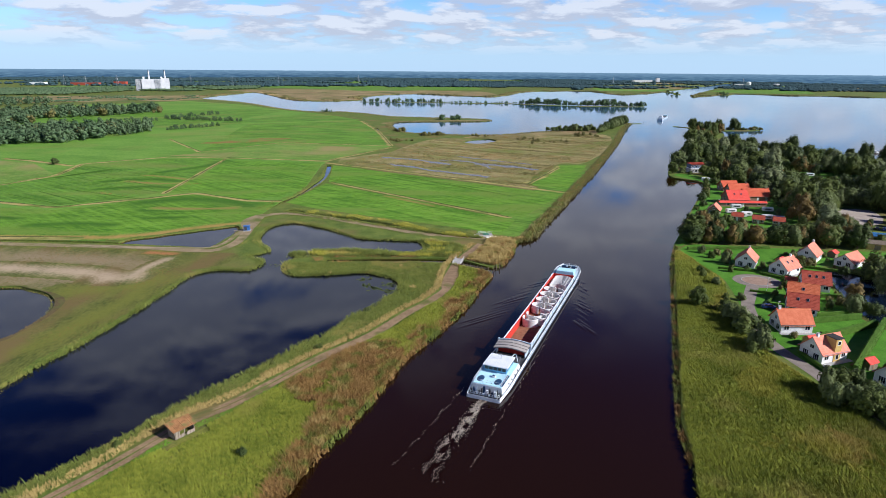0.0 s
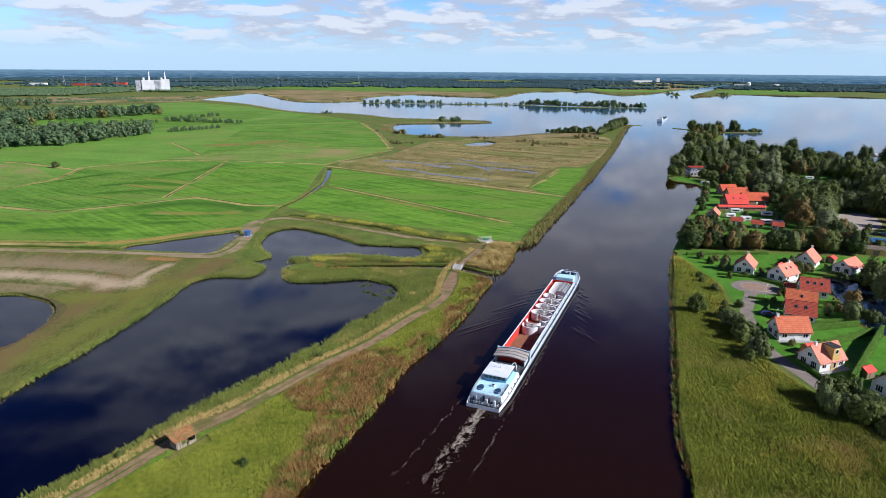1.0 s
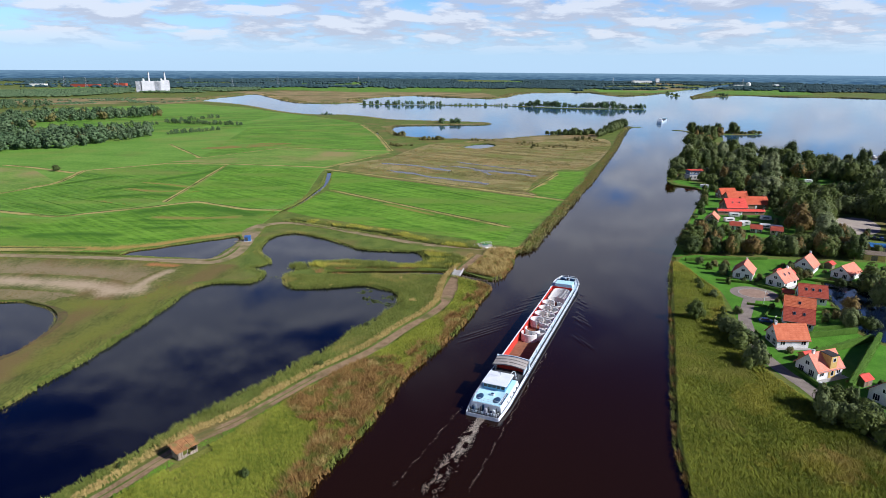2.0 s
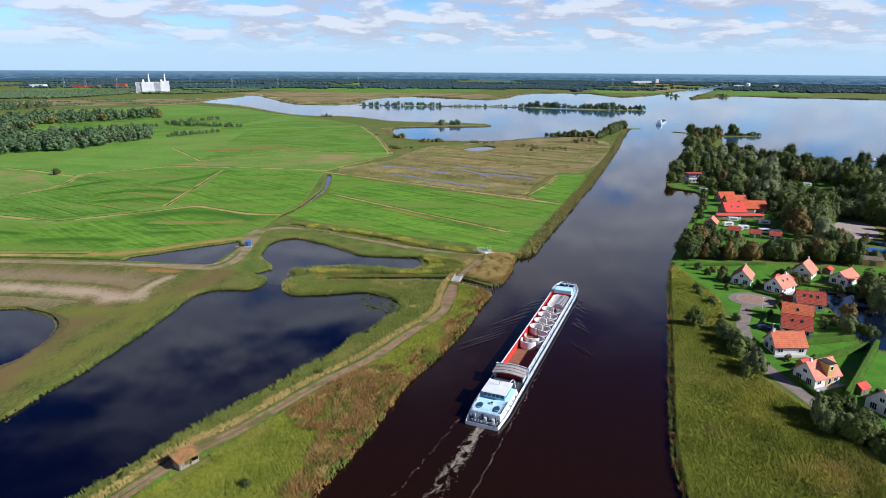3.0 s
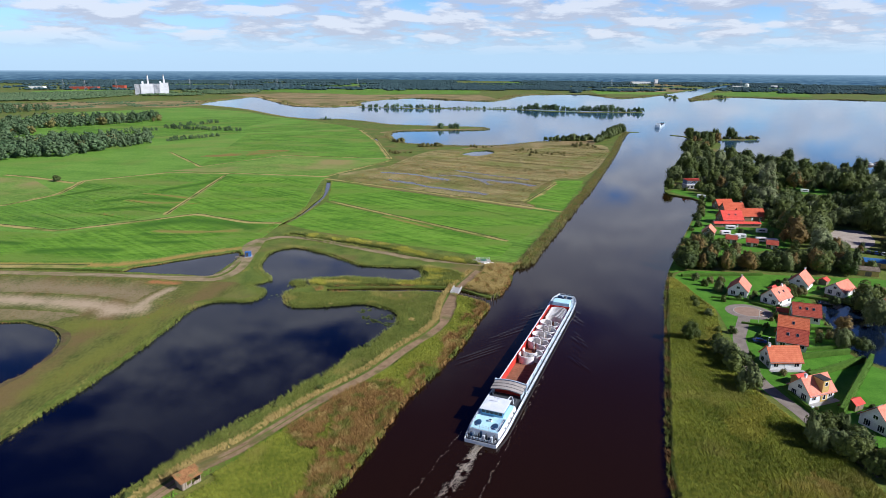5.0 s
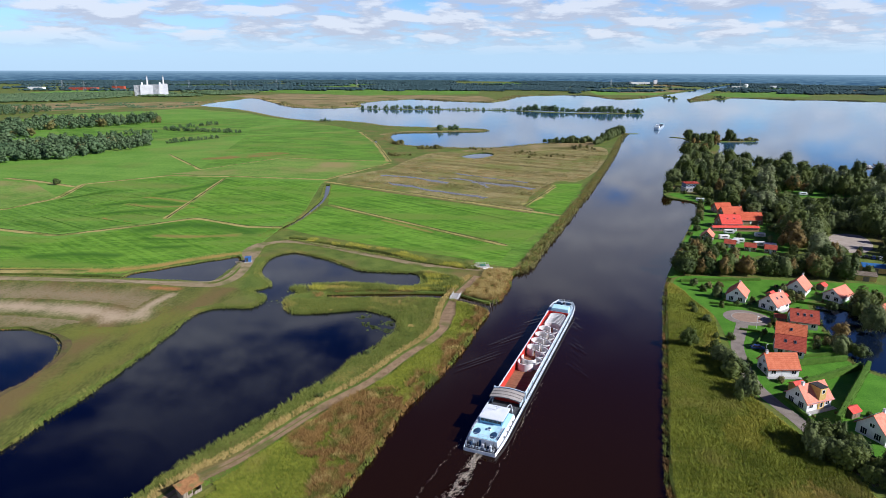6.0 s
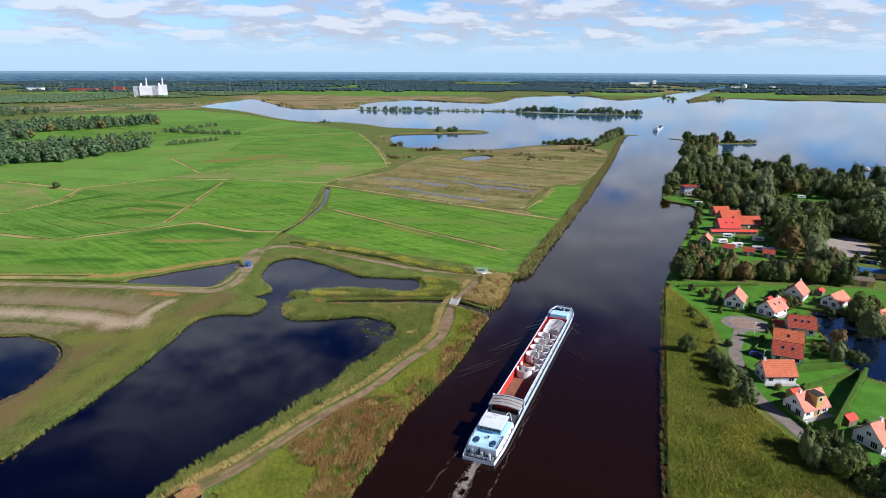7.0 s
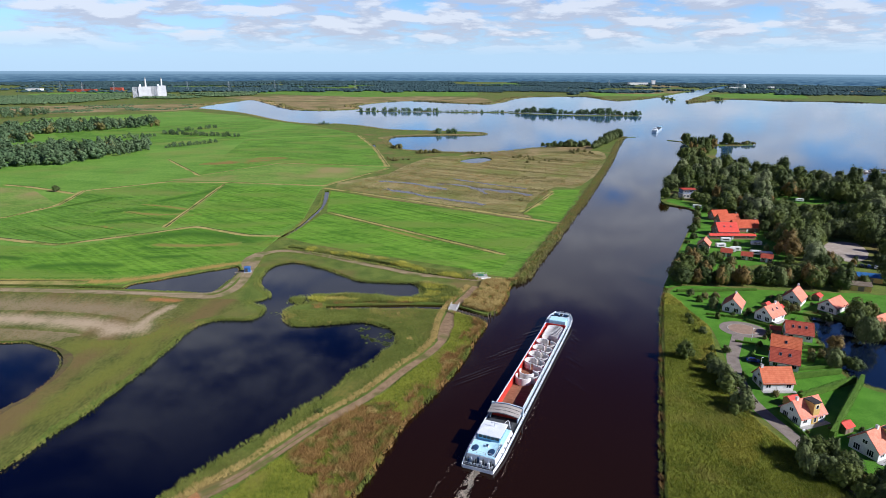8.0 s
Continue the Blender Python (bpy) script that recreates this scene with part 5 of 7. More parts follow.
    if terrace:
        tagged(part("terrace", boxed(-l - 0.6, -w - 1.6, -0.1, l + 0.6, -w - 0.06, 0.06), SLAB, h), "grey paved terrace")
    return h


house(119.5, 231.6, 57, 9.0, 7.0, 2.7, 6.0, TILE_SALMON, TILE_RED, label="white cottage with a steep salmon tiled roof", terrace=False)
house(129.2, 221.8, 33, 9.0, 7.0, 2.7, 6.0, TILE_SALMON, label="white cottage with salmon tiled roof and skylights", skylights=2)
house(148.5, 239.5, 47, 9.0, 7.4, 2.7, 6.4, TILE_SALMON, TILE_RED, chimney=0.45, label="white cottage with salmon roof and tall chimney", terrace=False)
house(160, 231.5, 34, 9.5, 7.0, 2.5, 5.2, TILE_SALMON, TILE_RED, chimney=None, label="low white bungalow with a half hidden red roof", terrace=False)
house(166, 212, 30, 9.0, 7.0, 2.7, 6.0, TILE_SALMON, chimney=None, label="white cottage with salmon roof across the water", terrace=False)
house(130.6, 204.6, -20, 8.5, 7.6, 2.7, 6.0, TILE_RED, label="white cottage with dark red tiled roof and skylights", chimney=None, skylights=3, terrace=False)
house(118.8, 191.5, -26, 8.6, 8.4, 2.7, 6.2, TILE_ORANGE, chimney=None, label="cottage with a broad orange tiled roof", terrace=False, skylights=1)
house(113.6, 182.5, -24, 8.2, 8.0, 2.6, 5.8, TILE_RED, chimney=None, label="cottage with a broad red tiled roof and skylights", skylights=2, terrace=False)
house(103.0, 168.9, 0, 9.2, 6.8, 2.7, 6.2, TILE_ORANGE, chimney=-0.45, label="white cottage with a bright orange tiled roof")
house(101.7, 150.4, 20, 9.0, 6.8, 2.7, 6.2, TILE_SALMON, chimney=-0.35, dormer=(0.6, 2.4), label="white cottage with salmon roof and ochre dormer")
house(112.0, 135.4, 24, 9.5, 7.4, 2.7, 6.4, TILE_SALMON, TILE_RED, chimney=-0.1, dormer=(2.0, 2.4), label="white cottage with red roof and ochre dormer")


def garden_shed(x, y, yaw, size=2.6, roof=TILE_BRIGHT, walls=WOODEN, label="small garden shed with a bright red roof"):
    s = thing("garden_shed", pose(x, y, LAND + 0.03, 0, 0, yaw), label, "shed", "garden sheds")
    part("wall", wall_bm(size * 1.2, size, 1.9, 2.8), walls, s)
    for side in (-1, 1):
        part("roof", slope_bm(size * 1.2, size / 2, 1.9, 2.8, side, 0.25), roof, s)
    part("door", boxed(-0.4, -size / 2 - 0.05, 0.02, 0.4, -size / 2 + 0.02, 1.8), WALL_BRICK, s)
    return s


garden_shed(133.5, 232.5, 40), garden_shed(137.0, 229.5, 40), garden_shed(160.5, 243, 40, 3.0), garden_shed(102.6, 157.6, 20, 2.8, TILE_BRIGHT, OCHRE)
garden_shed(109.6, 144.0, 24, 2.8), garden_shed(124.5, 208.5, -20, 3.0, TILE_RED)


def hedge(p, q, height, width, label="clipped dark green garden hedge"):
    """A clipped hedge: a full core with leaf sprays over its faces."""
    p, q = Vector(p), Vector(q)
    length, d = (q - p).length, (q - p).normalized()
    h = thing("hedge", pose(*((p + q) / 2), LAND, 0, 0, math.degrees(math.atan2(d.y, d.x))), label, "hedge", "garden hedges")
    part("core", boxed(-length / 2, -width / 2 + 0.1, 0, length / 2, width / 2 - 0.1, height - 0.1, bevel=0.12), HEDGE, h)
    n = int(length * (2 * height + width) * 9)
    along_x = rng.uniform(-length / 2, length / 2, n)
    u = rng.uniform(0, 2 * height + width, n)
    yy = np.where(u < height, -width / 2, np.where(u < height + width, u - height - width / 2, width / 2)) + rng.normal(0, 0.06, n)
    zz = np.where(u < height, u, np.where(u < height + width, height, 2 * height + width - u)) + rng.normal(0, 0.06, n)
    c = np.stack([along_x, yy, np.maximum(zz, 0.02)], 1)
    tri = (c[:, None] + rng.normal(0, 0.09, (n, 3, 3))).reshape(-1, 3)
    link_mesh("leaves", mesh_from_arrays("leaves", tri, np.arange(3 * n).reshape(-1, 3)), HEDGE, h)
    return h


hedge((108, 172.0), (129, 176.5), 2.0, 1.1), hedge((106.5, 160.0), (130, 171.0), 2.1, 1.4), hedge((131.5, 170), (102.5, 138.5), 3.4, 1.3)
hedge((96.5, 152.5), (97.5, 140), 1.0, 0.9), hedge((113, 178), (128, 180.5), 1.2, 0.9)
hedge((120, 200), (125, 213), 1.0, 0.8), hedge((106, 188), (112, 196), 1.0, 0.8), hedge((124, 213.5), (134, 212.5), 1.2, 0.9), hedge((119, 220), (125, 213.5), 1.0, 0.8), hedge((112, 224), (119, 222), 1.0, 0.8)
hedge((106, 226), (113, 224), 0.9, 0.7), hedge((122, 217), (131, 213.8), 0.9, 0.7), hedge((134, 214), (140, 222), 1.0, 0.7), hedge((106, 200.5), (112, 198), 0.9, 0.7), hedge((107.5, 181), (113, 176.8), 0.9, 0.7)
hedge((104, 252), (140, 254), 1.2, 1.6), hedge((140, 228), (152, 222), 1.0, 0.9), hedge((122, 196), (134, 194.5), 1.2, 1.0), hedge((97, 172.5), (97.5, 176.5), 1.2, 0.8)
BUSHES = []
for x, y, s, kd in ((109, 240, 0.8, "bush"), (113, 244, 0.9, "rustbush"), (118, 245, 0.8, "rustbush"), (108, 247, 0.7, "bush"), (116, 224, 0.5, "bush"), (121, 224.5, 0.45, "bush"), (124, 228, 0.6, "bush"), (138, 226, 0.8, "bush"), (141, 232, 1.2, "bush"), (143, 229, 1.1, "rustbush"), (140, 236, 0.9, "bush"),
                   (126, 187.5, 0.6, "bush"), (129.5, 188, 0.9, "rustbush"), (128, 191, 0.7, "rustbush"), (131, 182.5, 1.2, "bush"), (133, 187, 1.3, "rustbush"), (135.5, 179.5, 1.1, "bush"), (137, 193, 0.65, "rust"), (152, 199, 0.95, "willow"), (155, 203, 0.8, "willow"), (129, 181, 0.55, "willow"), (134, 181, 1.0, "bush"), (157, 214, 1.4, "bush"), (160, 217, 1.7, "bush"), (165, 222, 2.0, "bush"), (150, 219, 1.0, "bush"), (163, 200, 1.2, "bush"),
                   (170, 205, 1.6, "bush"), (176, 215, 1.8, "bush"), (182, 224, 2.0, "bush"), (172, 226, 1.6, "rustbush"), (168, 190, 1.4, "bush"), (163, 209, 1.8, "rustbush"), (178, 205, 2.2, "bush"), (99, 192, 0.6, "bush"), (121, 206, 0.6, "bush"), (118, 203, 0.5, "rustbush"), (109, 222, 0.7, "bush"), (112, 233, 1.0, "bush")):
    BUSHES.append((kd, x, y, s))
for x, y, s, kd in ((128, 303, 1.0, "bush"), (133, 314, 0.9, "rustbush"), (139, 331, 0.6, "bush"), (146, 340, 1.0, "bush"), (152, 356, 1.2, "bush"), (158, 366, 1.3, "bush"), (164, 380, 1.2, "rustbush"), (170, 395, 1.3, "bush"), (150, 327, 0.5, "bush"), (137, 312, 0.7, "bush"), (131, 296, 1.4, "rustbush"),
                   (176, 316, 0.8, "bush"), (140, 296, 1.5, "bush"), (146, 292, 1.4, "rustbush"), (190, 340, 1.2, "bush"), (178, 414, 1.0, "bush"), (183, 410, 1.3, "bush"), (181, 450, 0.7, "bush"), (178, 457, 1.0, "bush"), (198, 453, 0.9, "bush")):
    BUSHES.append((kd, x, y, s))
# small shrubs round the cottages
for x, y in ((119.5, 231.6), (129.2, 221.8), (148.5, 239.5), (160, 231.5), (130.6, 204.6), (118.8, 191.5), (103, 168.9), (101.7, 150.4), (112, 135.4)):
    for a in (20, 75, 140, 205, 250, 310):
        far = random.uniform(6.8, 9.0)
        bx, by = x + far * math.cos(radians(a)), y + far * math.sin(radians(a))
        near_road = any((bx - p[0]) ** 2 + (by - p[1]) ** 2 < 25 for p in smooth([(108.5, 205), (99.5, 188), (93.5, 169), (92, 160), (94, 142), (98, 115)], 6, closed=False)) or (bx - 114) ** 2 + (by - 211.5) ** 2 < 100
        near_house = any((bx - p) ** 2 + (by - q) ** 2 < 36 for p, q in ((119.5, 231.6), (129.2, 221.8), (148.5, 239.5), (160, 231.5), (130.6, 204.6), (118.8, 191.5), (113.6, 182.5), (103, 168.9), (101.7, 150.4), (112, 135.4)))
        if not near_road and not near_house and random.random() < 0.75:
            BUSHES.append((random.choice(("bush", "bush", "rustbush")), bx, by, random.uniform(0.25, 0.6)))
for kd, x, y, s in BUSHES:
    plant(kd, x, y, s, "garden shrubs")




def car(x, y, yaw, paint, label):
    c = thing("car", pose(x, y, LAND + 0.07, 0, 0, yaw), label, "car", "parked cars")
    bm = box(bmesh.new(), -2.1, -0.85, 0.3, 2.1, 0.85, 0.95, 0.12)
    part("body", bm, paint, c)
    cab = bmesh.new()
    g = bmesh.ops.create_cube(cab, size=1)
    for v in g["verts"]:
        top = v.co.z > 0
        v.co = Vector((v.co.x * (1.9 if top else 2.9) - 0.2, v.co.y * (1.3 if top else 1.6), 1.45 if top else 0.93))
    bmesh.ops.bevel(cab, geom=list(cab.edges), offset=0.08, segments=2, affect="EDGES")
    part("cabin_glass", cab, GLASS, c)
    part("roof", boxed(-1.1, -0.62, 1.45, 0.7, 0.62, 1.49), paint, c)
    for wx in (-1.35, 1.35):
        for wy in (-0.82, 0.82):
            part("wheel", tube(bmesh.new(), (wx, wy - 0.1, 0.28), (wx, wy + 0.1, 0.28), 0.32, sides=14), DARK_FLAT, c)
    return c


def paint(name, c):
    return mat(name, tuple(v * 0.9 for v in c), c, 1.0, rough=0.25, spec=0.5)


BLUE_PAINT, DARK_PAINT, SILVER, WHITE_CAR = paint("blue_car_paint", (0.02, 0.05, 0.2)), paint("black_car_paint", (0.02, 0.02, 0.025)), paint("silver_car_paint", (0.4, 0.41, 0.43)), paint("white_car_paint", (0.75, 0.75, 0.75))
car(104.6, 184.6, -15, BLUE_PAINT, "dark blue car parked beside the lane")
for k in range(5):
    car(207 + 2.6 * k, 290 - 1.5 * k, 60, (SILVER, DARK_PAINT, BLUE_PAINT, WHITE_CAR, DARK_PAINT)[k], ("silver", "black", "dark blue", "white", "black")[k] + " car parked under the trees")


def caravan(x, y, yaw, label="white touring caravan on the camping lawn"):
    c = thing("caravan", pose(x, y, LAND + 0.04, 0, 0, yaw), label, "caravan", "caravans on the camp")
    part("body", boxed(-2.8, -1.1, 0.45, 2.8, 1.1, 2.5, bevel=0.25), WALL_WHITE, c)
    part("window", boxed(-1.6, -1.13, 1.3, 1.6, -1.09, 1.9), GLASS, c)
    for s in (-1, 1):
        part("wheel", tube(bmesh.new(), (0, s * 1.0 - 0.1, 0.3), (0, s * 1.0 + 0.1, 0.3), 0.32, sides=14), DARK_FLAT, c)
    part("drawbar", tube(bmesh.new(), (2.8, 0, 0.5), (4.0, 0, 0.45), 0.06), STEEL, c)
    return c


for x, y, a in ((162, 334, -8), (159, 315.5, -10), (155, 313, -8), (166.5, 308.5, -10), (171, 306, -10), (176, 327, -8), (181, 422, -20), (228, 444, 0), (240, 441, 10), (267, 446, -10), (154, 322.5, 5)):
    caravan(x, y, a)
TILE_VERMILION = mat("vermilion_roof_tile", (0.46, 0.085, 0.04), (0.6, 0.14, 0.07), 0.9, rough=0.6, fine=6, bump=0.012)
house(182, 390, 6, 10, 8, 2.8, 6.0, TILE_VERMILION, wall=WALL_BRICK, chimney=None, label="restaurant wing with an orange red tiled roof", terrace=False)
house(181.5, 376, 4, 12.5, 8, 2.8, 6.6, TILE_VERMILION, wall=WALL_BRICK, chimney=0.42, label="restaurant wing with a bright orange red roof", terrace=False)
house(184.5, 360, 0, 15, 9.5, 2.8, 6.6, TILE_VERMILION, wall=WALL_BRICK, chimney=0.4, label="long orange red roofed wing of the camp restaurant", terrace=False)
house(169, 351, 0, 11.5, 11, 2.8, 7.2, TILE_BRIGHT, wall=WALL_BRICK, chimney=None, label="camp restaurant with a large red roof", skylights=2, terrace=False)
house(168.5, 341, -1, 26, 3.4, 2.2, 2.9, TILE_BRIGHT, wall=WALL_BRICK, chimney=None, label="long low veranda with a red roof", terrace=False)
house(145, 322.5, 60, 8, 6, 2.4, 5.2, TILE_SALMON, wall=WALL_BRICK, chimney=None, label="wooden cabin with salmon tiled roof among bushes", terrace=False)
for x, y in ((150.5, 307.5), (158.2, 301.2), (166.6, 297.5)):
    house(x, y, -25, 5.0, 5.0, 2.3, 3.8, TILE_RED, wall=WALL_BRICK, chimney=None, label="low brown cabin with dull red roof", terrace=False)


def boat_house():
    """White and blue two storey building at the cove with a red awning."""
    b = thing("boat_house", pose(189, 461, LAND, 0, 0, 5), "white and blue boat house with red awning", "building")
    part("lower_wall", boxed(-5.5, -4, 0, 5.5, 4, 3.2), SLAB, b)
    part("upper_wall", boxed(-5.0, -3.0, 3.35, 5.0, 4, 6.4), mat("blue_grey_cladding", (0.1, 0.13, 0.2), (0.16, 0.2, 0.28), 1.0), b)
    part("balcony", boxed(-5.5, -4.2, 3.2, 5.5, 4.0, 3.35), WALL_WHITE, b)
    part("roof", boxed(-5.4, -3.6, 6.4, 5.4, 4.3, 6.65), TILE_RED, b)
    part("awning", boxed(-5.6, -1.2, 7.0, 5.6, 1.2, 7.15), TILE_BRIGHT, b, "red fabric awning on posts")
    for x in (-5.2, 5.2):
        part("post", tube(bmesh.new(), (x, 0, 6.6), (x, 0, 7.05), 0.08), STEEL, b)
    for k in range(4):
        window(b, -4.1 + 2.7 * k, -4.0, 0.7, 1.8, 1.8, "y-")
        window(b, -3.8 + 2.5 * k, -3.0, 4.2, 1.6, 1.5, "y-")


boat_house()


def pontoon(x, y, yaw, length, label):
    p = thing("pontoon", pose(x, y, 0, 0, 0, yaw), label, "pontoon", "marina pontoons")
    part("deck", boxed(-length / 2, -1.0, 0.2, length / 2, 1.0, 0.5), WOODEN, p)
    for k in range(4):
        part("pile", tube(bmesh.new(), (-length / 2 + length * (k + 0.5) / 4, 1.1, -0.5), (-length / 2 + length * (k + 0.5) / 4, 1.1, 1.6), 0.15), WOODEN, p)


def moored_boat(x, y, yaw, label="white moored motor yacht"):
    b = thing("yacht", pose(x, y, 0, 0, 0, yaw), label, "boat", "moored yachts")
    bm = bmesh.new()
    rows = []
    for s, w in ((-4.5, 1.3), (-2, 1.6), (1, 1.6), (3.2, 1.0), (4.8, 0.1)):
        rows.append([bm.verts.new((s, w, 1.1)), bm.verts.new((s * 0.95, w * 0.7, -0.3)), bm.verts.new((s * 0.95, -w * 0.7, -0.3)), bm.verts.new((s, -w, 1.1))])
    for a, c in zip(rows, rows[1:]):
        for i in range(3):
            bm.faces.new((a[i], c[i], c[i + 1], a[i + 1]))
        bm.faces.new((a[3], c[3], c[0], a[0]))
    bm.faces.new(rows[0])
    bmesh.ops.recalc_face_normals(bm, faces=bm.faces)
    part("hull", bm, WALL_WHITE, b)
    part("cabin", boxed(-2.6, -1.1, 1.1, 1.6, 1.1, 2.3, bevel=0.2), WALL_WHITE, b)
    part("windscreen", boxed(1.62, -0.9, 1.4, 1.68, 0.9, 2.1), GLASS, b)


pontoon(425, 584, -8, 44, "wooden marina pontoon on the lake"), pontoon(432, 596, -8, 44, "wooden marina pontoon on the lake")
for k in range(3):
    moored_boat(412 + 11 * k, 590 - 1.0 * k, 82)
    pontoon(418 + 11 * k, 604 - 1.0 * k, 82, 12, "short wooden finger pontoon of the marina")


def workshop(x, y, yaw, w, d, material, label):
    """Low shed with a shallow pitched roof beside the gardens."""
    b = thing("workshop", pose(x, y, LAND, 0, 0, yaw), label, "building")
    part("wall", wall_bm(w, d, 2.6, 3.6), OCHRE, b)
    for side in (-1, 1):
        part("roof", slope_bm(w, d / 2, 2.6, 3.6, side, 0.3), material, b)
    part("door", boxed(-1.2, -d / 2 - 0.05, 0.02, 1.2, -d / 2 + 0.02, 2.2), WOODEN, b)


workshop(199, 268, -20, 10, 7, mat("blue_sheet_roof", (0.03, 0.12, 0.28), (0.06, 0.18, 0.38), 0.8, rough=0.4), "shed with a blue sheet roof under trees")
workshop(187, 256, -20, 8, 6, WOODEN, "ochre wooden shed beside the gardens")


def lamp_post(x, y):
    p = thing("street_lamp", pose(x, y, LAND), "slim white street lamp beside the lane", "lamp", "street lamps")
    part("pole", tube(bmesh.new(), (0, 0, 0), (0, 0, 4.6), 0.08, 0.05), FRAME_WHITE, p)
    part("lamp_head", boxed(-0.1, -0.1, 4.6, 0.5, 0.1, 4.75), FRAME_WHITE, p)


lamp_post(104.0, 178.5)
lamp_post(112.5, 201.5)


def letter_box(x, y):
    p = thing("letter_box", pose(x, y, LAND), "white letter box on a post", "letter box")
    part("post", tube(bmesh.new(), (0, 0, 0), (0, 0, 0.9), 0.05), FRAME_WHITE, p)
    part("box", boxed(-0.3, -0.25, 0.9, 0.3, 0.25, 1.35), FRAME_WHITE, p)


letter_box(97.6, 142.5)

# ---------------- cargo barge ----------------
SHIP_WHITE = mat("white_ship_paint", (0.62, 0.66, 0.68), (0.78, 0.8, 0.81), 0.5, rough=0.35, fine=8)
SHIP_GREY = mat("blue_grey_ship_paint", (0.34, 0.42, 0.48), (0.46, 0.54, 0.6), 0.4, rough=0.4, fine=8)
HULL_NAVY = mat("navy_hull_paint", (0.02, 0.03, 0.05), (0.05, 0.07, 0.1), 0.5, rough=0.4, fine=8)
SHIP_BLUE = mat("pale_blue_deck_paint", (0.42, 0.69, 0.78), (0.52, 0.78, 0.85), 0.35, rough=0.45, fine=8)
SHIP_EDGE = mat("mid_blue_trim", (0.12, 0.32, 0.5), (0.2, 0.42, 0.6), 0.8, rough=0.4)
HOLD_RED = mat("red_hold_paint", (0.42, 0.03, 0.022), (0.58, 0.06, 0.04), 0.3, rough=0.5, fine=8)
HOLD_FLOOR = mat("rusty_wooden_hold_floor", (0.17, 0.075, 0.042), (0.3, 0.145, 0.085), 0.5, fine=6, stretch=(1, 3, 1))
HATCH = mat("beige_grey_hatch", (0.30, 0.27, 0.24), (0.42, 0.38, 0.34), 0.8, rough=0.5)
CONCRETE = mat("pale_concrete", (0.58, 0.565, 0.54), (0.74, 0.725, 0.7), 0.8, fine=6, bump=0.006)
DARK_DECK = mat("dark_deck", (0.04, 0.045, 0.05), (0.08, 0.085, 0.09), 0.8, rough=0.6)
NAVY = mat("dark_blue_cover", (0.015, 0.04, 0.09), (0.03, 0.07, 0.14), 0.9, rough=0.4)
SHIP_POSE = pose(8.9, 127.5, -0.8, 0, 0, -22.28)
WAKE_POSE = pose(8.9, 127.5, 0, 0, 0, -22.28)
SHIP_X = 0.35


def half_beam(s, stern=4.0, bow=1.6):
    """Half the hull's breadth at s metres from the stern."""
    if s < 9:
        return stern + (4.75 - stern) * math.sin(s / 9 * math.pi / 2)
    if s > 94:
        u = (s - 94) / 9
        return bow + (4.75 - bow) * math.sqrt(max(0.0, 1 - u ** 3))
    return 4.75


def sheer(s):
    """Height of the gunwale over the water."""
    return 2.3 - 0.75 * max(0, (14 - s) / 14) ** 1.5 + 1.5 * max(0, (s - 86) / 17) ** 1.3


STATIONS = [0, 1, 2.5, 4.5, 7, 9, 12, 18, 24, 40, 60, 80, 88, 92, 94, 96, 98, 99.5, 101, 102, 102.7, 103]
ship = thing("cargo_barge", SHIP_POSE @ pose(SHIP_X, 0, 0), "long white and pale blue inland cargo barge under way", "ship")
bm = bmesh.new()
rows = []
for s in STATIONS:
    w, z = half_beam(s), sheer(s)
    lean = 0.25 if s < 6 or s > 94 else 0.05
    pull = 0.985 if s > 92 else 1.0
    rows.append([bm.verts.new(v) for v in ((w, s, z), (w, s, z - 0.35), (w - lean * 0.6, s * pull, 0.7), (w - lean - 0.1, s * pull, -0.2), (-w + lean + 0.1, s * pull, -0.2), (-w + lean * 0.6, s * pull, 0.7), (-w, s, z - 0.35), (-w, s, z))])
for a, b in zip(rows, rows[1:]):
    for i in range(7):
        bm.faces.new((a[i], a[i + 1], b[i + 1], b[i]))
bm.faces.new(rows[0][::-1]), bm.faces.new(rows[-1])
bmesh.ops.recalc_face_normals(bm, faces=bm.faces)
part("hull", bm, HULL_NAVY, ship, "dark navy steel hull")
part("transom", boxed(-3.85, -0.08, 0.6, 3.85, 0.0, 1.72, bevel=0.03), SHIP_WHITE, ship, "white painted transom")


def strip(name, y0, y1, inner, outer, dz, thick, material, label="", n=24):
    """A band along both sides of the ship between two offsets from its rail."""
    for side in (-1, 1):
        bm = bmesh.new()
        prev = None
        for k in range(n + 1):
            s = y0 + (y1 - y0) * k / n
            a, b, z = side * (half_beam(s) - inner), side * (half_beam(s) + outer), sheer(s) + dz
            ring = [bm.verts.new(v) for v in ((a, s, z), (b, s, z), (b, s, z - thick), (a, s, z - thick))]
            if prev:
                for i in range(4):
                    bm.faces.new((prev[i], prev[(i + 1) % 4], ring[(i + 1) % 4], ring[i]))
            else:
                bm.faces.new(ring[::-1])
            prev = ring
        bm.faces.new(prev)
        bmesh.ops.recalc_face_normals(bm, faces=bm.faces)
        part(name, bm, material, ship, label)


strip("rubbing_strake", 0, 102.5, -0.002, 0.1, -0.35, 0.25, SHIP_WHITE, "white steel rubbing strake")
strip("stern_bulwark", 0, 21, 0.1, 0.04, 0.25, 1.0, SHIP_WHITE, "white painted stern bulwark")
strip("gunwale", 0, 102.5, 0.16, 0.02, 0.12, 0.2, SHIP_WHITE, "white painted gunwale")
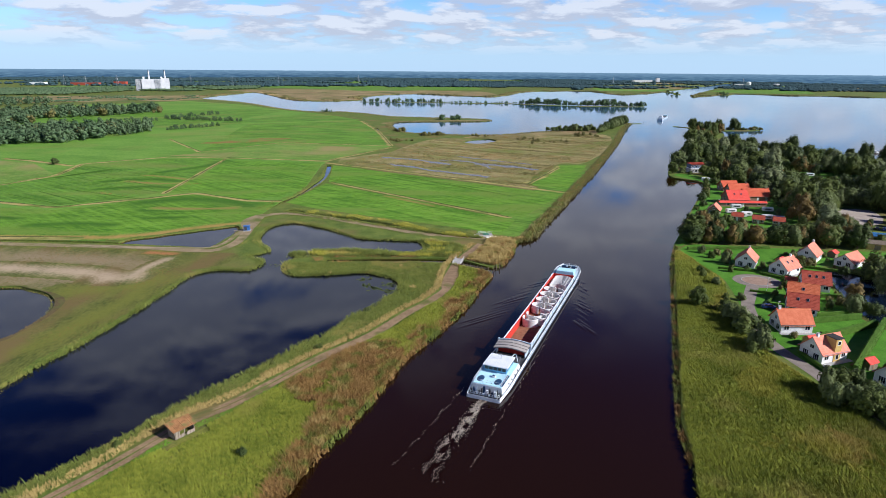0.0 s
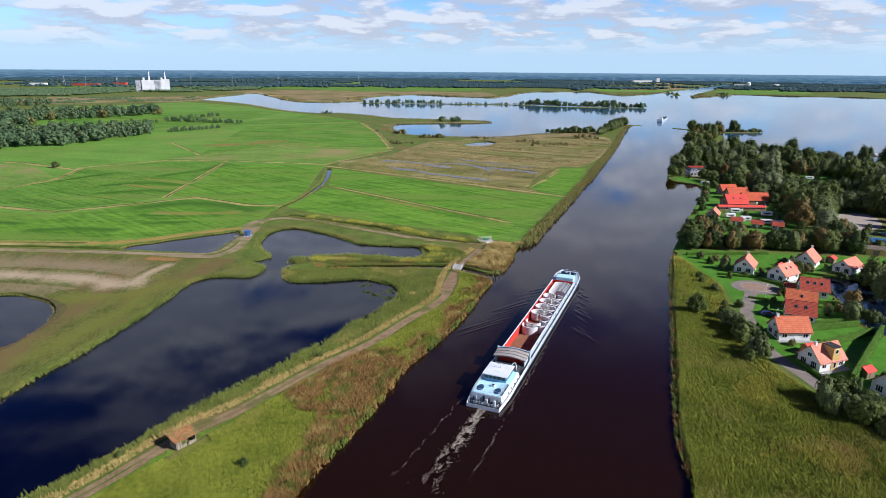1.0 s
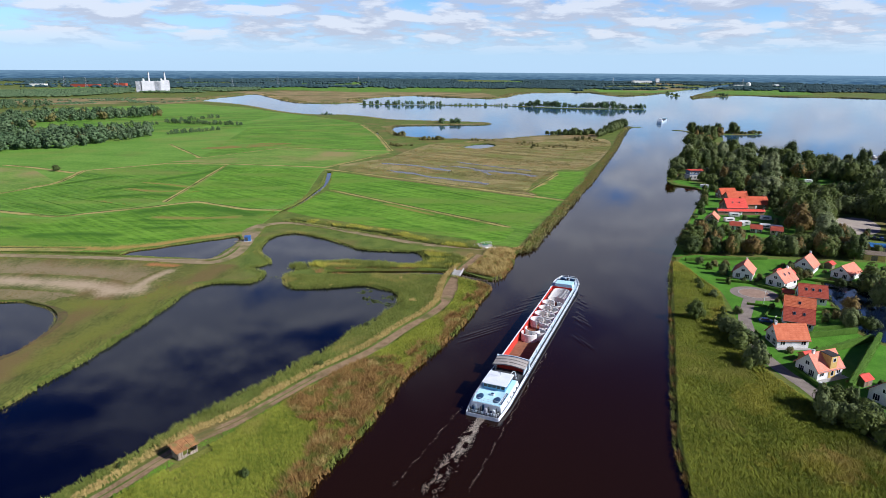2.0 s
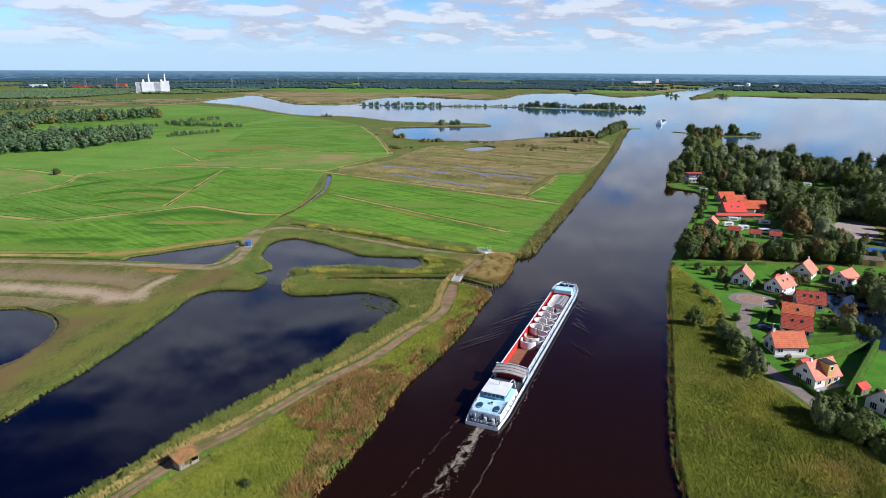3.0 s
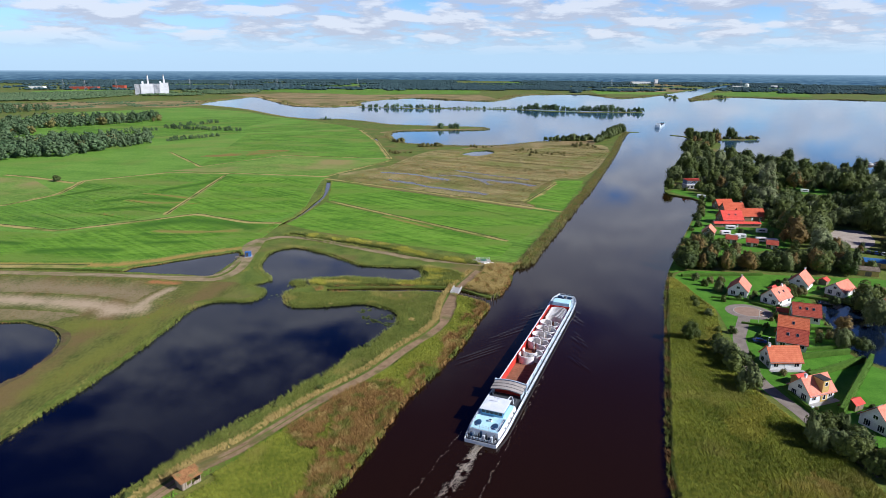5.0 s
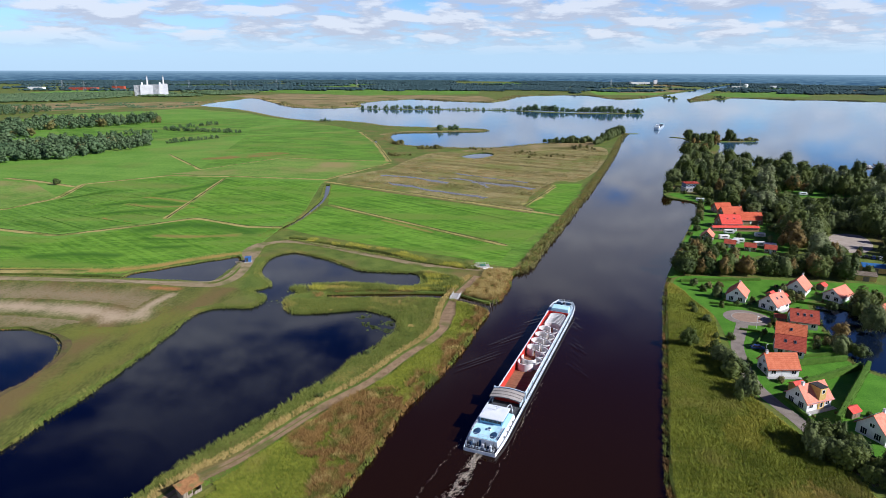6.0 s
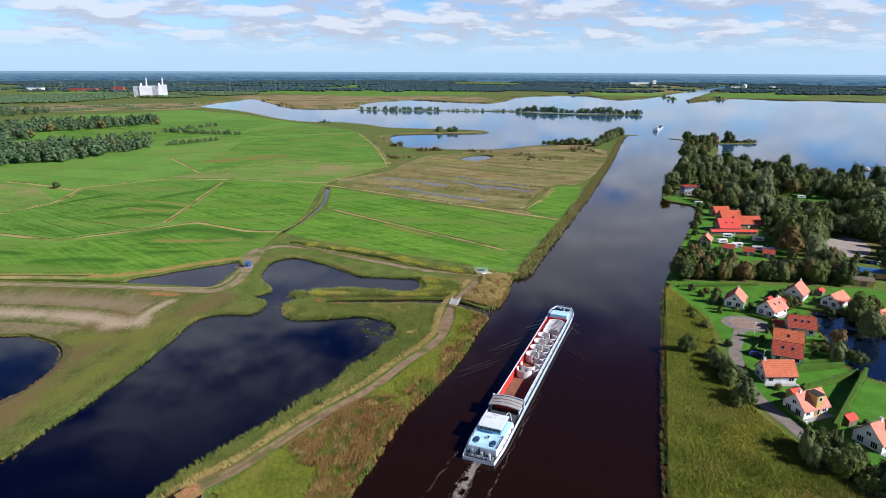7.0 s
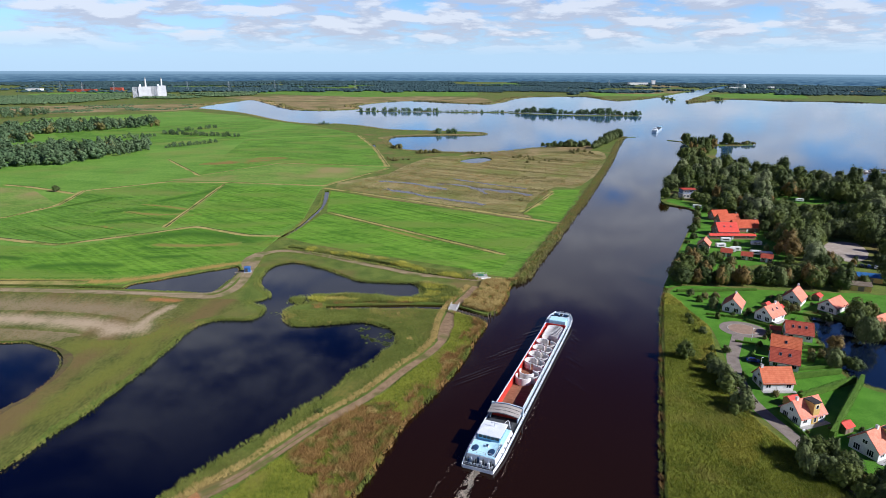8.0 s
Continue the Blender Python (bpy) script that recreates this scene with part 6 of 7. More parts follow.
# decks: stern, side gangways, bow
# stern deck coloured dark to paint in the shade along its side decks
for name, y0, y1, material in (("stern_deck", 0.1, 24, DARK_DECK), ("bow_deck", 90, 102.6, SHIP_GREY)):
    bm = bmesh.new()
    prev = None
    for k in range(19):
        s = y0 + (y1 - y0) * k / 18
        row = [bm.verts.new((x, s, sheer(s) - 0.18)) for x in (-half_beam(s) + 0.06, half_beam(s) - 0.06)]
        if prev:
            bm.faces.new((prev[0], prev[1], row[1], row[0]))
        prev = row
    part(name, bm, material, ship)
for side in (-1, 1):
    x0, x1 = sorted((side * 4.02, side * 4.7))
    part("gangway", boxed(x0, 24, 2.2, x1, 90, 2.3, bevel=0), DARK_DECK, ship, "narrow dark side deck")
    x0, x1 = sorted((side * 3.8, side * 4.02))
    part("coaming", boxed(x0, 22, 2.0, x1, 90.5, 3.6, bevel=0.03), SHIP_GREY, ship, "blue-grey hold coaming")
    part("coaming_rail", boxed(x0 - 0.06, 22, 3.6, x1 + 0.06, 90.5, 3.72), SHIP_WHITE, ship)
    x0, x1 = sorted((side * 3.72, side * 3.795))
    part("hold_side", boxed(x0, 24, 0.3, x1, 90, 3.62, bevel=0), HOLD_RED, ship, "red painted inner hold wall")
    for k in range(14):
        yy = 26 + 4.7 * k
        a, b = sorted((side * 4.02, side * 4.16))
        part("coaming_bracket", boxed(a, yy, 2.25, b, yy + 0.15, 3.5, bevel=0), SHIP_GREY, ship)
part("hold_floor", boxed(-3.72, 24, 0.85, 3.72, 90, 1.05, bevel=0), HOLD_FLOOR, ship, "rust brown plank floor")
part("hold_end", boxed(-3.8, 90, 0.3, 3.8, 90.3, 3.7), HOLD_RED, ship, "dark red forward bulkhead")
part("hold_end", boxed(-3.8, 23.7, 0.3, 3.8, 24, 3.7), HOLD_RED, ship, "dark red after bulkhead")


def arched(y0, y1, half, base, rise, thick, n=12):
    """A low arched cover across the ship."""
    bm = bmesh.new()
    ends = []
    for y in (y0, y1):
        up = [bm.verts.new((-half + 2 * half * k / n, y, base + rise * math.sin(math.pi * k / n))) for k in range(n + 1)]
        dn = [bm.verts.new((v.co.x, y, v.co.z - thick)) for v in up]
        ends.append((up, dn))
    (u0, d0), (u1, d1) = ends
    for k in range(n):
        bm.faces.new((u0[k], u0[k + 1], u1[k + 1], u1[k]))
        bm.faces.new((d0[k + 1], d0[k], d1[k], d1[k + 1]))
        bm.faces.new((u0[k + 1], u0[k], d0[k], d0[k + 1]))
        bm.faces.new((u1[k], u1[k + 1], d1[k + 1], d1[k]))
    bmesh.ops.recalc_face_normals(bm, faces=bm.faces)
    return bm


for k in range(3):
    part("hatch_cover", arched(21.2 + 1.45 * k, 22.6 + 1.45 * k, 4.4, 4.3 + 0.12 * k, 0.55, 0.3), HATCH, ship, "stacked arched hatch cover")
part("hatch_gantry", arched(25.7, 26.1, 4.6, 4.75, 0.5, 0.3), SHIP_GREY, ship, "grey-blue hatch crane beam")
for side in (-1, 1):
    a, b = sorted((side * 4.2, side * 4.6))
    part("gantry_leg", boxed(a, 25.5, 2.1, b, 26.3, 4.9), SHIP_GREY, ship)
part("engine_hatch", boxed(-3.3, 17, 2.0, 3.3, 20.4, 3.2), DARK_DECK, ship, "dark low deck house")

# accommodation, wheelhouse and stern
bm = bmesh.new()
foot = [(-4.0, 2.3), (4.0, 2.3), (4.6, 8.0), (4.6, 16.5), (-4.6, 16.5), (-4.6, 8.0)]
top = [(-3.65, 2.5), (3.65, 2.5), (3.95, 8.0), (3.95, 16.3), (-3.95, 16.3), (-3.95, 8.0)]
lo, hi = [bm.verts.new((x, y, 1.35)) for x, y in foot], [bm.verts.new((x, y, 3.3)) for x, y in top]
bm.faces.new(hi)
for i in range(6):
    bm.faces.new((lo[i], lo[(i + 1) % 6], hi[(i + 1) % 6], hi[i]))
bmesh.ops.recalc_face_normals(bm, faces=bm.faces)
accommodation = part("accommodation", bm, SHIP_WHITE, ship, "white sloping deckhouse side")
bm = bmesh.new()
bm.faces.new([bm.verts.new((x * 0.97, 2.6 if y < 4 else (y if y < 9 else 16.2), 3.31)) for x, y in top])
g = bmesh.ops.extrude_face_region(bm, geom=bm.faces[:])
for v in g["geom"]:
    if isinstance(v, bmesh.types.BMVert):
        v.co.z += 0.1
bmesh.ops.recalc_face_normals(bm, faces=bm.faces)
part("accommodation_roof", bm, SHIP_BLUE, ship, "pale blue painted roof deck")
for side in (-1, 1):
    for k in range(4):
        w = part("porthole", boxed(-0.03, -0.24, -0.2, 0.03, 0.24, 0.2, bevel=0.02), GLASS, accommodation)
        w.matrix_basis = pose(side * 4.3, 6.5 + 2.5 * k, 2.65, 0, -side * 25, 0)
    bm = bmesh.new()
    bmesh.ops.create_uvsphere(bm, u_segments=20, v_segments=8, radius=1, matrix=Matrix.Translation((side * 2.2 - 0.2, 5.2 if side < 0 else 4.9, 3.42)) @ Matrix.Diagonal((0.85, 1.5, 0.28, 1)))
    part("skylight", bm, NAVY, ship, "dark blue oval skylight cover")
for k in range(17):
    gx, gy, gs = -3.5 + 0.43 * k, 1.6 + 0.55 * math.sin(k * 2.1), 0.2 + 0.1 * math.sin(k * 3.7)
    part("deck_gear", boxed(gx - gs, gy - 0.24, 1.42, gx + gs, gy + 0.24, 2.25 + 0.3 * (k * 5 % 4), bevel=0.05), (DARK_DECK, NAVY, SHIP_WHITE, DARK_DECK, SHIP_GREY)[k * 3 % 5], ship, "small deck locker")
part("vent", boxed(-0.1, 6.4, 3.4, 0.7, 7.3, 3.8), SHIP_WHITE, ship)
part("vent_cap", boxed(0.0, 6.5, 3.8, 0.6, 7.2, 3.9), NAVY, ship)
wheelhouse = part("wheelhouse", boxed(-2.95, 9.3, 3.4, 2.75, 15.4, 5.0, bevel=0.08), SHIP_EDGE, ship, "blue wheelhouse with wide windows")
part("wheelhouse_roof", boxed(-3.35, 8.9, 5.0, 3.15, 15.8, 5.22, bevel=0.08), SHIP_WHITE, ship, "white flat wheelhouse roof")
for k in range(5):
    part("pane", boxed(-2.8 + 1.1 * k, 9.25, 4.0, -1.85 + 1.1 * k, 9.31, 4.85, bevel=0), GLASS, wheelhouse)
    part("pane", boxed(-2.8 + 1.1 * k, 15.39, 4.0, -1.85 + 1.1 * k, 15.45, 4.85, bevel=0), GLASS, wheelhouse)
for k in range(4):
    part("pane", boxed(2.74, 9.6 + 1.4 * k, 4.0, 2.8, 10.8 + 1.4 * k, 4.85, bevel=0), GLASS, wheelhouse)
    part("pane", boxed(-3.01, 9.6 + 1.4 * k, 4.0, -2.94, 10.8 + 1.4 * k, 4.85, bevel=0), GLASS, wheelhouse)
# dark strip draws the roof's edge together with the shade along it
part("roof_border", boxed(3.05, 3.2, 3.41, 3.7, 9.0, 3.47, bevel=0), NAVY, ship, "dark blue edge and painted shade of the roof deck")
part("radar_mast", tube(bmesh.new(), (0.1, 13.5, 5.2), (0.1, 13.5, 6.5), 0.09), SHIP_WHITE, ship)
part("radar_bar", boxed(-0.9, 13.42, 6.2, 1.1, 13.58, 6.35), SHIP_WHITE, ship)


def rail(points, height, posts=2.0):
    """A tube railing along a line on deck."""
    bm = bmesh.new()
    for p, q in zip(points, points[1:]):
        p, q = Vector(p), Vector(q)
        for h in (height, height * 0.5):
            tube(bm, p + Vector((0, 0, h)), q + Vector((0, 0, h)), 0.035, sides=6)
        n = max(1, int((q - p).length / posts))
        for k in range(n + 1):
            b = p.lerp(q, k / n)
            tube(bm, b, b + Vector((0, 0, height)), 0.035, sides=6)
    return bm


part("railing", rail([(-3.6, 8.8, 3.4), (-3.45, 2.8, 3.4), (3.45, 2.8, 3.4), (3.6, 8.8, 3.4)], 1.0), SHIP_WHITE, ship, "white tube railing")
part("railing", rail([(-3.6, 1.2, 1.5), (-3.4, 0.3, 1.5), (3.4, 0.3, 1.5), (3.6, 1.2, 1.5)], 0.9, 1.0), SHIP_WHITE, ship, "white tube railing")
part("railing", rail([(-4.3, 94, 3.1), (-3.8, 97.5, 3.4), (-2.3, 101, 3.7), (2.3, 101, 3.7), (3.8, 97.5, 3.4), (4.3, 94, 3.1)], 0.9, 1.5), SHIP_WHITE, ship, "white tube railing")
bm = bmesh.new()
prev = None
for k in range(11):
    a = math.pi * k / 10
    p = Vector((3.4 - 0.2 * k, 16.8 + 1.4 * math.sin(a), 3.6 + 1.2 * math.sin(a)))
    ring = [bm.verts.new(p + 0.12 * Vector((math.cos(q * 1.0472) * 0.8, math.cos(q * 1.0472) * 0.3, math.sin(q * 1.0472)))) for q in range(6)]
    if prev:
        for q in range(6):
            bm.faces.new((prev[q], prev[(q + 1) % 6], ring[(q + 1) % 6], ring[q]))
    prev = ring
part("crane_boom", bm, SHIP_WHITE, ship, "white curved davit")
for x in (-2.2, -0.7, 0.9, 2.3):
    part("winch", tube(bmesh.new(), (x - 0.45, 0.95, 1.75), (x + 0.45, 0.95, 1.75), 0.3, sides=12), SHIP_GREY, ship, "grey steel mooring winch")
    part("bollard", tube(bmesh.new(), (x, 0.7, 1.4), (x, 0.7, 2.2), 0.16, sides=10), DARK_DECK, ship)
part("bow_hatch", boxed(-3.1, 92.0, 2.4, 3.1, 96.2, 4.3, bevel=0.1), SHIP_BLUE, ship, "pale blue fore deck house")
part("bow_locker", boxed(-2.2, 96.6, 2.8, 2.2, 97.6, 3.8, bevel=0.06), SHIP_WHITE, ship)
for x in (-1.7, 1.7):
    part("anchor_winch", tube(bmesh.new(), (x - 0.7, 99.2, 3.9), (x + 0.7, 99.2, 3.9), 0.5, sides=12), NAVY, ship, "dark blue anchor winch")
    part("bollard", tube(bmesh.new(), (x * 1.6, 97.8, 3.0), (x * 1.6, 97.8, 3.9), 0.17, sides=10), DARK_DECK, ship)
for x, y, w, h in ((-3.0, 97.0, 0.5, 0.9), (3.0, 97.0, 0.5, 0.9), (-0.6, 98.4, 0.7, 0.7), (0.8, 98.2, 0.5, 0.8), (-2.6, 99.6, 0.4, 0.7), (2.6, 99.6, 0.4, 0.7), (0.0, 100.2, 0.9, 0.6)):
    part("bow_gear", boxed(x - w / 2, y - w / 2, 2.9, x + w / 2, y + w / 2, 3.4 + h, bevel=0.05), random.choice((DARK_DECK, NAVY, SHIP_WHITE)), ship, "small fore deck fitting")
part("foremast", tube(bmesh.new(), (0, 100.4, 3.4), (0, 100.4, 5.0), 0.1, 0.06), SHIP_WHITE, ship)


def half_ring(radius, thick, height, sweep=180, n=20):
    """A curved wall segment standing on end."""
    bm = bmesh.new()
    prev = None
    for k in range(n + 1):
        a = radians(sweep) * k / n - radians(sweep) / 2
        ring = [bm.verts.new((r * math.cos(a), r * math.sin(a), z)) for r, z in ((radius, 0), (radius, height), (radius - thick, height), (radius - thick, 0))]
        if prev:
            for i in range(4):
                bm.faces.new((prev[i], prev[(i + 1) % 4], ring[(i + 1) % 4], ring[i]))
        else:
            bm.faces.new(ring)
        prev = ring
    bm.faces.new(prev[::-1])
    bmesh.ops.recalc_face_normals(bm, faces=bm.faces)
    bmesh.ops.bevel(bm, geom=[e for e in bm.edges if len(e.link_faces) == 2 and e.calc_face_angle(0) > 1.0], offset=0.03, segments=1, affect="EDGES")
    return bm


# x, y from the stern, turn of the bulge, radius, sweep: standing segments from aft to forward
SEGMENTS = [(-0.95, 47.0, 250, 2.6, 185), (-0.7, 50.4, 248, 2.6, 180), (1.7, 48.8, 345, 1.95, 200), (1.75, 52.85, 345, 1.95, 200)]
for k in range(4):
    SEGMENTS += [(-1.42, 58.2 + 5.4 * k, 158, 2.22, 255), (1.5, 57.0 + 5.4 * k, 336, 2.12, 245)]
for x, y, turn, radius, sweep in SEGMENTS:
    ob = part("concrete_segment", half_ring(radius, 0.32, 2.4, sweep, 28), CONCRETE)
    ob.matrix_basis = SHIP_POSE @ pose(SHIP_X + x, y, 1.05, 0, 0, turn)
    tagged(ob, "pale curved concrete segment standing in the hold", "concrete segment", "concrete segments in the hold")
for k in range(9):
    ob = part("concrete_segment", half_ring(3.4, 0.32, 2.2, 160, 24), CONCRETE)
    ob.matrix_basis = SHIP_POSE @ pose(SHIP_X + 0.1, 77.6 + 1.15 * k, 1.05, 0, 0, 72)
    tagged(ob, "pale curved concrete segment nested in a row", "concrete segment", "concrete segments in the hold")


def hull_wake():
    """Foam churned up behind the stern and thin lines of it beside the hull."""
    verts, faces = [], []

    def streak(x, y, length, width, heading, bend):
        b = len(verts)
        for k in range(7):
            w = width * math.sin(math.pi * (k + 0.5) / 7)
            verts.append(tuple(WAKE_POSE @ Vector((SHIP_X + x - w * math.sin(heading), y + w * math.cos(heading), 0.035))))
            verts.append(tuple(WAKE_POSE @ Vector((SHIP_X + x + w * math.sin(heading), y - w * math.cos(heading), 0.035))))
            if k:
                faces.append((b + 2 * k - 2, b + 2 * k - 1, b + 2 * k + 1, b + 2 * k))
            x, y, heading = x + length / 7 * math.cos(heading), y + length / 7 * math.sin(heading), heading + bend / 7 * math.cos(0.9 * k)

    for k in range(3000):
        u = rng.uniform(0, 1) ** 1.7
        s = 0.1 - 32 * u
        edge = rng.normal(0, 0.35 + 0.85 * u)
        x = edge - 1.2 * u + 0.4 * math.sin(s * 0.35) * u
        if noise.noise((x * 0.9, s * 0.3, 2)) < -0.35 + 0.55 * u:
            continue
        streak(x, s, rng.uniform(0.3, 1.1) * (0.6 + 0.7 * u), rng.uniform(0.006, 0.02) * (2.2 - 1.8 * u), math.pi / 2 + rng.normal(0, 0.5) - 0.5 * np.sign(edge), rng.uniform(-7, 7))
    for n, x0, slope, y0, y1 in ((320, 6.1, 0.0, -26, 40), (160, -6.3, 0.06, -30, 4)):
        for k in range(n):
            s = rng.uniform(y0, y1)
            if noise.noise((s * 0.6, x0, 7)) > -0.2:
                streak(x0 + slope * s + 0.2 * math.sin(s * 0.9) + rng.normal(0, 0.08), s, rng.uniform(0.15, 0.45), rng.uniform(0.01, 0.02), rng.uniform(0, 6.28), rng.uniform(-2, 2))
    me = mesh_from_arrays("wake_foam", np.array(verts), np.array(faces))
    tagged(link_mesh("wake_foam", me, mat("foam", (0.36, 0.29, 0.21), (0.78, 0.7, 0.58), 1.0, island=0.5)), "white churned foam behind the barge", "foam", kind="stuff")


hull_wake()


def wake_ripples():
    """Low crests that fan out from the bow on both sides."""
    verts, faces = [], []
    for side in (-1, 1):
        for k in range(16 if side < 0 else 15):
            s0, x0 = 94 - 2.9 * k + 1.6 * math.sin(5.1 * k), 5.4 + 0.42 * k + 1.0 * math.sin(3.7 * k)
            length, turn = (6 + 1.1 * k if side < 0 else 4.5 + 0.6 * k), radians(52 if side < 0 else 62)
            n = 14
            for j in range(n + 1):
                u = j / n
                cx = side * (x0 + length * u * math.sin(turn) * 0.55)
                cy = s0 - length * u * math.cos(turn) * 1.15
                h = (0.06 + 0.04 * math.sin(7.3 * k)) * math.sin(math.pi * u) ** 0.7
                for dy, dz in ((-0.8, 0), (0, h * 0.8), (0.8, 0)):
                    verts.append(tuple(WAKE_POSE @ Vector((SHIP_X + cx + side * dy * 0.4, cy + dy, -0.018 + dz))))
                if j:
                    b = len(verts) - 6
                    faces += [(b, b + 1, b + 4, b + 3), (b + 1, b + 2, b + 5, b + 4)]
    me = mesh_from_arrays("bow_waves", np.array(verts), np.array(faces))
    me.polygons.foreach_set("use_smooth", [True] * len(me.polygons))
    tagged(link_mesh("bow_waves", me, CANAL), "low dark waves fanning out from the bow", "waves", kind="stuff")


wake_ripples()


def far_barge():
    b = thing("barge", pose(352, 1010, 0, 0, 0, -25), "distant loaded barge crossing the lake", "ship")
    bm = bmesh.new()
    rows = []
    for s, w in ((-42, 3.6), (-38, 4.5), (30, 4.5), (38, 3.4), (43, 0.8)):
        rows.append([bm.verts.new(v) for v in ((w, s, 2.2), (w * 0.96, s, -0.5), (-w * 0.96, s, -0.5), (-w, s, 2.2))])
    for a, c in zip(rows, rows[1:]):
        for i in range(4):
            bm.faces.new((a[i], a[(i + 1) % 4], c[(i + 1) % 4], c[i]))
    bm.faces.new(rows[0]), bm.faces.new(rows[-1])
    bmesh.ops.recalc_face_normals(bm, faces=bm.faces)
    part("hull", bm, SHIP_GREY, b)
    part("hatches", arched(-22, 32, 3.4, 2.5, 0.3, 0.4), DARK_DECK, b, "dark closed hatch covers")
    part("deckhouse", boxed(-3.6, -40, 2.2, 3.6, -28, 4.6), SHIP_WHITE, b)
    part("wheelhouse", boxed(-2.4, -34, 4.6, 2.4, -29, 7.0), SHIP_WHITE, b)
    part("bow_house", boxed(-3, 33, 2.2, 3, 37, 3.8), SHIP_BLUE, b)


far_barge()

# ---------------- small things on the left bank ----------------
ROOF_RUST = mat("rusty_reed_roof", (0.2, 0.095, 0.038), (0.4, 0.2, 0.085), 0.9, fine=5, bump=0.03, third=(0.16, 0.15, 0.05), third_scale=0.5, third_range=(0.52, 0.68))
PALE_BOARD = mat("pale_weathered_board", (0.22, 0.18, 0.13), (0.36, 0.31, 0.24), 1.5, stretch=(1, 1, 0.3), bump=0.008)
HUT_BLUE = mat("blue_painted_steel", (0.03, 0.1, 0.28), (0.06, 0.16, 0.4), 1.0, rough=0.45)


def shelter():
    """Open fronted wooden shelter with a rusty single slope roof."""
    h = thing("shelter", pose(-54.4, 111.6, LAND + 0.05, 0, 0, 52) @ Matrix.Diagonal((0.92, 0.92, 0.92, 1)), "weathered pale wooden shelter with a rust brown roof", "shelter")
    for x in (-2.3, 0, 2.3):
        for y, top in ((-1.3, 2.2), (1.3, 2.75)):
            part("post", boxed(x - 0.08, y - 0.08, 0, x + 0.08, y + 0.08, top), PALE_BOARD, h)
    walls = {"back_wall": [(-2.35 + 0.235 * k, 1.42, 2.7) for k in range(20)], "front_wall": [(-2.3 + 0.23 * k, -1.42, 2.1 if k < 5 else 0.95) for k in range(20) if k not in (9, 10, 11)]}
    for name, row in walls.items():
        wall = part(name, boxed(row[0][0], row[0][1] - 0.05, 0.25, row[-1][0] + 0.2, row[0][1] + 0.05, 0.37), PALE_BOARD, h)
        for k, (x, y, top) in enumerate(row):
            part("board", boxed(x, y - 0.035 - 0.012 * (k % 2), 0.02, x + 0.215, y + 0.03, top - 0.05 * (k * 3 % 4), bevel=0.01), PALE_BOARD if k % 3 else WOODEN, wall)
    for x in (-2.38, 2.38):
        wall = part("end_wall", boxed(x - 0.05, -1.3, 0.25, x + 0.05, 1.3, 0.37), PALE_BOARD, h)
        for k in range(11):
            part("board", boxed(x - 0.035, -1.3 + 0.236 * k, 0.02, x + 0.04, -1.08 + 0.236 * k, 1.6 - 0.04 * (k * 3 % 4) if k < 7 else 2.3, bevel=0.01), PALE_BOARD if k % 3 else WOODEN, wall)
    part("beam", boxed(-2.5, -1.5, 2.05, 2.5, -1.36, 2.25), PALE_BOARD, h, "pale front beam")
    part("bench", boxed(-2.1, 0.6, 0.4, 2.1, 1.2, 0.48), WOODEN, h)
    roof = part("roof", boxed(-2.9, -1.95, 0, 2.9, 1.95, 0.14), ROOF_RUST, h, "rust brown roof with moss")
    roof.matrix_basis = pose(0, 0, 2.52, math.degrees(math.atan(0.21)))
    for k in range(7):
        part("roof_batten", boxed(-2.8 + 0.9 * k, -1.9, 0.14, -2.72 + 0.9 * k, 1.9, 0.19, bevel=0), ROOF_RUST, roof)


shelter()


def pump_hut():
    h = thing("pump_hut", pose(-92.2, 277.5, LAND + 0.05, 0, 0, 12), "small blue steel pump hut beside the pond", "hut")
    part("body", boxed(-1.35, -1.1, 0.3, 1.35, 1.1, 2.4), HUT_BLUE, h)
    part("roof", boxed(-1.5, -1.3, 2.4, 1.5, 1.3, 2.52), HUT_BLUE, h)
    part("door", boxed(-1.1, -1.16, 0.4, 0.1, -1.1, 2.1), DARK_DECK, h)
    part("base", boxed(-1.8, -1.6, 0, 1.8, 1.6, 0.3), SLAB, h)
    part("walkway", boxed(-6.0, -0.6, 0.05, -2.3, 0.6, 0.25), WOODEN, h)


pump_hut()


def culvert_bridge():
    """Small bridge that carries the track over the creek."""
    b = thing("footbridge", pose(5.6, 232.6, LAND, 0, 0, -14), "small concrete track bridge with pale railings", "bridge")
    part("deck", boxed(-1.7, -3.4, -0.25, 1.7, 3.4, 0.12), SLAB, b)
    for x in (-1.6, 1.6):
        part("railing", rail([(x, -3.4, 0.1), (x, 3.4, 0.1)], 1.0, 1.6), FRAME_WHITE, b)
        part("kerb", boxed(x - 0.12, -3.4, 0.12, x + 0.12, 3.4, 0.3), SLAB, b)


culvert_bridge()


def timber_fence():
    """Row of weathered piles with a plank along the creek's mouth."""
    f = thing("timber_revetment", pose(12.2, 226.2, -0.3, 0, 0, -31), "low weathered timber piles along a creek mouth", "revetment")
    part("plank", boxed(-5.6, -0.1, 0.8, 5.6, 0.1, 1.1), WOODEN, f)
    for k in range(8):
        part("pile", tube(bmesh.new(), (-5.4 + 1.55 * k, 0.18, -0.6), (-5.4 + 1.55 * k, 0.18, 1.35 + 0.12 * (k % 3)), 0.14, sides=8), WOODEN, f)


timber_fence()


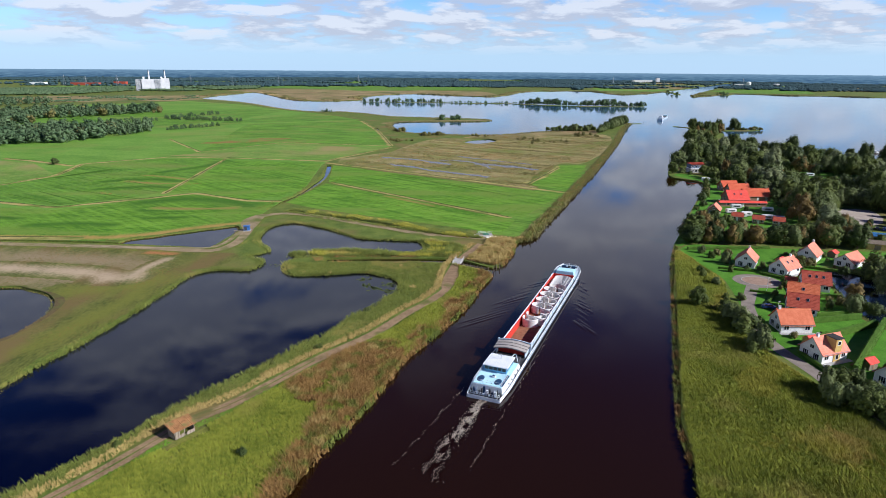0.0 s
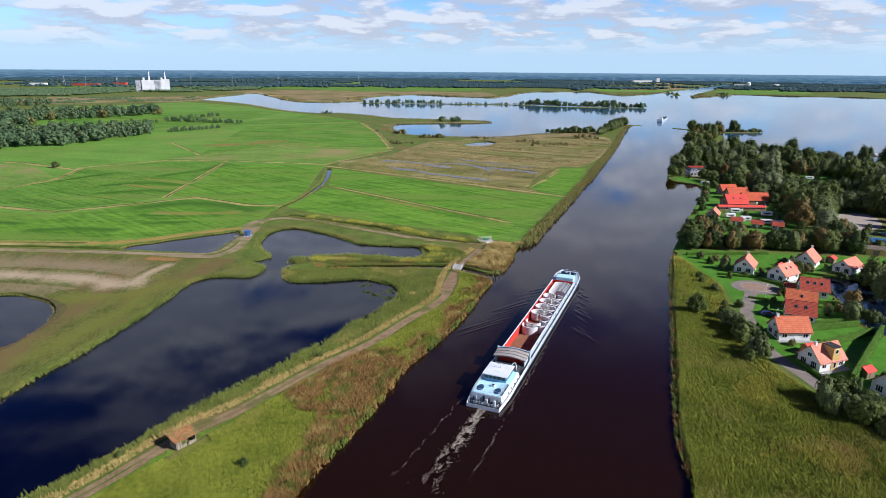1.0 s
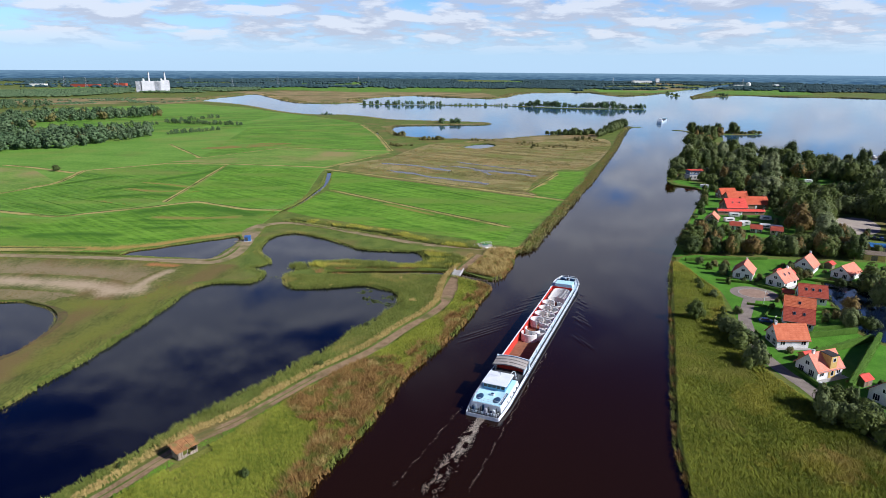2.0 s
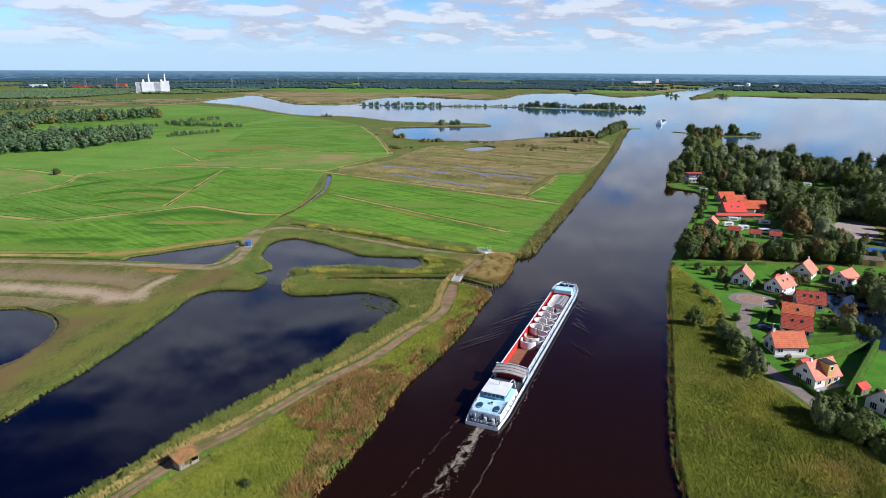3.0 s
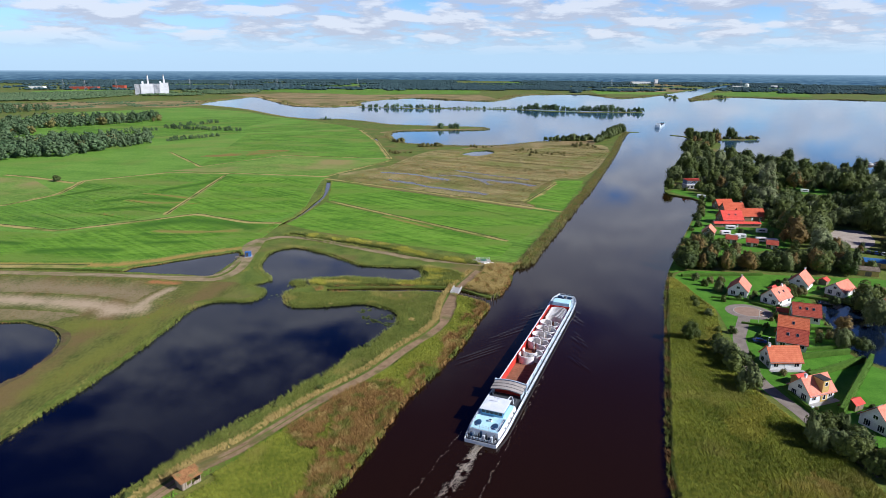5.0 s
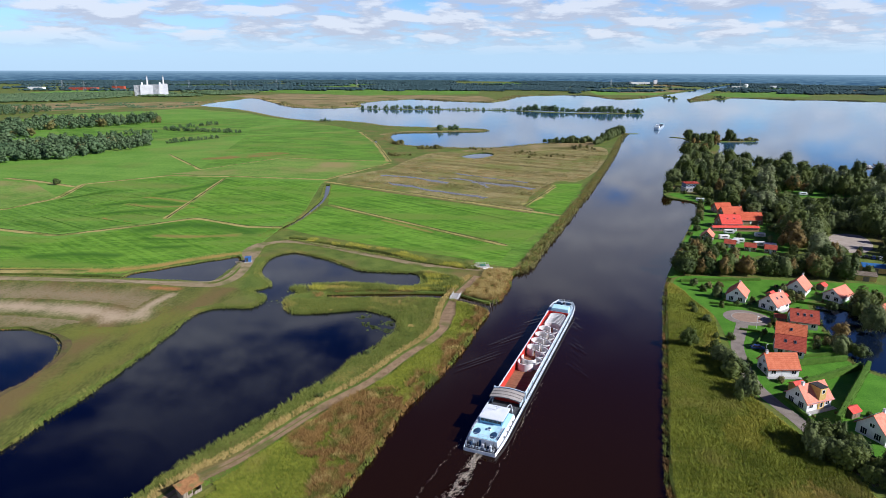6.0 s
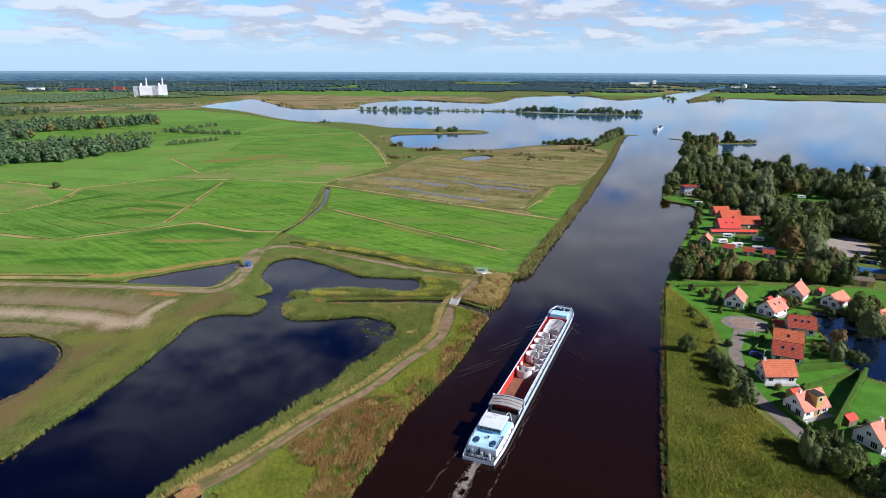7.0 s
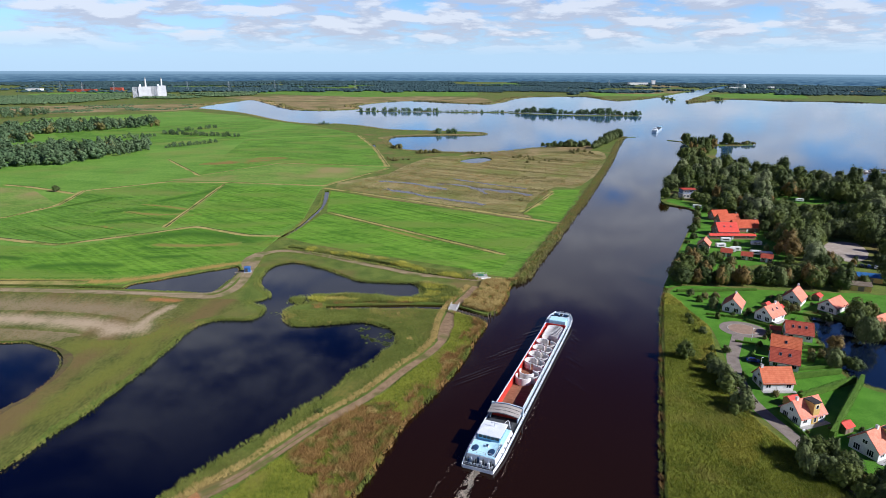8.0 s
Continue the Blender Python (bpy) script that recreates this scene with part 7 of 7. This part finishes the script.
def sluice():
    s = thing("sluice", pose(19, 270.5, LAND, 0, 0, 8), "concrete sluice with green doors and pale railing", "sluice")
    part("wall", boxed(-3.2, -1.0, -0.6, 3.2, -0.6, 1.0), SLAB, s)
    part("wall", boxed(-3.2, 1.4, -0.6, 3.2, 1.8, 1.0), SLAB, s)
    part("lid", boxed(-1.2, -0.9, 1.0, 1.4, 1.7, 1.15), mat("green_steel", (0.04, 0.14, 0.09), (0.07, 0.2, 0.13), 1.0, rough=0.5), s)
    part("slab", boxed(-0.2, -2.6, 0.05, 4.4, -1.0, 0.25), FRAME_WHITE, s)
    part("railing", rail([(-3.2, 1.6, 1.0), (3.2, 1.6, 1.0)], 1.0, 1.5), FRAME_WHITE, s)
    part("railing", rail([(-5.2, 0.8, 0.05), (-3.2, -0.8, 1.0)], 1.0, 1.5), FRAME_WHITE, s)


sluice()


def marker_post(x, y, z=0.0):
    p = thing("marker_post", pose(x, y, z), "thin wooden mooring post in the water", "post", "posts along the bank")
    part("pole", tube(bmesh.new(), (0, 0, -0.6), (0, 0, 2.2), 0.14, 0.12), WOODEN, p)


for x, y in ((20, 224), (19, 222.5), (21.5, 226), (272, 905), (276, 915), (290, 912)):
    marker_post(x, y)


# ---------------- reeds and rough grass ----------------
left_bed = smooth([(-32, 88), (-25, 106), (-16.5, 128), (-11, 147), (-4.5, 160), (3.5, 177.5), (8.5, 191), (13, 206), (16.5, 216), (6, 229), (4.2, 216), (3, 202), (-2.6, 188), (-9.5, 176.5), (-18.5, 160.5), (-31, 144), (-38, 133.5), (-46, 121), (-55, 107.5), (-64, 94), (-70, 84)], 3)
pond_bank = smooth([(-16, 207), (-15, 199), (-19, 191), (-23, 181), (-29, 174), (-33.5, 161), (-40, 153), (-45, 143.5), (-51, 135), (-57, 126.5), (-63, 116), (-72, 100), (-86, 78), (-80, 76), (-66, 97), (-60, 111), (-56, 118.5), (-50, 126), (-42, 137), (-35.5, 147.5), (-22.5, 164), (-13.5, 180), (-6.5, 191), (-1.5, 203), (0.5, 217), (2, 227), (-10, 229.5), (-50, 229.5), (-60, 228), (-58, 220), (-54, 214.5), (-39, 217), (-29, 218.5), (-20, 213.5)], 3)
strip_bed = smooth([(-53.5, 245.5), (-34, 246.5), (-15, 243.5), (-7, 246), (-6, 255), (-10, 263), (4, 258), (10, 248), (3, 239), (-8, 239), (-50, 238)], 3)
right_bed = smooth([(46, 82), (50, 105.5), (53.5, 120), (59, 136.5), (67.5, 161), (80.5, 199), (93, 235), (99, 250), (101, 238), (101, 226), (102, 214), (98, 200), (94, 188), (90, 176), (88, 163), (88, 152), (90, 140), (92, 128), (94, 108), (80, 84)], 3)
dry_bed = smooth([(19, 228), (26.5, 241), (31.5, 262), (36, 268), (22, 266), (18, 258), (13, 247), (8, 236)], 3)
CREEK = [(19.5, 216), (5, 228.6), (-5, 230.6), (-46, 230.6), (-48, 236), (-5, 238), (7, 236), (20.5, 226)]
AVOID = [ribbon(TRACK_LINE, 5.0), CREEK, smooth([(-1, 201), (2, 201), (5.2, 211), (5.6, 224), (4.8, 229.5), (2.6, 226), (0.6, 217), (-0.6, 208)], 3), [(-60, 111), (-55, 105), (-48.5, 112.5), (-53.5, 118.5)]]


RUST_ZONE = smooth([(-37.5, 131), (-35.4, 136), (-29.5, 146), (-24, 154), (-13, 156), (-11.5, 144), (-17.5, 128), (-20.5, 113), (-25, 102), (-30, 94), (-33, 94), (-29, 106), (-27.5, 118), (-31.2, 124.6)], 3)
x, y = scatter(left_bed, 20, AVOID)
tone = tone_of(x, y, 0.16, 1) + 0.4 * tone_of(x, y, 0.6, 4)
east = x - (-25.5 + (y - 105) * 0.385)
rusty = (inside(RUST_ZONE, x + 2.5 * tone, y + 2.5 * tone) & (tone > -0.3)) | ((east > -1.5) & (tone > -0.15)) | ((east > -5) & (tone > 0.16))
straw = rusty & (tone_of(x, y, 0.22, 21) + 0.5 * tone_of(x, y, 1.1, 4) > 0.42)
reed_bed("reeds", x[~rusty], y[~rusty], LAND - 0.1, 0.9, 0.11, REED_LIME, "yellow green reed bed along the canal")
reed_bed("rusty_reeds", x[rusty & ~straw], y[rusty & ~straw], LAND - 0.1, 1.5, 0.12, REED_RUST, "rust brown reeds at the canal edge", lean=(-0.1, 0.05), spread=0.5)
reed_bed("pale_reeds", x[straw], y[straw], LAND - 0.1, 1.4, 0.11, REED_DRY, "pale straw reeds among rust brown ones")
x, y = scatter(pond_bank, 11, AVOID)
patchy = tone_of(x, y, 0.15, 3) + 0.2 * tone_of(x, y, 0.7, 5)
straw = (inside(ribbon(TRACK_LINE, 8.0), x, y) & (patchy > -0.15)) | (patchy > 0.62)
reed_bed("pond_reeds", x[~straw], y[~straw], LAND - 0.2, 0.85, 0.095, REED, "green reeds on the pond bank")
reed_bed("pond_straw", x[straw], y[straw], LAND - 0.2, 0.8, 0.09, REED_DRY, "straw coloured grass on the pond bank")
xs, ys = along(smooth(TRACK_LINE, 5, closed=False), 2.2, 6, closed=False, shift=3.6)
reed_bed("verge_straw", xs, ys, LAND, 0.8, 0.14, REED_DRY, "dry straw grass beside the track")
xs, ys = along(smooth(TRACK_LINE[:6], 5, closed=False), 1.8, 9, closed=False, shift=-2.6)
clear = np.hypot(xs + 54.4, ys - 111.6) > 3.4
reed_bed("verge_grass", xs[clear], ys[clear], LAND, 0.25, 0.12, GRASS_BLADE, "fresh green grass beside the track")
x, y = scatter(strip_bed, 6, AVOID)
across = tone_of(x * 0.15, y, 0.35, 5)
keep = across > -0.05
reed_bed("strip_reeds", x[keep], y[keep], LAND - 0.2, 1.7, 0.16, REED, "green reed strip between the ponds")
reed_bed("strip_straw", x[~keep], y[~keep], LAND - 0.2, 1.4, 0.16, REED_GOLD, "ochre sedge strip between the ponds")
SEDGE_FLOOR = mat("sedge_floor", (0.1, 0.115, 0.02), (0.2, 0.2, 0.04), 0.25, bump=0.3, fine=10, third=(0.27, 0.2, 0.07), third_scale=0.06, third_range=(0.52, 0.7))
sheet("right_reed_floor", right_bed, LAND + 0.012, SEDGE_FLOOR, "matted sedge floor of the reed bed", category="reeds")
cut_sheet("left_reed_floor", left_bed, [CREEK, main_water], LAND + 0.012, SEDGE_FLOOR, "matted sedge floor of the reed bed", "reeds")
x, y = scatter(right_bed, 22)
tone = tone_of(x, y, 0.06, 8) + 0.3 * tone_of(x, y, 0.5, 2)
inland = x - (52 + (y - 105) * 0.33)
ochre = tone + 0.024 * (inland - 25) + 0.006 * (y - 150) > 0.0
reed_bed("bank_reeds", x[~ochre], y[~ochre], LAND - 0.1, 1.0, 0.10, REED_LIME, "wide yellow green reed bed on the right bank", lean=(-0.35, 0.15))
reed_bed("bank_sedge", x[ochre], y[ochre], LAND - 0.1, 1.0, 0.10, REED_GOLD, "ochre and yellow green sedge on the right bank", lean=(-0.35, 0.15))
x, y = scatter(dry_bed, 14, AVOID)
brown = tone_of(x, y, 0.3, 9) > 0.12
reed_bed("dry_sedge", x[brown], y[brown], LAND - 0.1, 1.3, 0.11, REED_RUST, "brown sedge in the dry reed patch")
x, y = x[~brown], y[~brown]
reed_bed("dry_reeds", x, y, LAND - 0.1, 1.7, 0.11, REED_DRY, "dry straw coloured reed patch at the sluice")
# fringes along the water
xs, ys = along(pond, 3.6, 4)
reed_bed("pond_fringe", xs, ys, 0.2, 1.15, 0.10, REED, "green reeds at the pond edge")
for outline, nm in ((garden_water, "garden_fringe"),):
    xs, ys = along(outline, 2.0, 4)
    reed_bed(nm, xs, ys, 0.3, 0.9, 0.12, REED, "low green reeds at the water edge")
for outline, nm in ((west_pond, "west_pond_fringe"), (sliver, "pool_fringe")):
    xs, ys = along(outline, 2.2, 3.2)
    reed_bed(nm, xs, ys, 0.0, 0.55, 0.12, SHORT, "low olive sedge at the edge of a pool")
canal_near = [p for p in smooth(CANAL_LINE, 5, closed=False) if p.y > 60]
xs, ys = along(canal_near, 3.8, 4, closed=False)
clear = ~inside(CREEK, xs, ys)
xs, ys = xs[clear], ys[clear]
green = tone_of(xs, ys, 0.14, 15) > 0.12
reed_bed("canal_fringe_brown", xs[~green], ys[~green], 0.2, 1.6, 0.11, REED_RUST, "tan brown reeds at the canal edge")
xs, ys = xs[green], ys[green]
reed_bed("canal_fringe", xs, ys, 0.2, 1.7, 0.11, REED, "green reeds at the canal edge")
bank_near = [p for p in smooth(CANAL_RIGHT, 5, closed=False) if 60 < p.y < 262]
xs, ys = along(bank_near, 2.2, 6, closed=False)
green = tone_of(xs, ys, 0.2, 31) > -0.1
reed_bed("bank_fringe", xs[~green], ys[~green], 0.1, 1.15, 0.10, REED_RUST, "brown reeds at the right bank edge")
reed_bed("bank_fringe_green", xs[green], ys[green], 0.1, 1.1, 0.10, REED, "olive green reeds at the right bank edge")
canal_far = [p for p in smooth(CANAL_LINE, 5, closed=False) if p.y > 262]
xs, ys = along(canal_far, 7.0, 1.1, closed=False)
reed_bed("far_fringe", xs, ys, 0.3, 1.7, 0.28, LEAF_OLIVE, "olive reed belt along the canal bank")
xs, ys = along(canal_far, 3.0, 1.1, closed=False)
reed_bed("far_fringe_straw", xs, ys, 0.3, 1.8, 0.28, REED, "green and brown reeds in the belt along the canal bank")
shore = smooth(LAKE_SOUTH, 4, closed=False)
far_shore = [p for p in smooth(LAKE_NORTH, 6, closed=False) if p.x < 1300]
xs, ys = along(far_shore, 34, 0.045, closed=False)
on_land = ~inside(main_water, xs, ys)
reed_bed("far_shore_reeds", xs[on_land], ys[on_land], 0.6, 1.3, 2.2, SEDGE, "tan reed belt on the far lake shore")
xs, ys = along(shore, 9, 0.5, closed=False)
reed_bed("lake_reeds", xs, ys, 0.3, 1.5, 0.4, LEAF_OLIVE, "brown reed belt on the lake shore")
x, y = scatter(ribbon([(-72, 318), (-46.5, 306), (-26.6, 296), (-9, 282.5), (1.8, 275), (18, 270)], 6.5, 4, 0.6), 5, AVOID)
pale = tone_of(x, y, 0.12, 27) > 0.0
reed_bed("ditch_ochre_reeds", x[pale], y[pale], LAND - 0.1, 1.3, 0.16, REED_GOLD, "ochre reeds between the ditch and the meadow")
reed_bed("ditch_olive_reeds", x[~pale], y[~pale], LAND - 0.1, 1.2, 0.16, REED, "olive sedge between the ditch and the meadow")
for line, width, material, nm in ((DYKE_LINE, 9, REED, "dyke_grass"), (DYKE_DITCH_LINE, 9, REED, "ditch_reeds"), (DITCH_LINE, 6, REED, "ditch_sedge")):
    pts = smooth(line, 5, closed=False)
    xs, ys = along(pts, width, 2.2, closed=False)
    core = ribbon(line, 4.6)
    out_of = ~inside(core, xs, ys) & ~inside(AVOID[0], xs, ys)
    reed_bed(nm, xs[out_of], ys[out_of], LAND - 0.1, 0.45 if nm == "dyke_grass" else 1.3, 0.13, material, "rough green and brown bank grass")
DITCH_MUD = mat("ditch_mud", (0.03, 0.035, 0.012), (0.08, 0.085, 0.025), 0.3, fine=5)
FIELD_EDGES = [[(-96, 494), (-2, 431), (76, 375)], [(-76, 405), (-29, 363), (34, 307)], [(-169, 362), (-182, 509)], [(-291, 347), (-211, 323), (-175, 346), (-151, 364), (-112, 344), (-93, 343)], [(-305, 375), (-283, 387), (-271, 423), (-282, 477), (-233, 519), (-169, 515), (-98, 503), (-52, 597)],
               [(-362, 502), (-331, 491), (-284, 466)], [(-290, 652), (-219, 552), (-165, 630), (-53, 609)], [(-224, 261), (-194, 261), (-160, 261.2)], [(-120, 905), (-81, 756), (-53, 609)], [(55, 403), (88, 474)]]
for k, line in enumerate(FIELD_EDGES):
    line = straight(line)
    pts = [Vector(p) for p in line]
    w = (3, 2.0, 2.0, 2.6, 3.0, 3.0, 2.2, 3, 3.5, 2.0, 1.6)[k]
    sheet("field_edge_%d" % (k + 1), ribbon(line, w * 1.45, 2, 0.7), LAND + 0.13 + 0.002 * k, MARGIN, "brown rough margin between meadows", category="field margin")
    sheet("field_ditch_%d" % (k + 1), ribbon([(p[0] + 0.3, p[1] + 0.8 * w) for p in line], 0.9, 2, 1.0), LAND + 0.16 + 0.002 * k, DITCH_MUD, "dark muddy ditch beside a meadow margin", category="ditch")
    xs, ys = along(pts, w, 0.6, closed=False)
    reed_bed("margin_grass", xs, ys, LAND, 0.3, 0.16, REED_DRY, "brown rough grass along a field margin")
marsh_area = [(-85, 492), (-50, 566), (-15, 670), (41, 698), (173, 745), (185, 679), (119, 508), (93, 501), (55, 407), (68, 378)]
x, y = scatter(marsh_area, 0.55, [marsh_pool] + flooded)
lengthwise, crosswise = 0.89 * x - 0.45 * y, 0.45 * x + 0.89 * y
band = np.array([noise.noise((a * 0.008, b * 0.09, 1)) for a, b in zip(lengthwise, crosswise)]) + 0.3 * tone_of(x, y, 0.1, 6)
low_sedge, tall_sedge = (band > -0.05) & (band <= 0.16), band > 0.16
reed_bed("marsh_sedge", x[low_sedge], y[low_sedge], LAND, 0.35, 0.3, REED_RUST, "brown sedge tussocks in the marsh")
reed_bed("marsh_reeds", x[tall_sedge], y[tall_sedge], LAND, 0.9, 0.26, LEAF_OLIVE, "taller olive brown reeds in rows across the marsh")
reed_bed("marsh_grass", x[band <= -0.05], y[band <= -0.05], LAND, 0.22, 0.3, REED, "olive green grass in the marsh")
x, y = scatter(smooth([(-200, 110), (-112, 118), (-103, 150), (-98, 185), (-96, 214), (-84, 223), (-80, 240), (-110, 242), (-200, 248)], 3), 1.6, [west_pond, ribbon([(-205, 219), (-168, 219), (-145, 216), (-130, 213), (-115, 209)], 14), ribbon([(-114.5, 208), (-113, 223), (-110, 233)], 5)])
reed_bed("meadow_grass", x, y, LAND, 0.12, 0.12, SHORT, "short olive and brown grass beside the ponds")
for k, (outline, material) in enumerate(FIELDS[:6] + FIELDS[8:9]):
    x, y = scatter(outline, 0.2)
    lush = np.array([noise.noise((a * 0.02, b * 0.05, k)) for a, b in zip(x, y)]) + 0.3 * rng.normal(0, 1, len(x)) > -0.1
    reed_bed("grass_tufts", x[lush], y[lush], LAND + 0.05, 0.22, 0.25, GRASS_BLADE, "green grass tufts in a grazed meadow", lean=(-0.6, 0.2), spread=0.6)
# rushes, scuffed lines and a dark strip in the meadows
sheet("dark_strip", rough_edge(ribbon([(-266, 414), (-256, 432), (-246, 452)], 5.0, 8, 0.9), 1.0), LAND + 0.21, GRASS_DARK, "darker green strip in a meadow", category="grass")
for k, line in enumerate(([(-210, 406), (-179, 392), (-159, 398)], [(-211, 429), (-176, 413)], [(-208, 364), (-182, 353)], [(-245, 659), (-192, 624), (-131, 636)])):
    xs, ys = along(smooth(line, 5, closed=False), 2.5, 1.2, closed=False)
    patchy = tone_of(xs, ys, 0.12, 12 + k) > -0.05
    reed_bed("scuffed_grass", xs[patchy], ys[patchy], LAND, 0.35, 0.2, REED_RUST, "brown scuffed grass line in a meadow")
# lily pads
pads = []
for k in range(170):
    cx, cy, spread = ((-29, 212, 1.6), (-24.5, 202, 1.3), (-21, 206, 1.8), (-19.6, 199, 1.4), (-17, 205.5, 1.3), (-27.5, 205, 1.0), (-62, 227, 3.0))[k % 7]
    pads.append((cx + spread * rng.normal(), cy + 0.8 * spread * rng.normal(), rng.uniform(0.2, 0.6)))
px_, py_ = np.array([p[0] for p in pads]), np.array([p[1] for p in pads])
ok = inside(pond, px_, py_)
verts, faces = [], []
for (a, b, r), good in zip(pads, ok):
    if good:
        n0 = len(verts)
        verts += [(a + r * math.cos(k * 0.785) * rng.uniform(0.8, 1.2), b + r * math.sin(k * 0.785), 0.05) for k in range(8)]
        faces.append(tuple(range(n0, n0 + 8)))
tagged(link_mesh("lily_pads", mesh_from_arrays("lily_pads", np.array(verts), np.array(faces)), LEAF), "green lily pads on the still pond", "lily pads", kind="stuff")
xs, ys = rng.normal(-60, 1.6, 260), rng.normal(241.5, 1.6, 260)
reed_bed("reed_island", xs, ys, -0.1, 1.8, 0.14, REED, "small green reed clump in the pond")

# ---------------- distance: power station, pylons, far buildings ----------------
STATION = mat("weathered_cladding", (0.48, 0.48, 0.48), (0.64, 0.64, 0.63), 0.05, fine=6)
RIBBED = mat("grey_ribbed_cladding", (0.2, 0.22, 0.24), (0.3, 0.32, 0.34), 0.05, fine=6)


def power_station():
    """Large white block building with pilasters and two chimneys, across the fields."""
    s = thing("power_station", pose(-948, 2060, LAND, 0, 0, 24) @ Matrix.Diagonal((0.88, 0.88, 0.95, 1)), "large white industrial power station with two chimneys", "power station")
    part("main_hall", boxed(-38, -20, 0, 28, 20, 37, bevel=0.3), STATION, s)
    part("low_hall", boxed(28, -17, 0, 56, 20, 40, bevel=0.3), STATION, s)
    part("side_hall", boxed(-58, -15, 0, -38, 18, 36, bevel=0.3), RIBBED, s, "grey ribbed hall")
    for k in range(7):
        part("pilaster", boxed(-57 + 2.8 * k, -16, 0, -56 + 2.8 * k, -15, 36, bevel=0), STATION, s)
        part("pilaster", boxed(6 + 3 * k, -21, 0, 7.2 + 3 * k, -20, 36, bevel=0), RIBBED, s)
    for x in (-12, 42):
        part("chimney", tube(bmesh.new(), (x, 0, 36), (x, 0, 62), 3.0, 2.4, 16), STATION, s)
        part("chimney_cap", tube(bmesh.new(), (x, 0, 62), (x, 0, 67), 2.4, 2.3, 16), RIBBED, s, "dark grey chimney top")
    for x in (-30, 30):
        part("roof_plant", boxed(x - 3, -8, 37, x + 3, 6, 45), SHIP_WHITE, s)


power_station()


def block(x, y, w, d, h, material, label, yaw=0):
    b = thing("building", pose(x, y, LAND, 0, 0, yaw), label, "building", "far buildings")
    part("wall", boxed(-w / 2, -d / 2, 0, w / 2, d / 2, h, bevel=0.1), material, b)
    part("roof", boxed(-w / 2 - 0.4, -d / 2 - 0.4, h, w / 2 + 0.4, d / 2 + 0.4, h + 0.6, bevel=0.1), DARK_FLAT if material is WALL_BRICK else material, b)


block(-1680, 2620, 60, 25, 9, WALL_WHITE, "long white far industrial hall"), block(-1450, 2560, 110, 25, 10, TILE_RED, "long red far industrial hall"), block(-1380, 2700, 50, 20, 12, TILE_RED, "red far industrial hall")
block(1270, 4100, 120, 40, 15, WALL_WHITE, "long white far factory hall"), block(1370, 4100, 20, 20, 29, WALL_WHITE, "white far tower block"), block(1720, 3300, 26, 20, 13, WALL_WHITE, "white far silo tower"), block(1580, 3400, 60, 20, 8, WALL_WHITE, "low white far hall")


def silo(x, y, r, h):
    s = thing("silo", pose(x, y, LAND), "round white storage silo at a far channel", "silo")
    part("tank", tube(bmesh.new(), (0, 0, 0), (0, 0, h), r, sides=24), WALL_WHITE, s)
    part("dome", tube(bmesh.new(), (0, 0, h), (0, 0, h + r * 0.4), r, r * 0.3, 24), WALL_WHITE, s)


silo(1618, 3385, 11, 17)


def pylon(x, y, h):
    p = thing("pylon", pose(x, y, LAND, 0, 0, 20), "grey steel lattice electricity pylon", "pylon", "electricity pylons")
    bm = bmesh.new()
    for a, b in ((-1, -1), (1, -1), (-1, 1), (1, 1)):
        tube(bm, (a * 4, b * 4, 0), (a * 0.6, b * 0.6, h), 0.24, sides=4)
    for k in range(6):
        r0, r1 = 4 - 3.4 * k / 6, 4 - 3.4 * (k + 1) / 6
        for a in (-1, 1):
            tube(bm, (a * r0, -r0, h * k / 6), (-a * r1, -r1, h * (k + 1) / 6), 0.13, sides=4)
    part("tower", bm, STEEL, p)
    for z, w in ((0.72, 9), (0.84, 7), (0.95, 5)):
        part("arm", tube(bmesh.new(), (-w, 0, h * z), (w, 0, h * z), 0.22, sides=4), STEEL, p)


for x, y in ((-1330, 2350), (-1290, 2500), (-1500, 2500), (-870, 2600), (-1080, 2700), (-760, 2900), (-420, 3100), (1500, 3200), (900, 3400)):
    pylon(x, y, 41)


def join_far_trees():
    """Woods too far off to tell single trees apart, one mesh for each kind and wood."""
    for (group, src), rows in far_trees.items():
        crown = [o for o in src.children if o.name.startswith("crown")][0]
        me = crown.data
        co = np.zeros(len(me.vertices) * 3, dtype=np.float32)
        me.vertices.foreach_get("co", co)
        co = co.reshape(-1, 3)
        tri = np.zeros(len(me.loops), dtype=np.int32)
        me.loops.foreach_get("vertex_index", tri)
        tri = tri.reshape(-1, 3)
        vs = []
        for x, y, z, s, a in rows:
            c, d = math.cos(a), math.sin(a)
            vs.append(np.stack([co[:, 0] * c - co[:, 1] * d, co[:, 0] * d + co[:, 1] * c, co[:, 2]], 1) * s + (x, y, z))
        fs = tri[None] + len(co) * np.arange(len(rows))[:, None, None]
        ob = link_mesh("far_trees", mesh_from_arrays("far_trees", np.concatenate(vs), fs.reshape(-1, 3)), me.materials[0])
        tagged(ob, "row of far trees, " + group, "woods", kind="stuff")


join_far_trees()
for sources in TREES.values():
    for src in sources:
        for o in (*src.children_recursive, src):
            bpy.data.objects.remove(o)
